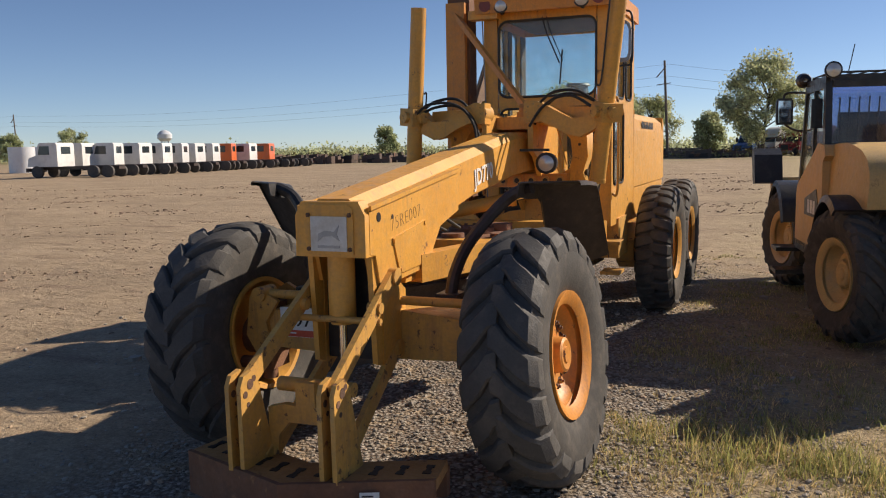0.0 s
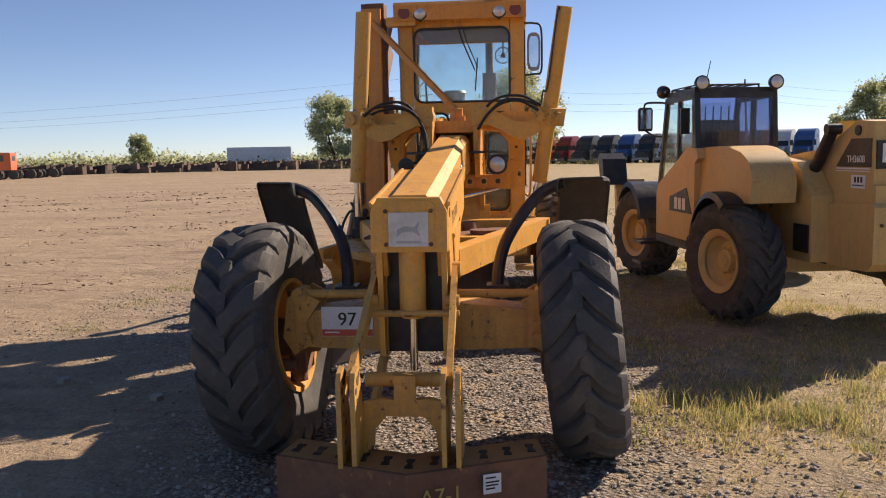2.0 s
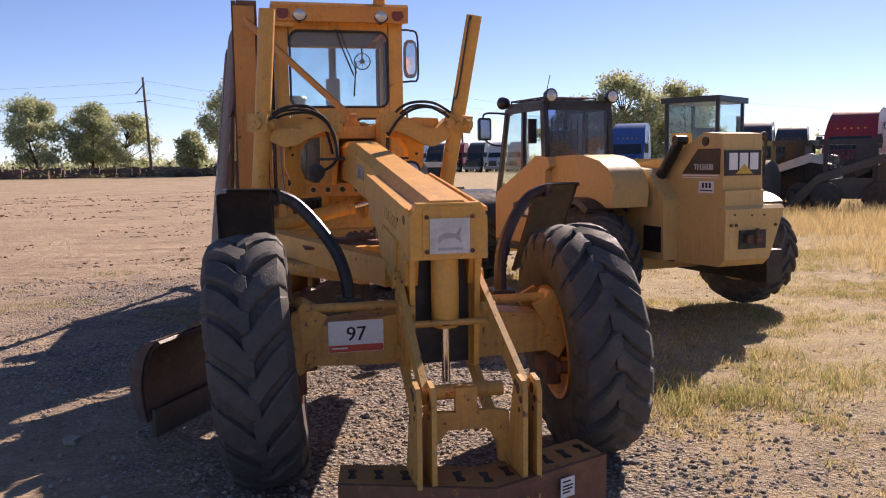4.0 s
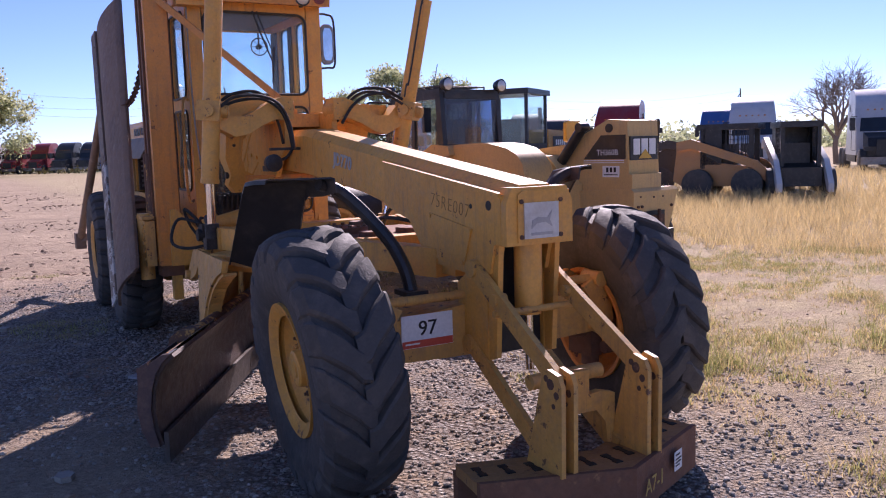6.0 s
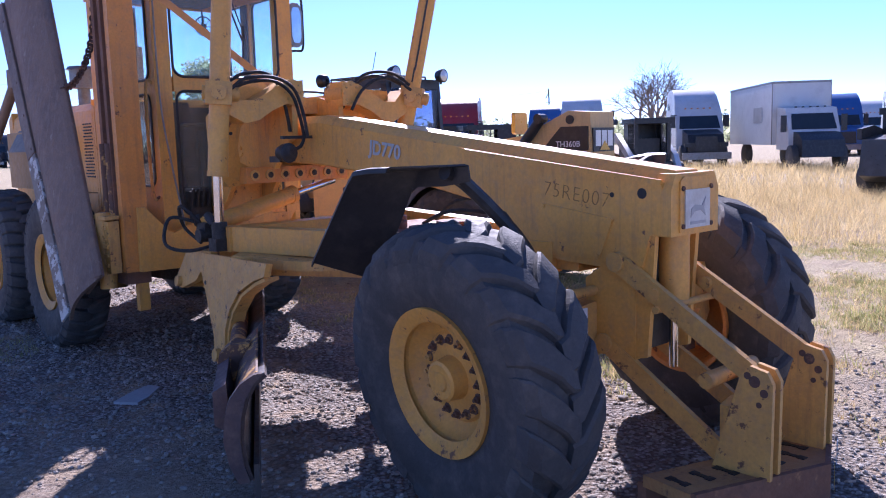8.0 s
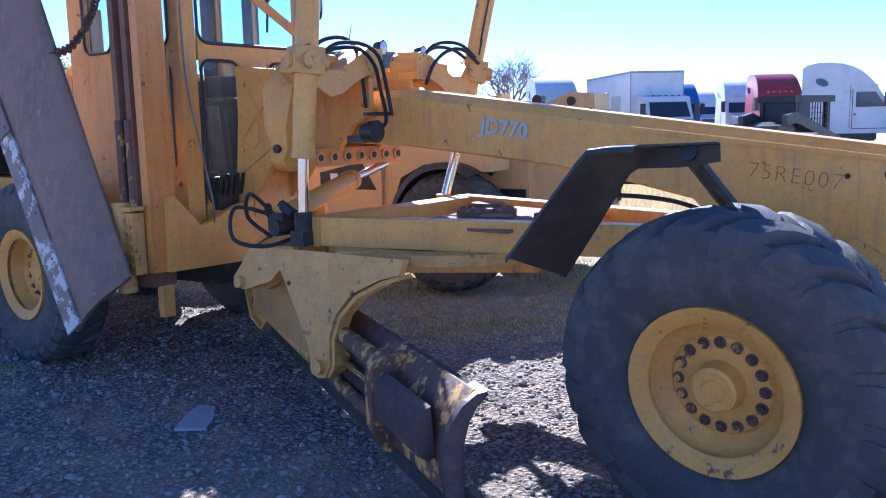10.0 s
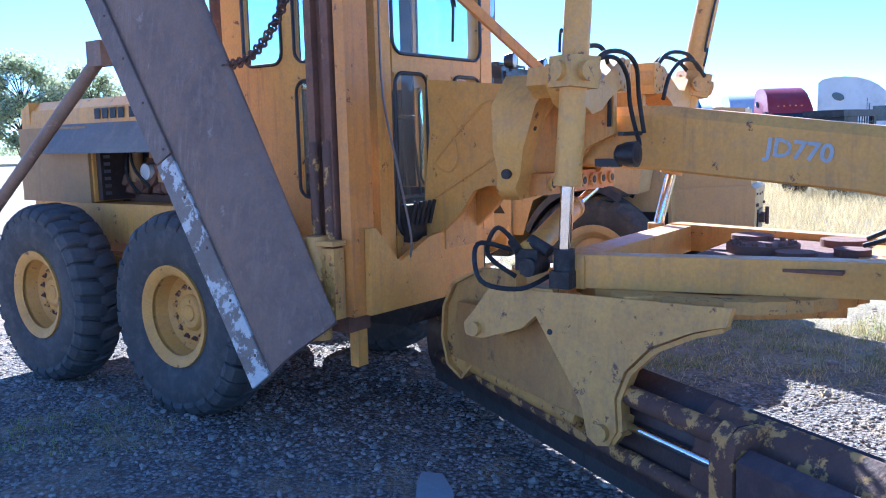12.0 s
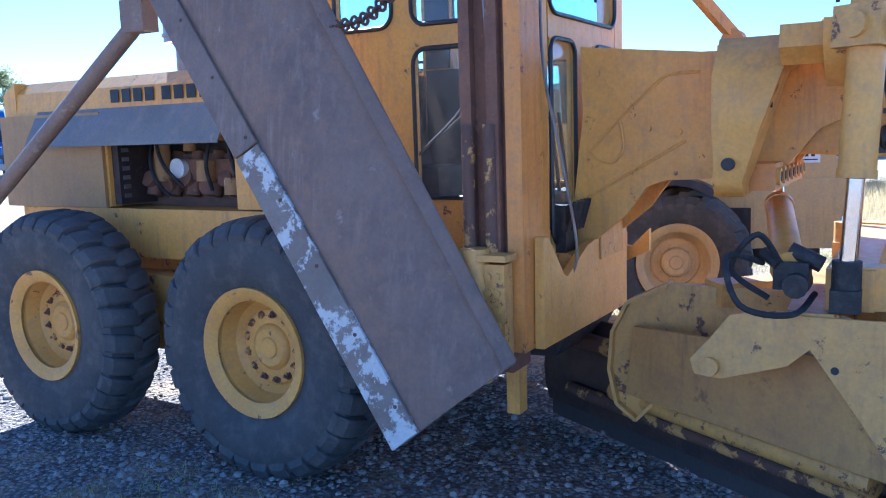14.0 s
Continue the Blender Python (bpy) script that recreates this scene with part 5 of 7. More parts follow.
for f0, f1, mt, lb in ((0.0, 0.47, EDGE, "chipped grey and white cutting edge"), (0.473, 1.0, WINGR, "brown worn cutting edge")):
    bm = nb()
    vs = [lo_[0].lerp(hi_[0], f0) + o, lo_[1].lerp(hi_[1], f0) + o, lo_[1].lerp(hi_[1], f1) + o, lo_[0].lerp(hi_[0], f1) + o]
    vv, vw = [bm.verts.new(v) for v in vs], [bm.verts.new(v + nrm * 0.022) for v in vs]
    bm.faces.new(vv)
    bm.faces.new(vw[::-1])
    for i in range(4):
        bm.faces.new((vv[i], vw[i], vw[(i + 1) % 4], vv[(i + 1) % 4]))
    bmesh.ops.recalc_face_normals(bm, faces=bm.faces)
    part("wing_cutting_edge", bm, mt, wing, lb, bevel=0.004)
bm = nb()
q = [A.lerp(Bq, 0.93) + o * 0.8, Bq + (Bq - A) * 0.02 + o * 0.8 - nrm * 0.03, Cq + o * 0.8 - nrm * 0.03, Dq.lerp(Cq, 0.93) + o * 0.8]
vv, vw = [bm.verts.new(v) for v in q], [bm.verts.new(v + nrm * 0.016) for v in q]
bm.faces.new(vv)
bm.faces.new(vw[::-1])
for i in range(4):
    bm.faces.new((vv[i], vw[i], vw[(i + 1) % 4], vv[(i + 1) % 4]))
bmesh.ops.recalc_face_normals(bm, faces=bm.faces)
part("wing_flange", bm, WING, wing, "worn brown lip of the wing", bevel=0.006)
bm = nb()
for j in range(9):
    p = w0.lerp(w1, (j + 0.4) / 9).lerp(A.lerp(Dq, (j + 0.4) / 9), 0.28) + o + nrm * 0.02
    cyl(bm, p, p + nrm * 0.005, 0.009, 8)
pieces("edge_bolt", bm, RUST, wing)
bm = nb()
pb = Vector((-1.13, 3.71, 0.686)) + nrm * 0.03
e1, e2 = (Bq - A).normalized(), (Dq - A).normalized()
fr = Matrix((e1, nrm.cross(e1), nrm)).transposed().to_4x4()
fr.translation = pb
box(bm, (-0.085, -0.085, -0.02), (0.085, 0.085, 0.006), fr)
cyl(bm, fr @ Vector((0, 0, 0)), fr @ Vector((0, 0, 0.03)), 0.045, 16)
cyl(bm, fr @ Vector((0, 0, 0.03)), fr @ Vector((0, 0, 0.05)), 0.024, 12)
part("pivot_boss", bm, WING, wing, bevel=0.006)
bm = nb()
cyl(bm, (-1.0, 5.58, 2.24), (-1.08, 7.90, 0.60), 0.045, 14)
box(bm, (-1.05, 5.50, 2.18), (-0.95, 5.66, 2.34))
box(bm, (-1.14, 7.80, 0.50), (-1.02, 7.98, 0.70))
bar(bm, (-1.08, 7.86, 0.62), (-0.3, 7.2, 0.9), 0.08, 0.08)
part("wing_brace", bm, WING, G, "rusty wing brace pipe", bevel=0.006)
cp = smooth_path([(-1.0, 4.38, 2.10), (-0.97, 4.22, 2.13), (-0.93, 4.08, 2.26), (-0.90, 3.97, 2.45), (-0.89, 3.90, 2.70), (-0.88, 3.86, 3.02)], 8)
for k in range(len(cp) - 1):
    p, q = cp[k], cp[k + 1]
    d = (q - p)
    ln = d.length
    mm = Matrix.Translation((p + q) / 2) @ d.to_track_quat("X", "Z").to_matrix().to_4x4() @ pose(0, 0, 0, 90 * (k % 2))
    bm = nb()
    loop = [mm @ Vector((0.72 * ln * math.cos(a) * 1.0, 0.026 * math.sin(a), 0)) for a in [i * 0.6283 for i in range(11)]]
    tube(bm, loop, 0.008, 6)
    part("chain_link", bm, RUST, mast)
bm = nb()
tube(bm, [(-0.93, 3.70, 3.0), (-0.935, 3.68, 2.2), (-0.93, 3.64, 1.5), (-0.90, 3.6, 1.1)], 0.006, 6)
tube(bm, smooth_path([(-0.60, 3.55, 2.9), (-0.58, 3.58, 2.0), (-0.56, 3.5, 1.5), (-0.52, 3.45, 1.1), (-0.5, 3.5, 0.95)]), 0.007, 6)
tube(bm, smooth_path([(-0.53, 4.4, 1.1), (-0.56, 4.3, 1.45), (-0.62, 3.95, 1.75), (-0.66, 3.9, 2.0)]), 0.007, 6)
pieces("mast_cable", bm, STEEL, mast)


# ---- the telehandler ----
def on(loc, rot):
    return Matrix.Translation(loc) @ pose(0, 0, 0, 0, 0, rot)


TM = on((3.65, 4.01, -0.045), 8.7)
T = thing("telehandler", TM.translation, "tan-yellow telescopic handler with black cab, parked on dirt", "telehandler")


CAB_PARTS = ("cab", "rear_window", "front_window", "side_window", "window_guard", "roof_guard", "aerial", "seat")


def tp(name, bm, material, parent=T, label="", bevel=0.0, seg=1, sharp=35):
    if name in CAB_PARTS:
        for v in bm.verts:
            if v.co.z > 1.6:
                v.co.z = 1.6 + 0.905 * (v.co.z - 1.6)
    bm.transform(TM)
    return (pieces if name in ("cab", "mirror_arm", "axles", "step", "boom_head", "hitch_bar", "axle", "name_decal", "bolt_head", "roof_guard", "window_guard") else part)(name, bm, material, parent, label, bevel, seg, sharp)


for x in (-1.03, 1.03):
    for y in (-0.02, 3.05):
        m = TM @ pose(x + (0.06 if y > 1 else 0), y, 0.60, 0, 0, 194 if x < 0 else 14)
        wheel(T, m, 0.59, 0.42, 0.305, CATY, 0.13, 10, 0.13, 19, hub_r=0.11, hub_out=0.06, sweep=0.42, wide=0.075, rim_label="tan-yellow wheel", tyre_label="black lugged tractor tyre")
bm = nb()
box(bm, (-0.33, -0.46, 0.60), (0.33, 3.6, 0.95))
prism(bm, ((-1.15, 0.42), (-1.15, 0.75), (0.75, 0.75), (0.75, 0.42)), "x", 0.3, 0.5)
tp("chassis", bm, CATD, bevel=0.02)
bm = nb()
box(bm, (-0.85, -0.12, 0.48), (0.85, 0.12, 0.72))
box(bm, (-0.85, 2.93, 0.48), (0.85, 3.17, 0.72))
tp("axle", bm, CATY, bevel=0.03)
# body behind the cab
bm = nb()
prism(bm, ((-0.42, 1.18), (-0.45, 1.36), (-0.42, 1.48), (-0.34, 1.58), (-0.20, 1.655), (0.0, 1.70), (0.20, 1.72), (0.62, 1.71), (0.76, 1.64), (0.78, 0.80), (0.62, 0.80), (0.52, 1.12), (0.25, 1.25), (-0.1, 1.25), (-0.3, 1.18)), "x", -1.12, -0.55)
for v in bm.verts:
    if v.co.z > 1.4:
        v.co.x = -0.86 + (v.co.x + 0.86) * (1 - 0.55 * (v.co.z - 1.4))
    if v.co.y < 0.1:
        v.co.x = -0.80 + (v.co.x + 0.80) * (1 - 0.45 * (0.1 - v.co.y))
body = tp("engine_cover", bm, CATY, T, "rounded tan engine cover", bevel=0.07, seg=4, sharp=50)
bm = nb()
prism(bm, ((-0.62, 0.64), (-0.60, 1.25), (-0.30, 1.56), (0.30, 1.60), (0.76, 1.60), (0.76, 0.62)), "x", -0.55, -0.34)
tp("frame_side", bm, CATY, T, "dusty tan frame plate", bevel=0.02, seg=2)
bm = nb()
box(bm, (-0.565, -0.58, 0.72), (-0.548, -0.30, 0.98))
tp("battery_cover", bm, CATD, T, "black cover in the frame plate", bevel=0.006)
bm = nb()
prism(bm, ((0.72, 0.66), (0.72, 1.55), (0.62, 1.60), (0.66, 1.70), (0.95, 1.72), (1.20, 1.60), (1.95, 1.28), (2.0, 1.18), (2.0, 0.66)), "x", -1.16, -0.38)
tp("cab_side", bm, CATY, T, bevel=0.03, seg=2)
bm = nb()
prism(bm, ((0.78, 1.0), (0.95, 1.28), (1.5, 1.16), (1.5, 1.0)), "x", -1.166, -1.16)
tp("side_decal", bm, CATD)
bm = nb()
for k in range(3):
    box(bm, (-1.169, 0.98 + 0.13 * k, 1.03), (-1.166, 1.07 + 0.13 * k, 1.16))
tp("name_decal", bm, WHITEF)
# cab
bm = nb()
for x in (-1.14, -0.30):
    prism(bm, ((0.74, 1.60), (0.80, 2.36), (0.88, 2.36), (0.84, 1.60)), "x", x, x + 0.06)
    prism(bm, ((1.30, 1.50), (1.28, 2.36), (1.33, 2.36), (1.35, 1.50)), "x", x, x + 0.05)
    prism(bm, ((1.98, 1.2), (1.70, 2.34), (1.76, 2.34), (2.04, 1.2)), "x", x, x + 0.05)
    prism(bm, ((0.80, 2.30), (0.80, 2.38), (1.76, 2.36), (1.76, 2.29)), "x", x, x + 0.06)
box(bm, (-1.08, 0.78, 2.30), (-0.30, 0.86, 2.37))
box(bm, (-1.08, 0.74, 1.58), (-0.30, 0.84, 1.68))
box(bm, (-1.14, 0.80, 2.37), (-0.24, 1.78, 2.42))
tcab = tp("cab", bm, CATD, T, "black steel cab frame", bevel=0.015)
for nm, a, b, g in (("rear_window", (-1.08, 0.79, 1.68), (-0.30, 0.80, 2.30), GLD), ("front_window", (-1.09, 1.88, 1.25), (-0.30, 1.89, 2.3), GLS)):
    bm = nb()
    box(bm, a, b)
    o = tp(nm, bm, g, tcab)
    o.visible_shadow = False
for x in (-1.12, -0.27):
    bm = nb()
    prism(bm, ((0.86, 1.60), (0.86, 2.30), (1.70, 2.30), (1.97, 1.25)), "x", x - 0.003, x + 0.003)
    o = tp("side_window", bm, GLS, tcab)
    o.visible_shadow = False
bm = nb()
for k in range(5):
    x = -1.02 + 0.085 * k
    cyl(bm, (x, 0.83, 1.72), (x + 0.02, 0.85, 2.20), 0.007, 6)
tp("window_guard", bm, CATD, tcab)
bm = nb()
box(bm, (-0.98, 1.1, 1.3), (-0.55, 1.5, 1.55))
box(bm, (-0.96, 1.0, 1.5), (-0.56, 1.12, 2.05))
tp("seat", bm, INT, tcab, bevel=0.04)
bm = nb()
for k in range(7):
    x = -1.08 + 0.11 * k
    cyl(bm, (x, 0.86, 2.46), (x, 1.70, 2.46), 0.009, 6)
for y in (0.86, 1.28, 1.70):
    cyl(bm, (-1.08, y, 2.455), (-0.42, y, 2.455), 0.011, 6)
for x in (-1.08, -0.42):
    for y in (0.86, 1.70):
        cyl(bm, (x, y, 2.41), (x, y, 2.46), 0.011, 6)
tp("roof_guard", bm, CATD, tcab, "black roof guard rack")
for x, y in ((-1.10, 0.72), (-0.30, 0.72), (-1.16, 1.75)):
    bm = nb()
    mm = pose(x, y, 2.385, 0, 0, 90) if y < 1 else pose(x, y, 2.365, 0, 0, -90)
    lathe(bm, [(0.07, 0.02), (0.05, 0.06), (0.0, 0.075), (-0.035, 0.078), (-0.04, 0.064)], mm, 18)
    cyl(bm, (x, y + 0.01, 2.29), (x, y + 0.01, 2.33), 0.015, 8)
    lp = tp("work_lamp", bm, CATD, tcab, "round black work lamp")
    bm = nb()
    lathe(bm, [(-0.037, 0.064), (-0.05, 0.0)], mm, 18)
    tp("lens", bm, LENS, lp)
bm = nb()
cyl(bm, (-0.85, 1.3, 2.42), (-0.80, 1.25, 2.78), 0.005, 5)
tp("aerial", bm, CATD, tcab)
bm = nb()
prism(bm, ((-1.39, 1.95), (-1.38, 1.92), (-1.23, 1.92), (-1.22, 1.95), (-1.22, 2.17), (-1.24, 2.20), (-1.37, 2.20), (-1.39, 2.17)), "y", 1.98, 2.03)
tm_ = tp("mirror", bm, CATD, tcab, "black door mirror", bevel=0.012)
bm = nb()
box(bm, (-1.37, 1.975, 1.945), (-1.24, 1.98, 2.175))
tp("mirror_face", bm, MIRR, tm_)
bm = nb()
tube(bm, smooth_path([(-1.06, 1.72, 2.22), (-1.16, 1.9, 2.25), (-1.29, 2.02, 2.25), (-1.31, 2.03, 2.18)]), 0.013, 8)
tube(bm, smooth_path([(-1.06, 1.82, 1.85), (-1.2, 1.95, 1.86), (-1.30, 2.02, 1.93)]), 0.012, 8)
prism(bm, ((-1.22, 1.86), (-1.12, 1.86), (-1.12, 2.14), (-1.22, 2.14)), "y", 0.99, 1.03)
tp("mirror_arm", bm, CATD, tm_)
# fenders
for x, y in ((-1.03, -0.02), (-0.97, 3.05), (1.03, -0.02), (1.09, 3.05)):
    bm = nb()
    r0 = 0.68
    ang = [radians(a) for a in range(58, 166, 9)] if y < 1 else [radians(a) for a in range(20, 150, 12)]
    rows = [[bm.verts.new((x + dx, y + (r0 - dr) * -math.cos(a) * 0.9, 0.60 + (r0 - dr) * math.sin(a))) for a in ang] for dx, dr in ((-0.26, 0.06), (-0.24, 0.0), (0.24, 0.0), (0.26, 0.06))]
    fs = [bm.faces.new((p[i], p[i + 1], q[i + 1], q[i])) for p, q in zip(rows, rows[1:]) for i in range(len(ang) - 1)]
    bmesh.ops.recalc_face_normals(bm, faces=bm.faces)
    bmesh.ops.solidify(bm, geom=fs, thickness=0.02)
    tp("mudguard", bm, CATD, T, "black plastic mudguard", sharp=40)
# boom and counterweight
bm = nb()
prism(bm, ((-1.15, 1.12), (-1.22, 1.36), (-1.20, 1.90), (-0.95, 1.92), (-0.40, 1.68), (3.6, 1.30), (3.6, 1.0), (-0.2, 1.12), (-0.6, 1.05)), "x", -0.33, 0.15)
tboom = tp("boom", bm, CATY, T, "tan telescopic boom", bevel=0.025, seg=2)
bm = nb()
prism(bm, ((-0.31, 1.50), (0.125, 1.50), (0.125, 1.74), (-0.31, 1.74)), "y", -1.226, -1.206)
dec = tp("rear_decal", bm, CATD, tboom)
bm = nb()
for k in range(3):
    box(bm, (-0.265 + 0.125 * k, -1.230, 1.555), (-0.165 + 0.125 * k, -1.226, 1.715))
tp("name_decal", bm, WHITEF, dec)
bm = nb()
prism(bm, ((-0.19, 1.515), (0.02, 1.515), (-0.085, 1.61)), "y", -1.234, -1.230)
tp("triangle", bm, mat("decal_yellow", (0.75, 0.45, 0.05), 0.4), dec)
bm = nb()
box(bm, (-0.335, -1.16, 1.495), (-0.3315, -0.62, 1.507))
box(bm, (-0.335, -1.16, 1.475), (-0.3315, -0.62, 1.482))
tp("name_decal", bm, WHITEF, tboom)
bm = nb()
prism(bm, ((-1.18, 1.515), (-1.18, 1.76), (-0.86, 1.76), (-0.62, 1.515)), "x", -0.336, -0.33)
sd = tp("side_decal", bm, CATD, tboom)
text_part("model_number", "TH360B", 0.085, TM @ Matrix.Translation((-0.3365, -0.80, 1.555)) @ FACE_R, WHITEF, sd, 0.001)
bm = nb()
box(bm, (-0.337, -1.10, 1.33), (-0.331, -0.88, 1.445))
st = tp("dealer_sticker", bm, WHITEF, tboom, "white dealer sticker")
bm = nb()
for k in range(3):
    box(bm, (-0.3385, -1.06 + 0.05 * k, 1.38), (-0.337, -1.03 + 0.05 * k, 1.43))
box(bm, (-0.3385, -1.08, 1.35), (-0.337, -0.9, 1.36))
tp("print", bm, INK, st)
bm = nb()
cyl(bm, (-0.345, -0.97, 1.83), (0.165, -0.97, 1.83), 0.045, 16)
tp("boom_pin", bm, CATD, tboom)
bm = nb()
cyl(bm, (-0.40, -0.66, 1.84), (-0.40, -0.26, 1.38), 0.055, 14)
cyl(bm, (-0.46, -0.66, 1.85), (-0.33, -0.66, 1.85), 0.05, 14)
tp("tilt_cylinder", bm, CATD, T)
bm = nb()
prism(bm, ((-1.30, 0.70), (-1.31, 1.18), (-1.27, 1.215), (-0.50, 1.175), (-0.47, 1.10), (-0.47, 0.68), (-0.60, 0.62), (-1.22, 0.63)), "x", -0.385, 0.35)
for v in bm.verts:
    if v.co.x > 0 and v.co.z < 0.75:
        v.co.x -= 0.17
    if v.co.x < 0 and v.co.y < -1.2:
        v.co.x += 0.02
cw = tp("counterweight", bm, CATY, T, "scuffed tan cast counterweight", bevel=0.03, seg=3)
bm = nb()
box(bm, (-0.20, -1.318, 0.80), (0.12, -1.29, 0.98))
tp("hitch_recess", bm, CATD, cw)
bm = nb()
box(bm, (-0.14, -1.36, 0.86), (0.06, -1.316, 0.94))
cyl(bm, (-0.04, -1.375, 0.84), (-0.04, -1.375, 1.0), 0.018, 10)
tp("hitch_bar", bm, RUST, cw, bevel=0.006)
bm = nb()
for x, z in ((-0.30, 1.03), (-0.24, 1.03), (0.24, 1.02)):
    cyl(bm, (x, -1.325, z), (x, -1.305, z), 0.014, 10)
for x, z in ((-0.26, 1.13), (-0.05, 1.12), (0.10, 1.12)):
    cyl(bm, (x, -1.318, z), (x, -1.305, z), 0.010, 8)
tp("bolt_head", bm, RUST, cw)
bm = nb()
box(bm, (-0.335, -1.265, 1.17), (0.13, -0.60, 1.36))
tp("boom_support", bm, CATY, T, bevel=0.02)
bm = nb()
tube(bm, smooth_path([(0.13, -1.18, 1.88), (0.22, -1.16, 1.90), (0.27, -1.12, 1.82), (0.27, -1.10, 1.62), (0.20, -1.12, 1.56), (0.12, -1.14, 1.56)]), 0.018, 8)
tp("tail_hose", bm, HOSE, T)
bm = nb()
prism(bm, ((0.56, 1.74), (0.60, 1.72), (0.78, 1.72), (0.80, 1.74), (0.80, 1.94), (0.78, 1.96), (0.58, 1.96), (0.56, 1.94)), "y", 0.20, 0.25, pose(-0.60, -0.30, -0.02))
ym = tp("rear_mirror", bm, mat("yellow_mirror", (0.75, 0.42, 0.05), 0.35), T, "yellow-backed rear mirror", bevel=0.01)
bm = nb()
cyl(bm, (0.08, -0.075, 1.50), (0.08, -0.075, 1.74), 0.012, 8)
tp("mirror_post", bm, CATD, ym)
bm = nb()
prism(bm, ((2.9, 1.0), (3.6, 1.35), (4.2, 1.0), (4.1, 0.4), (3.7, 0.3)), "x", -0.25, 0.2)
prism(bm, ((3.95, 0.15), (4.10, 1.20), (4.02, 1.28), (3.85, 0.7)), "x", -1.12, -0.7)
tp("boom_head", bm, CATY, T, bevel=0.04)
bm = nb()
prism(bm, ((3.75, 1.22), (3.95, 1.20), (4.1, 1.60), (4.02, 1.66), (3.85, 1.58)), "x", -1.36, -1.02)
tp("bucket_edge", bm, CATD, T, bevel=0.02)
bm = nb()
for z in (0.30, 0.55):
    box(bm, (-1.35, 2.0, z), (-1.0, 2.35, z + 0.04))
box(bm, (-1.16, 0.75, 0.60), (-0.6, 2.0, 0.70))
tp("step", bm, CATD, T)


# ---- ground ----
def axis_steps(lo, a, b, hi, fine, n):
    v = list(np.arange(a, b, fine))
    k = [(i / n) ** 2.6 for i in range(1, n + 1)]
    return np.array(sorted([a - (a - lo) * q for q in k] + v + [b + (hi - b) * q for q in k]))


EARTH = bpy.data.materials.new("earth")
EARTH.use_nodes = True
en, el = EARTH.node_tree.nodes, EARTH.node_tree.links
ep = en["Principled BSDF"]
eg = en.new("ShaderNodeNewGeometry")


def e_noise(scale, detail=6, rough=0.6, stretch=None):
    t = en.new("ShaderNodeTexNoise")
    t.inputs["Scale"].default_value, t.inputs["Detail"].default_value, t.inputs["Roughness"].default_value = scale, detail, rough
    if stretch:
        mp = en.new("ShaderNodeMapping")
        mp.inputs["Scale"].default_value = stretch
        mp.inputs["Rotation"].default_value = (0, 0, 0.35)
        el.new(eg.outputs["Position"], mp.inputs["Vector"])
        el.new(mp.outputs[0], t.inputs["Vector"])
    else:
        el.new(eg.outputs["Position"], t.inputs["Vector"])
    return t.outputs["Fac"]


def e_range(src, lo, hi, a=0.0, b=1.0):
    r = en.new("ShaderNodeMapRange")
    for i, v in enumerate((lo, hi, a, b)):
        r.inputs[i + 1].default_value = v
    el.new(src, r.inputs[0])
    return r.outputs[0]


def e_mix(fac, a, b, blend="MIX"):
    x = en.new("ShaderNodeMix")
    x.data_type, x.blend_type = "RGBA", blend
    if isinstance(fac, float):
        x.inputs[0].default_value = fac
    else:
        el.new(fac, x.inputs[0])
    for s, v in ((x.inputs[6], a), (x.inputs[7], b)):
        if isinstance(v, tuple):
            s.default_value = (*v, 1)
        else:
            el.new(v, s)
    return x.outputs[2]


def e_math(op, a, b):
    x = en.new("ShaderNodeMath")
    x.operation = op
    for s, v in zip(x.inputs, (a, b)):
        if isinstance(v, (int, float)):
            s.default_value = v
        else:
            el.new(v, s)
    return x.outputs[0]


col = e_mix(e_range(e_noise(0.35), 0.35, 0.65), (0.44, 0.335, 0.22), (0.34, 0.26, 0.172))
col = e_mix(e_range(e_noise(1.2, 8, 0.7, (0.35, 1.6, 1)), 0.54, 0.70), col, (0.22, 0.15, 0.105))
sep = en.new("ShaderNodeSeparateXYZ")
el.new(eg.outputs["Position"], sep.inputs[0])
dx = e_math("ABSOLUTE", e_math("ADD", sep.outputs[0], 0.4), 0)
dy = e_math("ABSOLUTE", e_math("SUBTRACT", sep.outputs[1], 2.8), 0)
side = e_math("MAXIMUM", e_range(e_math("ADD", sep.outputs[1], e_range(e_noise(0.9), 0.3, 0.7, -0.6, 0.6)), 1.0, 2.8), e_range(e_math("ADD", sep.outputs[0], e_range(e_noise(1.1), 0.3, 0.7, -0.4, 0.4)), -1.9, -0.8))
near = e_math("MULTIPLY", side, e_math("MULTIPLY", e_range(e_math("ADD", dx, e_range(e_noise(0.8), 0.3, 0.7, -1.2, 1.2)), 3.6, 1.6), e_range(e_math("ADD", dy, e_range(e_noise(0.7), 0.3, 0.7, -1.0, 1.0)), 6.5, 4.5)))
vo = en.new("ShaderNodeTexVoronoi")
vo.inputs["Scale"].default_value = 34
el.new(eg.outputs["Position"], vo.inputs["Vector"])
stone_col = e_mix(e_range(vo.outputs["Color"], 0.2, 0.8), (0.27, 0.24, 0.21), (0.50, 0.455, 0.40))
stone_col = e_mix(e_range(vo.outputs["Distance"], 0.25, 0.62), stone_col, (0.18, 0.14, 0.11))
col = e_mix(e_math("MULTIPLY", near, e_range(e_noise(3.0), 0.36, 0.5)), col, stone_col)
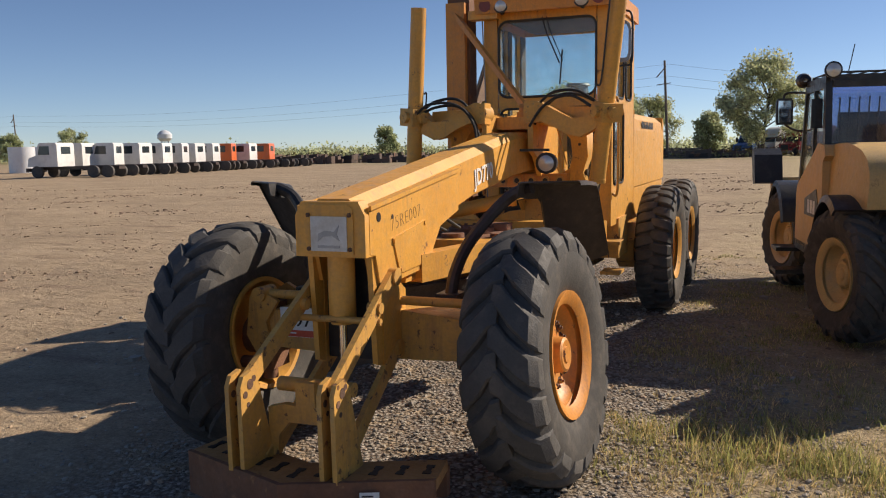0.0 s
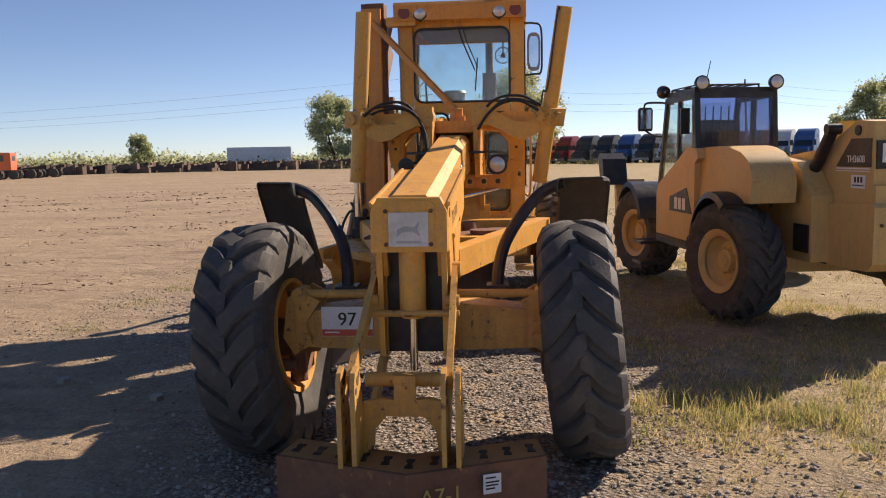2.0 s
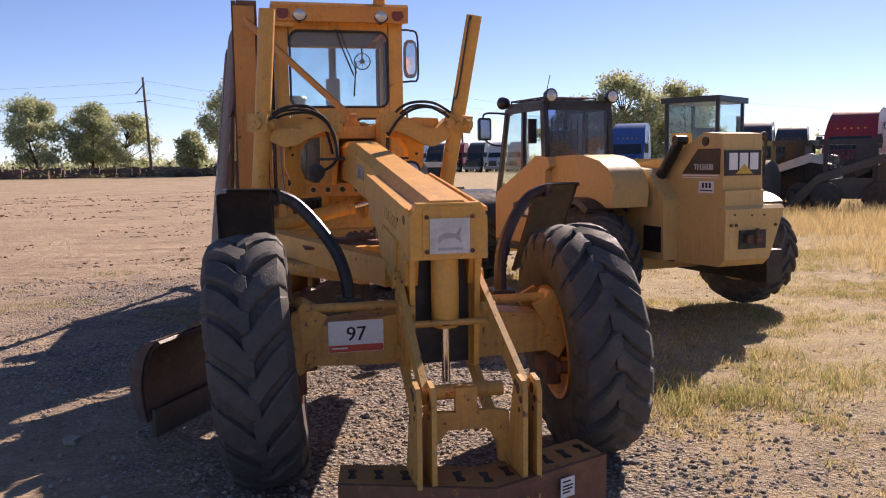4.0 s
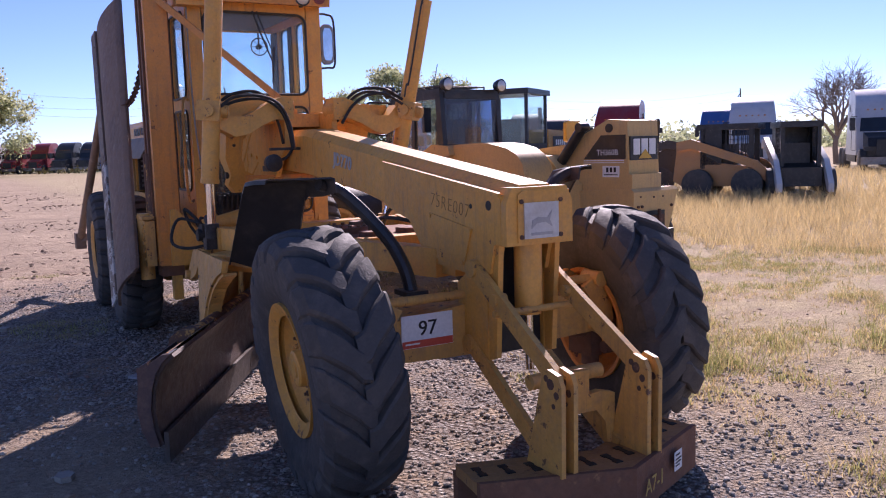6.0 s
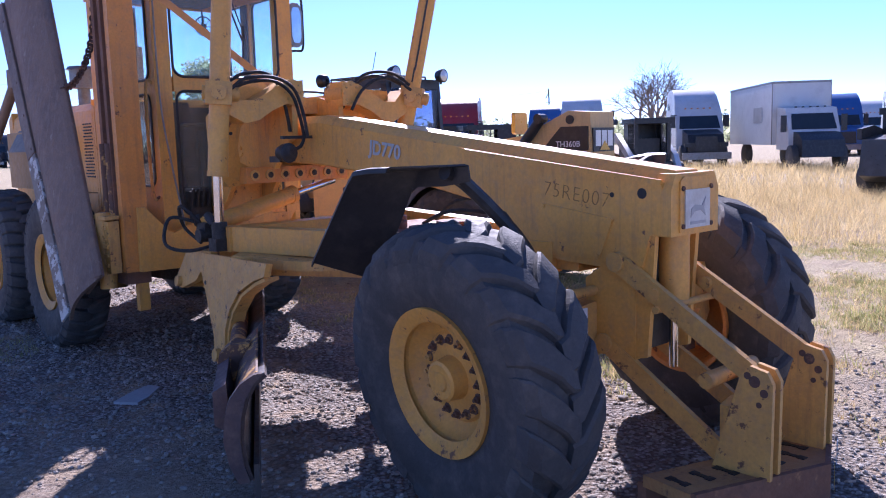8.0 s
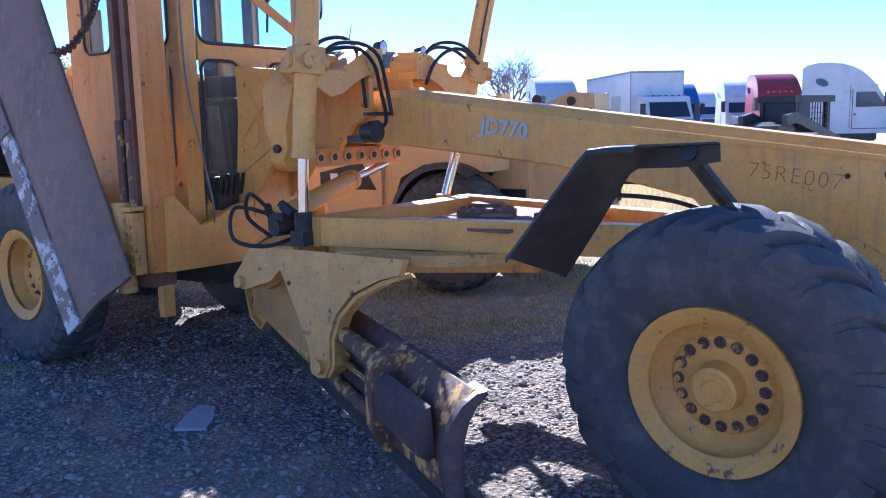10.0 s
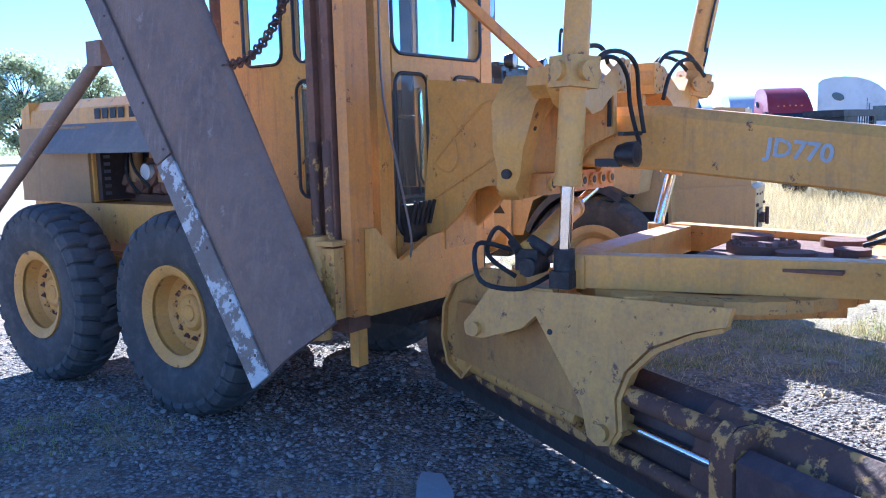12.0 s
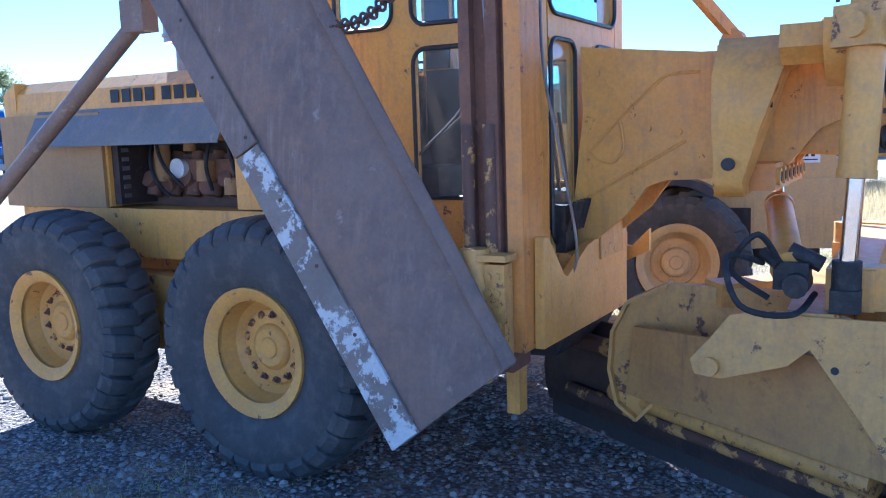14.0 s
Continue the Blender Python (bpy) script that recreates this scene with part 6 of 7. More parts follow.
right = e_range(sep.outputs[0], 0.6, 3.2)
col = e_mix(e_math("MULTIPLY", right, e_range(e_noise(0.9, 8, 0.7), 0.34, 0.54, 0.1, 0.9)), col, (0.42, 0.345, 0.19))
col = e_mix(e_math("MULTIPLY", e_range(sep.outputs[1], 75.0, 120.0), e_range(e_noise(0.05), 0.4, 0.55)), col, (0.22, 0.21, 0.09))
col = e_mix(1.0, col, e_range(e_noise(3.5, 8, 0.72), 0.3, 0.7, 0.78, 1.2), "MULTIPLY")
col = e_mix(1.0, col, e_range(e_noise(38, 6, 0.75), 0.3, 0.7, 0.58, 1.32), "MULTIPLY")
el.new(col, ep.inputs["Base Color"])
ep.inputs["Roughness"].default_value = 0.92
ep.inputs["Specular IOR Level"].default_value = 0.25
hh = e_math("ADD", e_math("MULTIPLY", e_noise(9, 9, 0.7), 1.0), e_math("MULTIPLY", e_math("MULTIPLY", near, vo.outputs["Distance"]), -0.8))
hh = e_math("ADD", hh, e_math("MULTIPLY", e_noise(30, 6, 0.75), 0.35))
hh = e_math("ADD", hh, e_math("MULTIPLY", e_noise(1.3, 6, 0.65, (0.4, 1.8, 1)), 2.2))
eb = en.new("ShaderNodeBump")
eb.inputs["Strength"].default_value, eb.inputs["Distance"].default_value = 0.9, 0.045
el.new(hh, eb.inputs["Height"])
el.new(eb.outputs[0], ep.inputs["Normal"])

gx, gy = axis_steps(-900, -9, 12, 900, 0.16, 40), axis_steps(-300, -6, 14, 1500, 0.16, 40)


def gz(x, y):
    v = Vector((x, y, 0))
    far = min(1, max(0, (math.hypot(x, y - 3) - 5) / 6))
    cut = 1 if math.hypot(x, y) < 120 else 0
    return h(x, y) + cut * (0.020 * (noise.noise(v * 1.7) + 0.6 * noise.noise(v * 4.1)) + far * 0.05 * noise.noise(Vector((x * 0.25, y * 1.3, 3)))) - 0.012


verts = [(float(x), float(y), gz(x, y)) for y in gy for x in gx]
nx = len(gx)
faces = [(j * nx + i, j * nx + i + 1, (j + 1) * nx + i + 1, (j + 1) * nx + i) for j in range(len(gy) - 1) for i in range(nx - 1)]
me = bpy.data.meshes.new("ground")
me.from_pydata(verts, [], faces)
me.materials.append(EARTH)
for f in me.polygons:
    f.use_smooth = True
tagged(new("ground", me), "bare brown dirt yard with gravel, ruts and dry grass", "ground", kind="structure")


def scatter(name, verts, faces, material, label, category):
    me = bpy.data.meshes.new(name)
    me.from_pydata([tuple(map(float, v)) for v in verts], [], faces)
    me.materials.append(material)
    return tagged(new(name, me), label, category, kind="stuff")


rng = np.random.default_rng(7)
ICO_V = np.array([(0, 0, 1), (0.894, 0, 0.447), (0.276, 0.851, 0.447), (-0.724, 0.526, 0.447), (-0.724, -0.526, 0.447), (0.276, -0.851, 0.447), (0.724, 0.526, -0.447), (-0.276, 0.851, -0.447), (-0.894, 0, -0.447), (-0.276, -0.851, -0.447), (0.724, -0.526, -0.447)])
ICO_F = [(0, 1, 2), (0, 2, 3), (0, 3, 4), (0, 4, 5), (0, 5, 1), (1, 6, 2), (2, 6, 7), (2, 7, 3), (3, 7, 8), (3, 8, 4), (4, 8, 9), (4, 9, 5), (5, 9, 10), (5, 10, 1), (1, 10, 6)]
PEB = mat("gravel_stone", (0.365, 0.325, 0.27), 0.85, other=(0.29, 0.255, 0.21), scale=3, grain=120, vary=0.26, bump=0.2)
V, F = [], []
count = 0
while count < 19000:
    x, y = rng.uniform(-4.4, 3.2), rng.uniform(-2.6, 8.6)
    q = noise.noise(Vector((x * 0.7, y * 0.7, 5))) + 0.5 * noise.noise(Vector((x * 2.3, y * 2.3, 9)))
    core = max(0, 1 - ((x + 0.4) / 3.0) ** 2) * max(0, 1 - ((y - 2.6) / 5.5) ** 2)
    side_ = max(min(1, max(0, (y - 1.0) / 1.8)), min(1, max(0, (x + 1.9) / 1.1)))
    if rng.uniform() > (0.15 + core * 1.1 + 0.5 * q) * (0.12 + 0.88 * side_):
        continue
    s = 0.006 + 0.013 * rng.uniform() ** 2.2 + (0.012 if rng.uniform() < 0.015 else 0)
    a = rng.uniform(0, 6.28)
    c, sn = math.cos(a), math.sin(a)
    sc = s * rng.uniform(0.7, 1.3, 3) * np.array((1, 1, 0.65))
    p = ICO_V * sc * rng.uniform(0.85, 1.15, (11, 1))
    base = len(V)
    z = gz(x, y) + s * 0.3
    V += [(x + c * vx - sn * vy, y + sn * vx + c * vy, z + vz) for vx, vy, vz in p]
    F += [tuple(base + i for i in f) for f in ICO_F]
    count += 1
scatter("gravel", V, F, PEB, "loose grey and tan gravel stones", "gravel")
bm = nb()
SX, SY = -1.2, 2.83
prism(bm, [(SX + x, SY + y) for x, y in ((-0.18, -0.03), (-0.08, -0.17), (0.03, -0.09), (0.18, 0.08), (0.14, 0.18), (0.02, 0.12), (-0.09, 0.04))], "z", gz(SX, SY) - 0.02, gz(SX, SY) + 0.016)
st_ = tagged(part("flat_stone", bm, mat("pale_concrete", (0.42, 0.42, 0.41), 0.85), None, "", bevel=0.012), "pale flat lump of broken concrete on gravel", "stone")
for k, (x, y) in enumerate(((-2.0, 0.9), (-2.9, 1.3), (-2.1, 5.4), (1.9, 5.9))):
    bm = nb()
    prism(bm, [(x + 0.05 * math.cos(a + k) * (1 + 0.3 * math.sin(3 * a)), y + 0.06 * math.sin(a + k)) for a in [i * 1.05 for i in range(6)]], "z", gz(x, y) - 0.01, gz(x, y) + 0.03)
    tagged(part("loose_stone", bm, PEB, None, "", bevel=0.01), "pale loose stone lying on the dirt", "stone", "stones on the dirt")


def blades(name, n, area, keep, hmin, hmax, wide, material, label, lean=0.45):
    V, F = [], []
    k = 0
    tries = 0
    while k < n and tries < n * 12:
        tries += 1
        x, y = rng.uniform(*area[0]), rng.uniform(*area[1])
        if not keep(x, y):
            continue
        z = gz(x, y)
        for _ in range(int(rng.integers(3, 7))):
            px, py = x + rng.normal(0, 0.03), y + rng.normal(0, 0.03)
            hh_, a, b = rng.uniform(hmin, hmax), rng.uniform(0, 6.28), rng.uniform(0, 6.28)
            lx, ly = math.cos(a) * hh_ * lean * rng.uniform(0.2, 1), math.sin(a) * hh_ * lean * rng.uniform(0.2, 1)
            wx, wy = math.cos(b) * wide, math.sin(b) * wide
            i = len(V)
            V += [(px - wx, py - wy, z), (px + wx, py + wy, z), (px + 0.4 * lx + wx * 0.7, py + 0.4 * ly + wy * 0.7, z + hh_ * 0.6), (px + 0.4 * lx - wx * 0.7, py + 0.4 * ly - wy * 0.7, z + hh_ * 0.6), (px + lx, py + ly, z + hh_)]
            F += [(i, i + 1, i + 2, i + 3), (i + 3, i + 2, i + 4)]
            k += 1
    return scatter(name, V, F, material, label, "grass")


def grassy(x, y, t=0.0):
    if abs(x) < 0.9 and -0.4 < y:
        return False
    v = noise.noise(Vector((x * 0.8, y * 0.8, 2))) + 0.7 * noise.noise(Vector((x * 2.6, y * 2.6, 4))) + 0.5 * noise.noise(Vector((x * 7, y * 7, 6)))
    return v + rng.normal(0, 0.35) > t + 0.25 + max(0, 1.6 - x) * 0.40 + max(0, y - 2.2) * 0.10 * (x < 6)


GREEN = thin(mat("green_grass", (0.29, 0.30, 0.10), 0.7, other=(0.42, 0.39, 0.15), scale=3, vary=0.4, bump=0))
STRAW = thin(mat("dry_grass", (0.66, 0.53, 0.27), 0.75, other=(0.56, 0.43, 0.20), scale=2, vary=0.35, bump=0))
blades("green_grass", 48000, ((0.9, 9.5), (-3.2, 8.5)), lambda x, y: grassy(x, y, 0.15), 0.015, 0.06, 0.0034, GREEN, "short green grass tufts on the dirt", 0.9)
blades("dry_short_grass", 62000, ((0.9, 10.0), (-3.4, 9.5)), lambda x, y: grassy(x, y, -0.2), 0.012, 0.05, 0.0034, STRAW, "short dry straw grass on the dirt", 1.2)
blades("tall_weeds", 1300, ((1.3, 5.0), (-2.2, 1.8)), lambda x, y: grassy(x, y, 0.45), 0.06, 0.17, 0.003, GREEN, "tall green weeds at the yard's edge", 0.6)
blades("dry_tufts", 1500, ((1.3, 6.0), (-2.6, 2.2)), lambda x, y: grassy(x, y, 0.40), 0.05, 0.14, 0.0026, STRAW, "dry straw tufts at the yard's edge", 0.8)
blades("tall_dry_grass", 60000, ((7.6, 19.0), (-3.0, 15.0)), lambda x, y: x > 8.2 + 0.8 * math.sin(y * 0.9) + (2.0 if y > 9 else 0) + 0.8 * noise.noise(Vector((x, y, 1))) + rng.normal(0, 0.5), 0.10, 0.40, 0.003, STRAW, "tall dry yellow grass along the yard", 0.9)
blades("far_dry_grass", 26000, ((11.0, 34.0), (6.0, 34.0)), lambda x, y: x - 0.55 * y > 4.5 + 2.0 * noise.noise(Vector((x * 0.3, y * 0.3, 3))) + rng.normal(0, 0.7), 0.15, 0.50, 0.007, STRAW, "tall dry yellow grass round the parked machines", 0.8)
blades("shade_grass", 3500, ((-4.0, 3.0), (3.0, 9.5)), lambda x, y: noise.noise(Vector((x * 0.9, y * 0.9, 8))) > 0.28 and not (abs(x) < 1.2 and y > 4), 0.015, 0.06, 0.0025, GREEN, "thin grass tufts in the gravel", 0.9)

# clods thrown up along old wheel tracks
V, F = [], []
for k in range(26):
    if k < 17:
        d = 13 + 2.0 * k + rng.uniform(-0.8, 0.8)
        cx, cy, _ = (1.3 + d * math.sin(radians(-30)), -4.5 + d * math.cos(radians(-30)), 0)
        ang, half, n = radians(30 + rng.uniform(-7, 7)), 6 + 0.45 * d, 420
    else:
        d = 12 + 1.6 * (k - 17)
        cx, cy = 2.1 - 0.03 * d, -4.2 + d
        ang, half, n = radians(rng.uniform(-6, 8)), 4.0, 160
    bend = rng.uniform(-0.02, 0.02)
    for _ in range(n):
        u = rng.uniform(-half, half)
        if noise.noise(Vector((u * 0.35, k * 3.7, 1))) + rng.normal(0, 0.15) < 0.02:
            continue
        v = rng.normal(0, 0.10) + bend * u * u * 0.3 + (0.0 if rng.uniform() < 0.6 else 0.55)
        x, y = cx + u * math.cos(ang) - v * math.sin(ang), cy + u * math.sin(ang) + v * math.cos(ang)
        if abs(x) < 1.6 and -1.5 < y < 8.5:
            continue
        s_ = rng.uniform(0.010, 0.030) * (1.5 if d > 25 else 1.0)
        a = rng.uniform(0, 6.28)
        c, sn = math.cos(a), math.sin(a)
        p = ICO_V * (s_ * rng.uniform(0.6, 1.5, 3) * np.array((1.3, 1.3, 0.8))) * rng.uniform(0.8, 1.2, (11, 1))
        base = len(V)
        z = gz(x, y)
        V += [(x + c * vx - sn * vy, y + sn * vx + c * vy, z + vz) for vx, vy, vz in p]
        F += [tuple(base + i for i in f) for f in ICO_F]
scatter("dirt_clods", V, F, mat("dark_clod", (0.33, 0.235, 0.16), 0.95, other=(0.26, 0.18, 0.125), scale=3, vary=0.35, bump=0.4), "dark dirt clods along old wheel tracks", "dirt clods")

# crumbs of dry earth in front of the machine
V, F = [], []
for _ in range(9000):
    x, y = rng.uniform(-9.0, 5.0), rng.uniform(-4.5, 9.0)
    if noise.noise(Vector((x * 0.5, y * 0.9, 12))) + rng.normal(0, 0.25) < 0.05:
        continue
    s_ = 0.005 + 0.014 * rng.uniform() ** 3
    a = rng.uniform(0, 6.28)
    c, sn = math.cos(a), math.sin(a)
    p = ICO_V * (s_ * rng.uniform(0.6, 1.5, 3) * np.array((1.3, 1.3, 0.8))) * rng.uniform(0.8, 1.2, (11, 1))
    base = len(V)
    z = gz(x, y)
    V += [(x + c * vx - sn * vy, y + sn * vx + c * vy, z + vz) for vx, vy, vz in p]
    F += [tuple(base + i for i in f) for f in ICO_F]
scatter("earth_crumbs", V, F, mat("pale_crumb", (0.40, 0.30, 0.21), 0.95, other=(0.28, 0.20, 0.14), scale=2, vary=0.45, bump=0.3), "small crumbs of dry earth and stone", "dirt crumbs")


# ---- trees and far things ----
LEAF = thin(mat("leaf_green", (0.42, 0.47, 0.25), 0.6, other=(0.50, 0.52, 0.31), scale=0.4, vary=0.45, bump=0), 0.5)
LEAFY = thin(mat("leaf_yellow_green", (0.50, 0.51, 0.30), 0.6, other=(0.43, 0.46, 0.24), scale=0.4, vary=0.45, bump=0), 0.5)
BARKG = mat("grey_bark", (0.26, 0.21, 0.17), 0.9, scale=2, bump=0.3)
BARK = mat("bark", (0.10, 0.075, 0.055), 0.9, scale=2, bump=0.5)


def tree(loc, height, spread, leaf, seed, leaves=17000, size=0.36, bare=False, label="broad green tree at the far edge of the yard"):
    r = random.Random(seed)
    root = thing("tree", loc, label, "tree", "trees round the yard")
    bm = nb()

    c = Vector(loc)
    lobes = []
    for k in range(46 if not bare else 70):
        a, u = r.uniform(0, 6.2832), r.uniform(0.0, 1.0)
        z = 0.20 + 0.74 * u
        wide = 0.40 * spread * math.sin(math.pi * min(0.97, 0.16 + 0.80 * u)) ** 0.7
        q = r.uniform(0.15, 1.0) ** 0.6 * wide * r.uniform(0.75, 1.15)
        lobes.append((c + height * Vector((q * math.cos(a), q * math.sin(a), z)), height * (r.uniform(0.08, 0.15) if not bare else 0.06)))
    stem = [c + height * Vector((0.02 * r.uniform(-1, 1) * k, 0.02 * r.uniform(-1, 1) * k, 0.14 * k)) for k in range(6)]
    tube(bm, stem, 1, 7, radii=[height * 0.022 * (1 - 0.15 * k) for k in range(6)])
    for e, _ in lobes:
        k = min(4, max(0, int((e.z - c.z) / height / 0.14) - 1))
        p = stem[k]
        mid = p.lerp(e, 0.5) + Vector((0, 0, height * 0.03 * r.uniform(-1, 1)))
        tube(bm, (p, mid, e), 1, 4, radii=(height * 0.008, height * 0.005, height * 0.0015))
        for _ in range(14 if bare else 1):
            g = e + height * Vector((r.uniform(-0.08, 0.08), r.uniform(-0.08, 0.08), r.uniform(-0.02, 0.10)))
            tube(bm, (mid.lerp(e, r.uniform(0.4, 1)), g), 1, 3, radii=(height * (0.0018 if bare else 0.003), height * 0.0008))
    if bare:
        bm.free()
        bm = nb()

        def grow(p, d, ln, rad, depth):
            q = p + d * ln
            w = d.cross(Vector((r.gauss(0, 1), r.gauss(0, 1), r.gauss(0, 1)))).normalized()
            m_ = p.lerp(q, 0.5) + w * ln * 0.06
            tube(bm, (p, m_, q), 1, 5 if depth < 3 else 3, cap=False, radii=(rad, rad * 0.85, rad * 0.68))
            if depth == 6:
                return
            for _ in range(3 if depth else 6):
                e = (d + Vector((r.gauss(0, 0.55), r.gauss(0, 0.55), r.gauss(0.10, 0.28)))).normalized()
                grow(p.lerp(q, r.uniform(0.65, 1.0)), e, ln * r.uniform(0.62, 0.85), rad * 0.58, depth + 1)

        grow(c, Vector((0, 0, 1)), height * 0.24, height * 0.022, 0)
    part("trunk", bm, BARK if not bare else BARKG, root)
    if bare:
        return root
    bm = nb()
    n = leaves if not bare else leaves // 14
    for k in range(n):
        e, rad = r.choice(lobes)
        v = Vector((r.gauss(0, 1), r.gauss(0, 1), r.gauss(0, 0.8)))
        p = e + v.normalized() * rad * r.uniform(0.15, 1.2)
        a, b = Vector((r.gauss(0, 1), r.gauss(0, 1), r.gauss(0, 1))).normalized(), Vector((r.gauss(0, 1), r.gauss(0, 1), r.gauss(0, 1))).normalized()
        b = a.cross(b).normalized()
        s = size * r.uniform(0.5, 1.2)
        bm.faces.new([bm.verts.new(p + q * s) for q in (a * 0.6, b * 0.35, -a * 0.6, -b * 0.35)])
    part("crown", bm, leaf, root)
    return root


def polar(ox, oy, az, d, z=0.0):
    return (ox + d * math.sin(radians(az)), oy + d * math.cos(radians(az)), z)


P3 = (-0.2, -4.8)
P0 = (2.1, -4.2)
P6 = (-2.6, -3.5)
P9 = (-3.9, -1.4)
P13 = (-4.2, 1.7)
tree(polar(*P3, -12.2, 150), 12.5, 1.0, LEAF, 1)
tree(polar(*P3, -9.0, 152), 11.5, 0.9, LEAF, 2)
tree(polar(*P3, -6.8, 150), 10.0, 1.2, LEAFY, 3, leaves=8500, label="thin half-bare tree at the far edge of the yard")
tree(polar(*P3, -24.5, 170), 6.5, 0.8, LEAF, 4, leaves=8500)
tree(polar(*P0, -4.2, 130), 6.3, 1.0, LEAF, 5, leaves=9000, label="small dark leaning tree by the yard")
tree(polar(*P0, -0.9, 120), 13.0, 1.25, LEAFY, 6)
tree(polar(*P0, -9.3, 160), 11.0, 0.6, LEAFY, 7, leaves=8500)
tree(polar(*P3, 25.0, 110), 12.0, 1.2, LEAFY, 8)
tree(polar(*P3, 21.8, 112), 9.5, 1.0, LEAFY, 9, leaves=10000)
tree(polar(*P6, 54.8, 57), 8.6, 1.25, LEAFY, 11, leaves=160, bare=True, label="bare leafless tree behind the trucks")
tree(polar(*P13, 32.4, 110), 11.0, 1.1, LEAFY, 12)
tree(polar(*P0, -45.0, 190), 7.0, 1.2, LEAF, 13, leaves=8500)
tree(polar(*P0, -48.5, 190), 6.0, 1.2, LEAF, 14, leaves=7000)

# treeline, hedge and weeds round the plain
r = random.Random(5)
V, F = [], []


def puff(p, rad, hgt, n, s):
    for _ in range(n):
        q = Vector(p) + Vector((r.gauss(0, 0.5) * rad, r.gauss(0, 0.5) * rad, abs(r.gauss(0.45, 0.25)) * hgt))
        a = Vector((r.gauss(0, 1), r.gauss(0, 1), r.gauss(0, 1))).normalized()
        b = a.cross(Vector((r.gauss(0, 1), r.gauss(0, 1), r.gauss(0, 1)))).normalized()
        k = s * r.uniform(0.5, 1.2)
        i = len(V)
        V.extend([tuple(q + w * k) for w in (a, b * 0.7, -a, -b * 0.7)])
        F.append((i, i + 1, i + 2, i + 3))


for k in range(1300):
    az = -62 + 165 * k / 1300 + r.uniform(-0.2, 0.2)
    d = r.uniform(230, 300) if az < 30 else r.uniform(150, 200)
    hgt = r.uniform(2.5, 5.0) * (1.2 if az > 30 else 0.8) * (1 + 0.35 * math.sin(az * 1.7) * math.sin(az * 0.61))
    puff(polar(-1, -4, az, d), 5.5, hgt, 44, 0.5)
scatter("far_woods", V, F, LEAF, "low line of far green woods", "woods")
V, F = [], []
for k in range(420):
    az = -40 + 42 * k / 420
    puff(polar(0, -4, az, r.uniform(120, 160)), 2.5, r.uniform(0.6, 1.8), 20, 0.26)
for k in range(160):
    az = r.uniform(-14, 6)
    puff(polar(0, -4, az, r.uniform(110, 145)), 2.0, r.uniform(0.4, 1.2), 20, 0.22)
scatter("weeds", V, F, mat("weeds", (0.17, 0.17, 0.06), 0.8, other=(0.24, 0.20, 0.08), scale=0.3, vary=0.4, bump=0), "rough weeds at the far edge of the yard", "weeds")
V, F = [], []
for k in range(300):
    az = r.uniform(-34, -9) if k < 240 else r.uniform(-8, 0)
    p = polar(0, -4, az, r.uniform(112, 138))
    n = r.randint(1, 3)
    for _ in range(n):
        c = Vector(p) + Vector((r.uniform(-2, 2), r.uniform(-1, 1), 0))
        sx, sy, sz = r.uniform(0.3, 1.8), r.uniform(0.2, 0.7), r.uniform(0.2, 1.3)
        i = len(V)
        V.extend([(c.x + (sx if q & 1 else -sx), c.y + (sy if q & 2 else -sy), (sz if q & 4 else 0.0) * (1 if q & 1 else 0.7)) for q in range(8)])
        F.extend([tuple(i + w for w in f) for f in ((0, 1, 3, 2), (4, 6, 7, 5), (0, 4, 5, 1), (2, 3, 7, 6), (0, 2, 6, 4), (1, 5, 7, 3))])
scatter("scrap", V, F, mat("scrap_metal", (0.12, 0.075, 0.055), 0.8, other=(0.07, 0.06, 0.055), patch=(0.25, 0.12, 0.06), amount=0.4, scale=1.0, vary=0.6), "long heap of rusty scrap vehicles and axles", "scrap")


# ---- parked vehicles ----
def simple_wheel(bm, c, rad, w, across):
    a = Vector(across) * w / 2
    tube(bm, (Vector(c) - a, Vector(c) - a * 0.9, Vector(c) + a * 0.9, Vector(c) + a), rad, 18, radii=(rad * 0.9, rad, rad, rad * 0.9))


def place(ob, x, y, rot, z=0.0):
    ob.matrix_basis = pose(x, y, z, 0, 0, rot)
    return ob


PAINT = {}


def paint(name, c, rough=0.35):
    if name not in PAINT:
        PAINT[name] = mat(name, c, rough, other=tuple(q * 0.85 for q in c), dirt=tuple(0.6 * q + 0.06 for q in c), scale=1.2)
    return PAINT[name]


DGLASS = mat("dark_vehicle_glass", (0.03, 0.04, 0.05), 0.08, spec=0.6, bump=0)


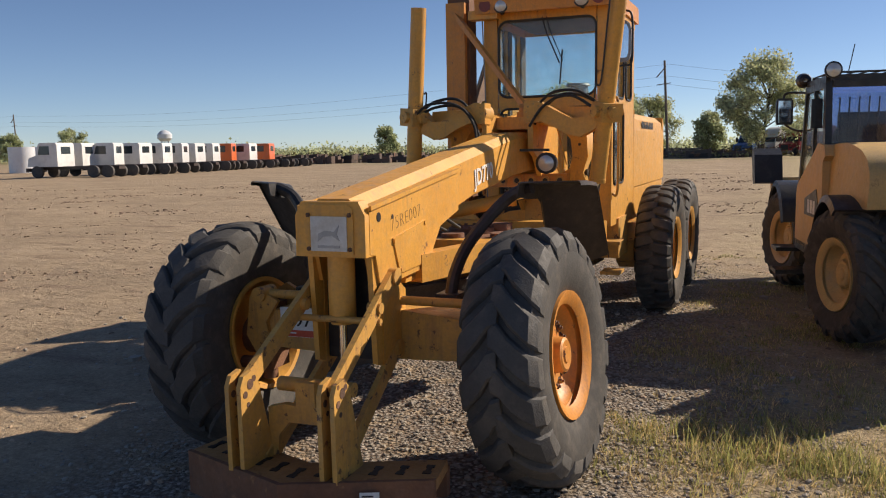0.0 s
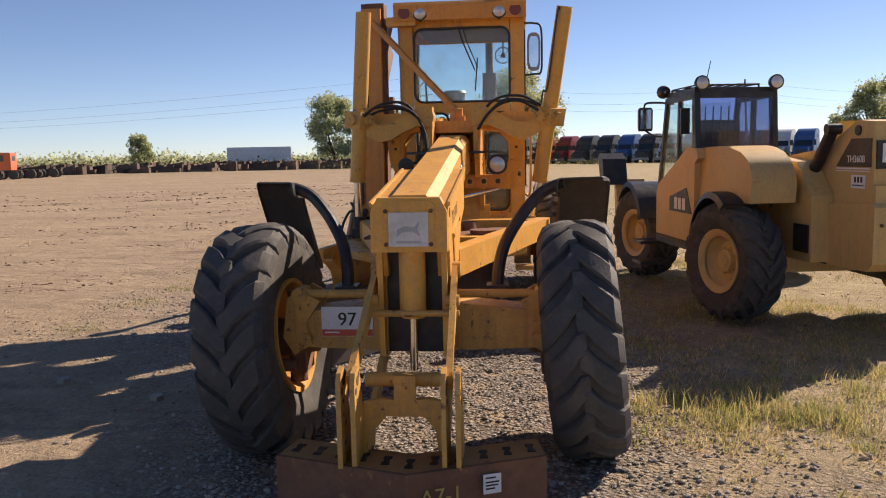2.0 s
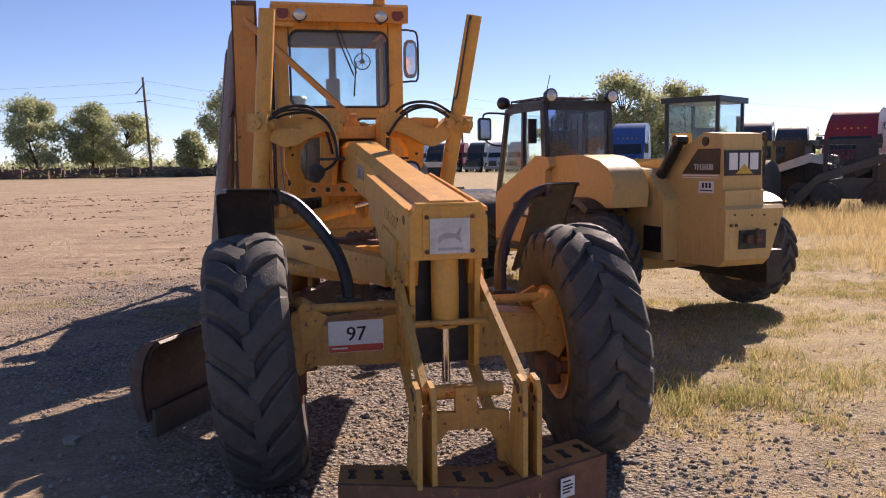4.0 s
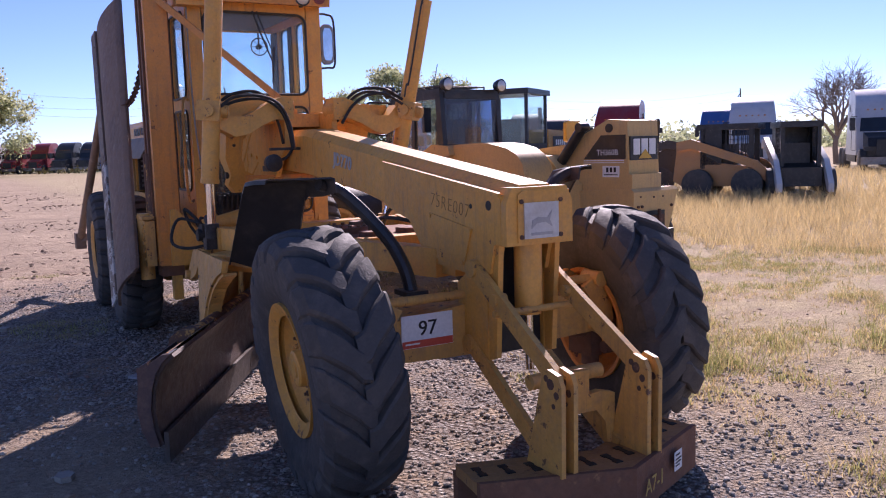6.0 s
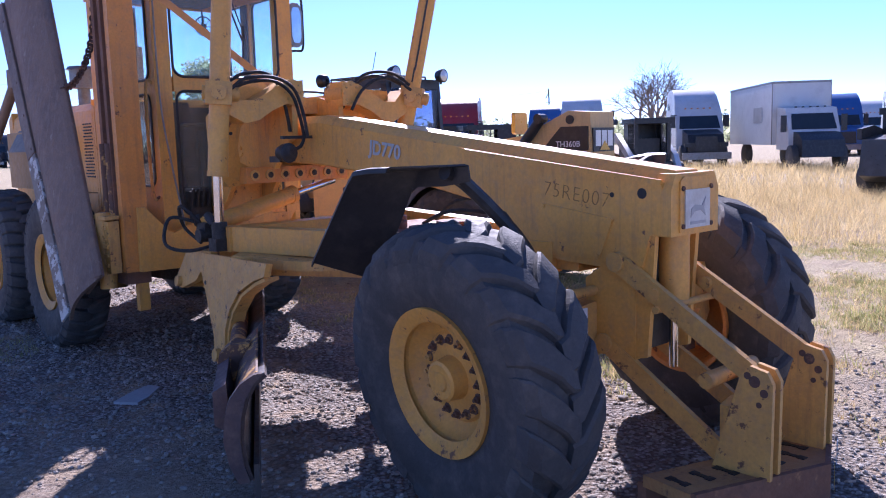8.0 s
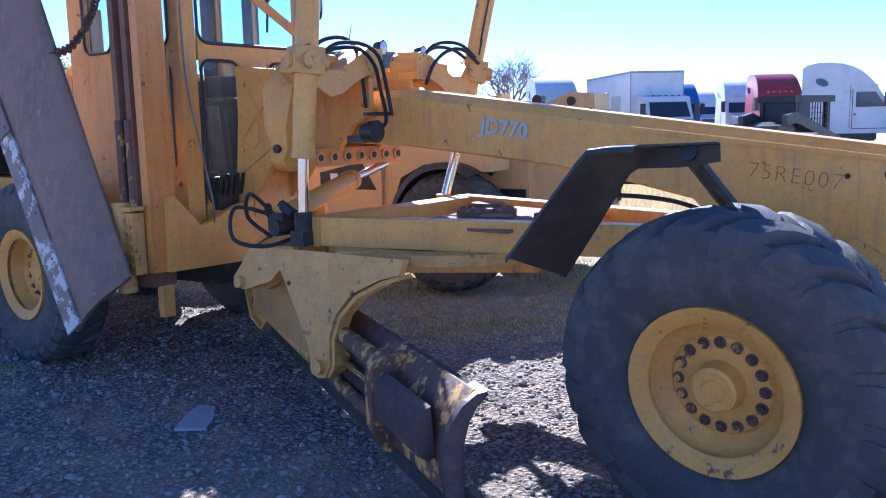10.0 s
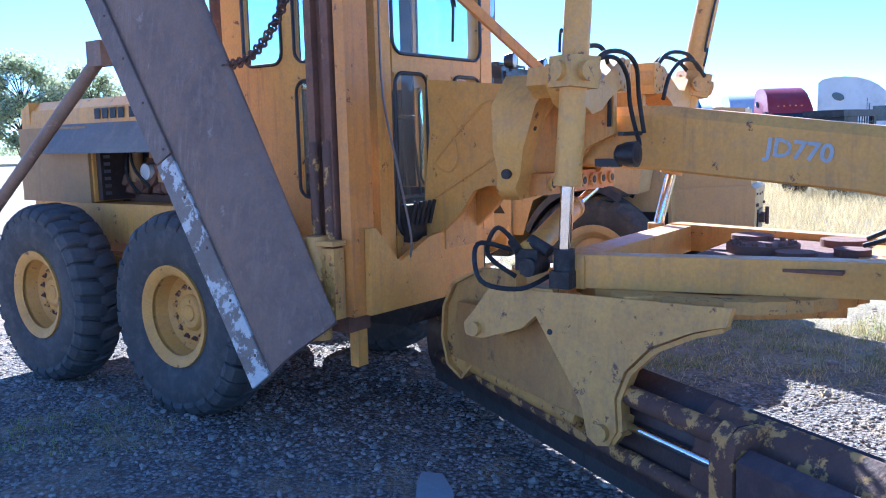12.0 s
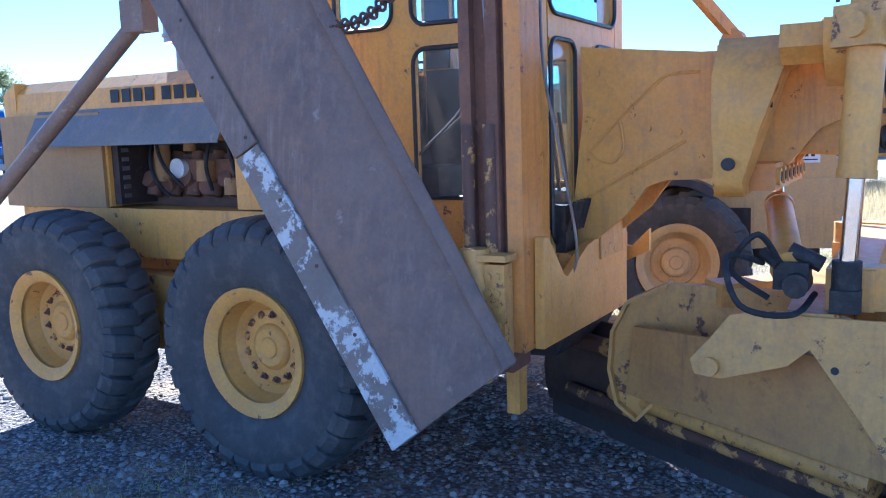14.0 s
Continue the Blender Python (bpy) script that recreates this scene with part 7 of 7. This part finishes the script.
def work_truck(color, long=True):
    """A cab-and-chassis truck with a bare frame; it heads along -x."""
    t = thing("chassis_truck", (0, 0, 0), f"{color[0]} cab truck with a bare dark frame", "truck", "row of bare cab trucks")
    bm = nb()
    box(bm, (-1.0, -0.42, 0.62), (6.0, 0.42, 0.86))
    box(bm, (-1.25, -1.1, 0.45), (-1.0, 1.1, 0.75))
    part("frame", bm, BRN, t, bevel=0.02)
    bm = nb()
    prism(bm, ((-1.1, 0.85), (-1.0, 1.5), (-0.35, 1.72), (-0.15, 2.55), (0.0, 2.65), (1.3, 2.65), (1.4, 2.5), (1.4, 0.85)), "y", -1.1, 1.1)
    c = part("cab_body", bm, paint(*color), t, bevel=0.06, seg=2)
    bm = nb()
    for y in (-1.105, 1.105):
        prism(bm, ((-0.2, 1.75), (-0.05, 2.4), (0.75, 2.4), (0.75, 1.75)), "y", y - 0.004, y + 0.004)
    prism(bm, ((-0.9, 1.72), (0.9, 1.72), (0.85, 2.42), (-0.85, 2.42)), "x", -0.004, 0.004, pose(-0.27, 0, 0) @ pose(0, 0, 1.72, 0, 13, 0) @ pose(0, 0, -1.72))
    box(bm, (1.398, -0.6, 1.8), (1.406, 0.6, 2.35))
    pieces("cab_window", bm, DGLASS, c)
    for x, ys in ((-0.35, (-0.98, 0.98)), (4.2, (-0.9, 0.9)), (5.4, (-0.9, 0.9))):
        for y in ys:
            bm = nb()
            simple_wheel(bm, (x, y, 0.46), 0.46, 0.28, (0, 1, 0))
            part("wheel", bm, RUB, t)
    return t


row = work_truck(("white_cab", (0.78, 0.77, 0.74)))
orange = work_truck(("orange_cab", (0.75, 0.16, 0.03)))
spots = [(-46.3, 72), (-45.0, 75), (-43.3, 76), (-41.6, 79), (-40.3, 82), (-39.2, 85), (-38.2, 88), (-37.2, 91), (-36.1, 94), (-34.8, 97), (-33.6, 100)]
for k, (az, d) in enumerate(spots):
    x, y, _ = polar(*P0, az, d)
    src = orange if k in (8, 10) else row
    place(src, x, y, 12 + 5 * (k % 3)) if (k == 0 or (k == 8)) else copy_thing(src, pose(x, y, 0, 0, 0, 12 + 5 * (k % 3)))


def semi(color, label, nose=None):
    """A highway tractor that heads along -y."""
    t = thing("semi_truck", (0, 0, 0), label, "semi truck", "parked highway trucks")
    pm = paint(*color)
    bm = nb()
    prism(bm, ((-3.1, 0.55), (-3.15, 1.15), (-2.9, 1.55), (-1.5, 1.80), (-1.5, 0.55)), "x", -0.85, 0.85)
    part("engine_hood", bm, nose or pm, t, bevel=0.10, seg=3)
    bm = nb()
    prism(bm, ((-1.5, 0.75), (-1.5, 1.80), (-1.2, 2.30), (-0.98, 2.66), (-0.85, 2.86), (-0.62, 3.16), (-0.30, 3.46), (0.08, 3.68), (0.5, 3.82), (1.0, 3.89), (1.55, 3.88), (1.95, 3.80), (2.13, 3.66), (2.15, 0.75)), "x", -1.15, 1.15)
    for v in bm.verts:
        v.co.x *= 1 - 0.10 * max(0, v.co.z - 2.7)
    c = part("sleeper_cab", bm, pm, t, bevel=0.20, seg=4)
    bm = nb()
    prism(bm, ((-1.0, 1.85), (1.0, 1.85), (0.92, 2.6), (-0.92, 2.6)), "y", -0.005, 0.005, pose(0, -1.50, 0) @ pose(0, 0, 1.85, -33) @ pose(0, 0, -1.85))
    for x in (-1.155, 1.155):
        prism(bm, ((-1.3, 1.9), (-0.85, 2.55), (-0.1, 2.55), (-0.1, 1.9)), "x", x - 0.004, x + 0.004)
    pieces("cab_window", bm, DGLASS, c)
    bm = nb()
    for x in (-1, 1):
        ring = [(1.30 + 0.24 * math.cos(a) + 0.10 * math.sin(a), 3.02 + 0.19 * math.sin(a)) for a in [k * 0.5236 for k in range(12)]]
        prism(bm, ring, "x", 1.10 * x, 1.128 * x)
    pieces("sleeper_window", bm, DGLASS, c, bevel=0.01)
    bm = nb()
    for x in (-1.153, 1.153):
        for a, b in (((-1.36, 0.95), (-1.33, 1.85)), ((0.02, 0.95), (0.05, 2.68)), ((-1.33, 0.95), (0.02, 0.98)), ((0.12, 1.0), (0.14, 2.9)), ((-0.12, 1.55), (-0.02, 1.62))):
            box(bm, (x - 0.003, *a), (x + 0.003, *b))
    pieces("door_seam", bm, CATD, c)
    bm = nb()
    for x in (-1, 1):
        box(bm, (1.18 * x, -1.32, 1.95), (1.42 * x, -1.22, 2.50))
        box(bm, (1.10 * x, -1.28, 2.52), (1.40 * x, -1.25, 2.56))
    pieces("side_mirror", bm, CATD, c, bevel=0.03)
    bm = nb()
    for k in range(5):
        box(bm, (-0.6 + 0.3 * k - 0.04, -0.90, 2.83), (-0.6 + 0.3 * k + 0.04, -0.80, 2.89))
    pieces("roof_marker", bm, AMBER, c)
    bm = nb()
    for x in (-1.1, 1.02):
        box(bm, (x, -0.9, 0.42), (x + 0.08, 2.1, 0.80))
    pieces("side_skirt", bm, CATD, t)
    bm = nb()
    prism(bm, ((-0.55, 0.75), (0.55, 0.75), (0.5, 1.45), (-0.5, 1.45)), "y", -3.19, -3.08)
    part("grille", bm, CATD, t)
    bm = nb()
    box(bm, (-1.15, -3.3, 0.35), (1.15, -3.1, 0.68))
    part("bumper", bm, STEEL, t, bevel=0.05)
    bm = nb()
    for x in (-0.85, 0.85):
        box(bm, (x - 0.18, -3.16, 0.95), (x + 0.18, -3.02, 1.15))
        box(bm, (x * 1.55 - 0.1, -1.5, 1.9), (x * 1.55 + 0.1, -1.4, 2.5))
    pieces("lamp", bm, CATD, t, bevel=0.03)
    bm = nb()
    box(bm, (-0.45, 2.0, 0.65), (0.45, 5.2, 0.95))
    part("frame", bm, CATD, t)
    for y in (-2.2, 3.4, 4.6):
        for x in (-0.95, 0.95):
            bm = nb()
            simple_wheel(bm, (x, y, 0.52), 0.52, 0.34, (1, 0, 0))
            part("wheel", bm, RUB, t)
    return t


SW = semi(("semi_white", (0.66, 0.66, 0.66)), "white highway tractor with a high sleeper cab")
SB = semi(("semi_blue", (0.05, 0.13, 0.35)), "dark blue highway tractor with a high sleeper cab")
SR = semi(("semi_red", (0.30, 0.03, 0.035)), "dark red highway tractor with a high sleeper cab")
SK = semi(("semi_dark", (0.05, 0.05, 0.055)), "black highway tractor with a high sleeper cab")
SD = semi(("semi_white", (0.66, 0.66, 0.66)), "white highway tractor with a stripped black nose", CATD)
used = set()


def put(src, ox, oy, az, d, rot):
    x, y, _ = polar(ox, oy, az, d)
    if src.name in used:
        return copy_thing(src, pose(x, y, 0, 0, 0, rot))
    used.add(src.name)
    return place(src, x, y, rot)


for k in range(15):
    az = 0.0 + 1.35 * k
    put((SB, SW, SR, SR, SK, SK, SB, SK, SW, SB, SK, SR, SK, SW, SB)[k], P3[0], P3[1], az - 0.6, 128 - 1.2 * k, -30)
put(SB, *P13, 32.0, 54, -35)
put(SR, *P6, 41.8, 46, -50)
put(SB, *P6, 47.9, 60, -50)
put(SD, *P6, 57.1, 46, -48)
put(SW, *P9, 78.4, 43, 8)
put(SW, *P9, 72.0, 58, -60)
put(SR, *P9, 74.0, 50, -60)
put(SW, *P9, 69.8, 78, -60)
put(SK, *P3, 33.0, 60, -40)
put(SB, *P3, 27.0, 115, -40)
put(SK, *P6, 37.5, 70, -40)
put(SB, *P6, 66.0, 60, -60)
put(SW, *P6, 50.0, 48, -50)


def box_truck():
    t = thing("box_truck", (0, 0, 0), "white box truck with a damaged black nose", "box truck")
    bm = nb()
    box(bm, (-1.25, -0.3, 1.0), (1.25, 7.0, 3.75))
    b = part("cargo_box", bm, paint("box_white", (0.66, 0.66, 0.65)), t, bevel=0.04)
    bm = nb()
    box(bm, (-1.256, 1.2, 2.0), (-1.25, 2.6, 2.7))
    part("faded_sign", bm, GREYP, b)
    bm = nb()
    for x in (-1.262, 1.232):
        box(bm, (x, -0.31, 3.66), (x + 0.03, 7.0, 3.76))
        box(bm, (x, -0.312, 1.0), (x + 0.03, -0.25, 3.66))
    box(bm, (-1.232, -0.312, 3.66), (1.232, -0.28, 3.76))
    pieces("box_trim", bm, STEEL, b)
    bm = nb()
    for k in range(5):
        box(bm, (-0.64 + 0.3 * k, -1.46, 2.57), (-0.56 + 0.3 * k, -1.38, 2.62))
    pieces("roof_marker", bm, CATD, t)
    bm = nb()
    for x in (-1, 1):
        box(bm, (1.12 * x, -1.95, 1.55), (1.34 * x, -1.85, 2.25))
    pieces("side_mirror", bm, CATD, t, bevel=0.03)
    bm = nb()
    prism(bm, ((-2.0, 0.8), (-2.0, 1.6), (-1.5, 2.55), (-0.35, 2.65), (-0.35, 0.8)), "x", -1.05, 1.05)
    c = part("cab_body", bm, paint("box_white", (0.66, 0.66, 0.65)), t, bevel=0.10, seg=2)
    bm = nb()
    prism(bm, ((-0.92, 1.65), (0.92, 1.65), (0.85, 2.4), (-0.85, 2.4)), "y", -0.005, 0.005, pose(0, -2.01, 0) @ pose(0, 0, 1.65, -28) @ pose(0, 0, -1.65))
    part("windshield", bm, DGLASS, c)
    bm = nb()
    prism(bm, ((-3.2, 0.5), (-3.1, 1.2), (-2.6, 1.5), (-1.95, 1.55), (-1.95, 0.5)), "x", -0.85, 0.85)
    part("broken_nose", bm, CATD, t, bevel=0.10)
    for y in (-2.3, 4.8):
        for x in (-0.95, 0.95):
            bm = nb()
            simple_wheel(bm, (x, y, 0.5), 0.5, 0.34, (1, 0, 0))
            part("wheel", bm, RUB, t)
    return t


x, y, _ = polar(*P9, 66.6, 41)
place(box_truck(), x, y, -47)


def skid_loader(color, label, trunk=None):
    """A compact loader that heads along -y."""
    t = thing("skid_loader", (0, 0, 0), label, "skid loader", "compact loaders in the dry grass")
    bm = nb()
    prism(bm, ((-1.0, 0.35), (-1.0, 0.85), (0.2, 1.0), (0.9, 1.45), (1.35, 1.35), (1.45, 0.5), (1.2, 0.35)), "x", -0.5, 0.5)
    part("body", bm, trunk or paint(*color), t, bevel=0.06, seg=2)
    bm = nb()
    for x in (-0.5, 0.42):
        for y in (-0.75, 0.55):
            box(bm, (x, y, 0.85), (x + 0.10, y + 0.13, 1.98))
    box(bm, (-0.54, -0.88, 1.92), (0.54, 0.78, 2.08))
    box(bm, (-0.50, 0.10, 0.95), (-0.46, 0.60, 1.92))
    box(bm, (0.46, 0.10, 0.95), (0.50, 0.60, 1.92))
    for k in range(6):
        for x in (-0.49, 0.47):
            box(bm, (x, -0.60 + 0.115 * k, 1.0), (x + 0.02, -0.58 + 0.115 * k, 1.92))
    for k in range(6):
        for x in (-0.488, 0.472):
            box(bm, (x, -0.62, 1.08 + 0.14 * k), (x + 0.016, 0.1, 1.095 + 0.14 * k))
    box(bm, (-0.46, 0.60, 0.95), (0.46, 0.64, 1.95))
    box(bm, (-0.35, -0.2, 0.8), (0.35, 0.35, 1.5))
    pieces("cage_bar", bm, CATD, t, "black operator cage", bevel=0.015)
    for s in (-1, 1):
        bm = nb()
        prism(bm, ((1.30, 1.35), (1.30, 1.60), (0.9, 1.68), (-0.9, 1.05), (-1.5, 0.45), (-1.5, 0.22), (-1.3, 0.25), (-0.8, 0.85), (0.9, 1.42)), "x", 0.56 * s, 0.70 * s)
        part("lift_arm", bm, paint(*color), t, bevel=0.02)
        for y in (-0.65, 0.70):
            bm = nb()
            simple_wheel(bm, (0.72 * s, y, 0.42), 0.42, 0.3, (1, 0, 0))
            part("wheel", bm, RUB, t)
    if trunk:
        return t
    bm = nb()
    prism(bm, ((-1.5, 0.1), (-2.2, 0.1), (-2.2, 0.14), (-1.65, 0.2), (-1.6, 0.6), (-1.5, 0.6)), "x", -0.85, 0.85)
    part("bucket", bm, CATD, t, bevel=0.02)
    return t


a1 = skid_loader(("loader_tan", (0.50, 0.25, 0.08)), "tan and black skid loader in dry grass")
a2 = skid_loader(("loader_white", (0.70, 0.70, 0.68)), "black skid loader with white arms in dry grass", CATD)
a3 = skid_loader(("loader_black", (0.06, 0.055, 0.05)), "black track loader in dry grass")
for o, az, d, rot in ((a1, 49.0, 25.5, 30), (a2, 52.9, 25.5, -42)):
    x, y, _ = polar(*P6, az, d)
    place(o, x, y, rot)
x, y, _ = polar(*P9, 74.6, 23.5)
place(a3, x, y, 70)
copy_thing(a3, pose(16.6, 17.0, 0, 0, 0, 232))
copy_thing(a2, pose(15.6, 18.6, 0, 0, 0, 215))


def wheel_loader():
    t = thing("wheel_loader", (0, 0, 0), "tan wheel loader with a tall dark glass cab", "wheel loader")
    bm = nb()
    prism(bm, ((-3.2, 0.9), (-3.3, 1.7), (-3.0, 2.05), (-1.0, 2.1), (-1.0, 0.9)), "y", -0.75, 0.75)
    b = part("engine_hood", bm, paint("loader_yellow", (0.52, 0.30, 0.06)), t, bevel=0.08, seg=2)
    bm = nb()
    for y in (-0.756, 0.756):
        box(bm, (-2.9, y - 0.003, 1.55), (-1.4, y + 0.003, 1.9))
    pieces("name_panel", bm, CATD, b)
    bm = nb()
    for y in (-0.760, 0.760):
        for k in range(5):
            box(bm, (-2.6 + 0.2 * k, y - 0.002, 1.64), (-2.46 + 0.2 * k, y + 0.002, 1.80))
    pieces("name_decal", bm, WHITEF, b)
    bm = nb()
    box(bm, (-1.0, -0.9, 0.8), (1.2, 0.9, 1.35))
    box(bm, (1.2, -0.5, 0.8), (3.0, 0.5, 1.6))
    part("frame", bm, paint("loader_yellow", (0.52, 0.30, 0.06)), t, bevel=0.05)
    bm = nb()
    for x in (-0.9, 0.7):
        for y in (-0.75, 0.67):
            box(bm, (x, y, 1.35), (x + 0.09, y + 0.08, 3.1))
    box(bm, (-1.0, -0.82, 3.05), (0.9, 0.82, 3.2))
    box(bm, (-0.9, -0.75, 1.35), (0.79, 0.75, 1.7))
    box(bm, (-0.4, -0.3, 1.7), (0.1, 0.3, 2.4))
    c = pieces("cab", bm, CATD, t, bevel=0.03)
    bm = nb()
    box(bm, (-0.87, -0.72, 1.7), (-0.865, 0.72, 3.05))
    box(bm, (0.75, -0.72, 1.7), (0.755, 0.72, 3.05))
    box(bm, (-0.86, -0.72, 1.7), (0.74, -0.715, 3.05))
    box(bm, (-0.86, 0.715, 1.7), (0.74, 0.72, 3.05))
    g = part("cab_glass", bm, GLS, c)
    g.visible_shadow = False
    for x in (-1.9, 1.7):
        for y in (-0.95, 0.95):
            bm = nb()
            simple_wheel(bm, (x, y, 0.75), 0.75, 0.5, (0, 1, 0))
            part("wheel", bm, RUB, t)
    bm = nb()
    cyl(bm, (-1.6, 0.3, 2.1), (-1.6, 0.3, 2.75), 0.06, 12)
    part("exhaust", bm, CATD, t)
    return t


place(wheel_loader(), 11.4, 16.4, 215)

# trailer, poles, water tower, fence
bm = nb()
box(bm, (-5.2, -1.2, 1.0), (5.2, 1.2, 3.7))
tr = thing("cargo_trailer", (0, 0, 0), "plain white box trailer at the far edge of the yard", "trailer")
bx = part("box", bm, paint("trailer_white", (0.82, 0.83, 0.85)), tr, bevel=0.04)
bm = nb()
box(bm, (-4.8, -0.5, 0.0), (4.8, 0.5, 1.0))
part("underframe", bm, CATD, tr)
x, y, _ = polar(*P3, -17.0, 146)
place(tr, x, y, 12, -0.3)
WOOD = mat("grey_wood", (0.20, 0.16, 0.12), 0.85, scale=2)
poles = []


def power_pole(hgt, leanx=0.0):
    t = thing("power_pole", (0, 0, 0), "old wooden power pole with a short arm", "power pole", "power poles")
    bm = nb()
    cyl(bm, (0, 0, 0), (leanx, 0, hgt), 0.22, 8, 0.14)
    part("pole", bm, WOOD, t)
    bm = nb()
    bar(bm, (leanx - 1.0, 0, hgt - 2.2), (leanx + 0.2, 0, hgt - 0.8), 0.14, 0.14)
    bar(bm, (leanx - 0.9, 0, hgt - 3.2), (leanx + 0.9, 0, hgt - 3.0), 0.1, 0.1)
    part("cross_arm", bm, WOOD, t)
    return t


x, y, _ = polar(*P0, -6.8 + 0.1, 120)
pp = place(power_pole(13.0, -0.6), x, y, 0)
for az, d in ((-48, 260), (14, 150), (30, 170), (48, 200)):
    x2, y2, _ = polar(*P0, az, d)
    copy_thing(pp, pose(x2, y2, 0))
tops = [Vector((*polar(*P0, az, d)[:2], 12.5)) for az, d in ((-70, 330), (-48, 260), (-6.7, 120), (14, 150), (30, 170), (48, 200))]
for dz in (0.0, -1.6, -2.7):
    for a, b in zip(tops, tops[1:]):
        bm = nb()
        pts = [a.lerp(b, k / 12) + Vector((0, 0, dz - 2.2 * math.sin(math.pi * k / 12))) for k in range(13)]
        tube(bm, pts, 0.016, 4)
        tagged(part("power_line", bm, STEEL), "thin sagging overhead power line between poles", "cable", "power lines")
bm = nb()
wt = thing("water_tower", (0, 0, 0), "white water tower on the horizon", "water tower")
lathe(bm, [(20, 0.1), (20.2, 4.5), (23, 7.2), (27, 7.2), (30, 4.5), (31.5, 0.1)], pose(0, 0, 0, 0, -90, 0), 20)
part("tank", bm, paint("tower_white", (0.75, 0.77, 0.80)), wt)
for x, y in ((-4.5, 0), (4.5, 0), (0, 4.5), (0, -4.5), (0, 0)):
    bm = nb()
    cyl(bm, (x, y, 0), (x, y, 21.5), 0.5, 6)
    part("leg", bm, paint("tower_white", (0.75, 0.77, 0.80)), wt)
x, y, _ = polar(*P0, -39.5, 900)
place(wt, x, y, 0, -6)
fe_ = thing("pallet_fence", (0, 0, 0), "stack of weathered wooden pallet boards", "fence")
for k in range(5):
    bm = nb()
    box(bm, (-2.2, -0.05, 0.1 + 0.25 * k), (2.2, 0.05, 0.25 + 0.25 * k))
    part("board", bm, WOOD, fe_)
for xx in (-2.0, 0.0, 2.0):
    bm = nb()
    box(bm, (xx - 0.06, 0.05, 0), (xx + 0.06, 0.15, 1.35))
    part("post", bm, WOOD, fe_)
x, y, _ = polar(*P0, -5.6, 112)
place(fe_, x, y, 20)
for k, (az, d, hgt) in enumerate(((-47.8, 96, 2.6), (-46.6, 99, 2.6))):
    bm = nb()
    x, y, _ = polar(*P0, az, d)
    cyl(bm, (x, y, 0), (x, y, hgt), 1.25, 20)
    tagged(part("storage_tank", bm, paint("tower_white", (0.75, 0.77, 0.80)), None, "", bevel=0.1), "white upright plastic storage tank in weeds", "tank", "white tanks")
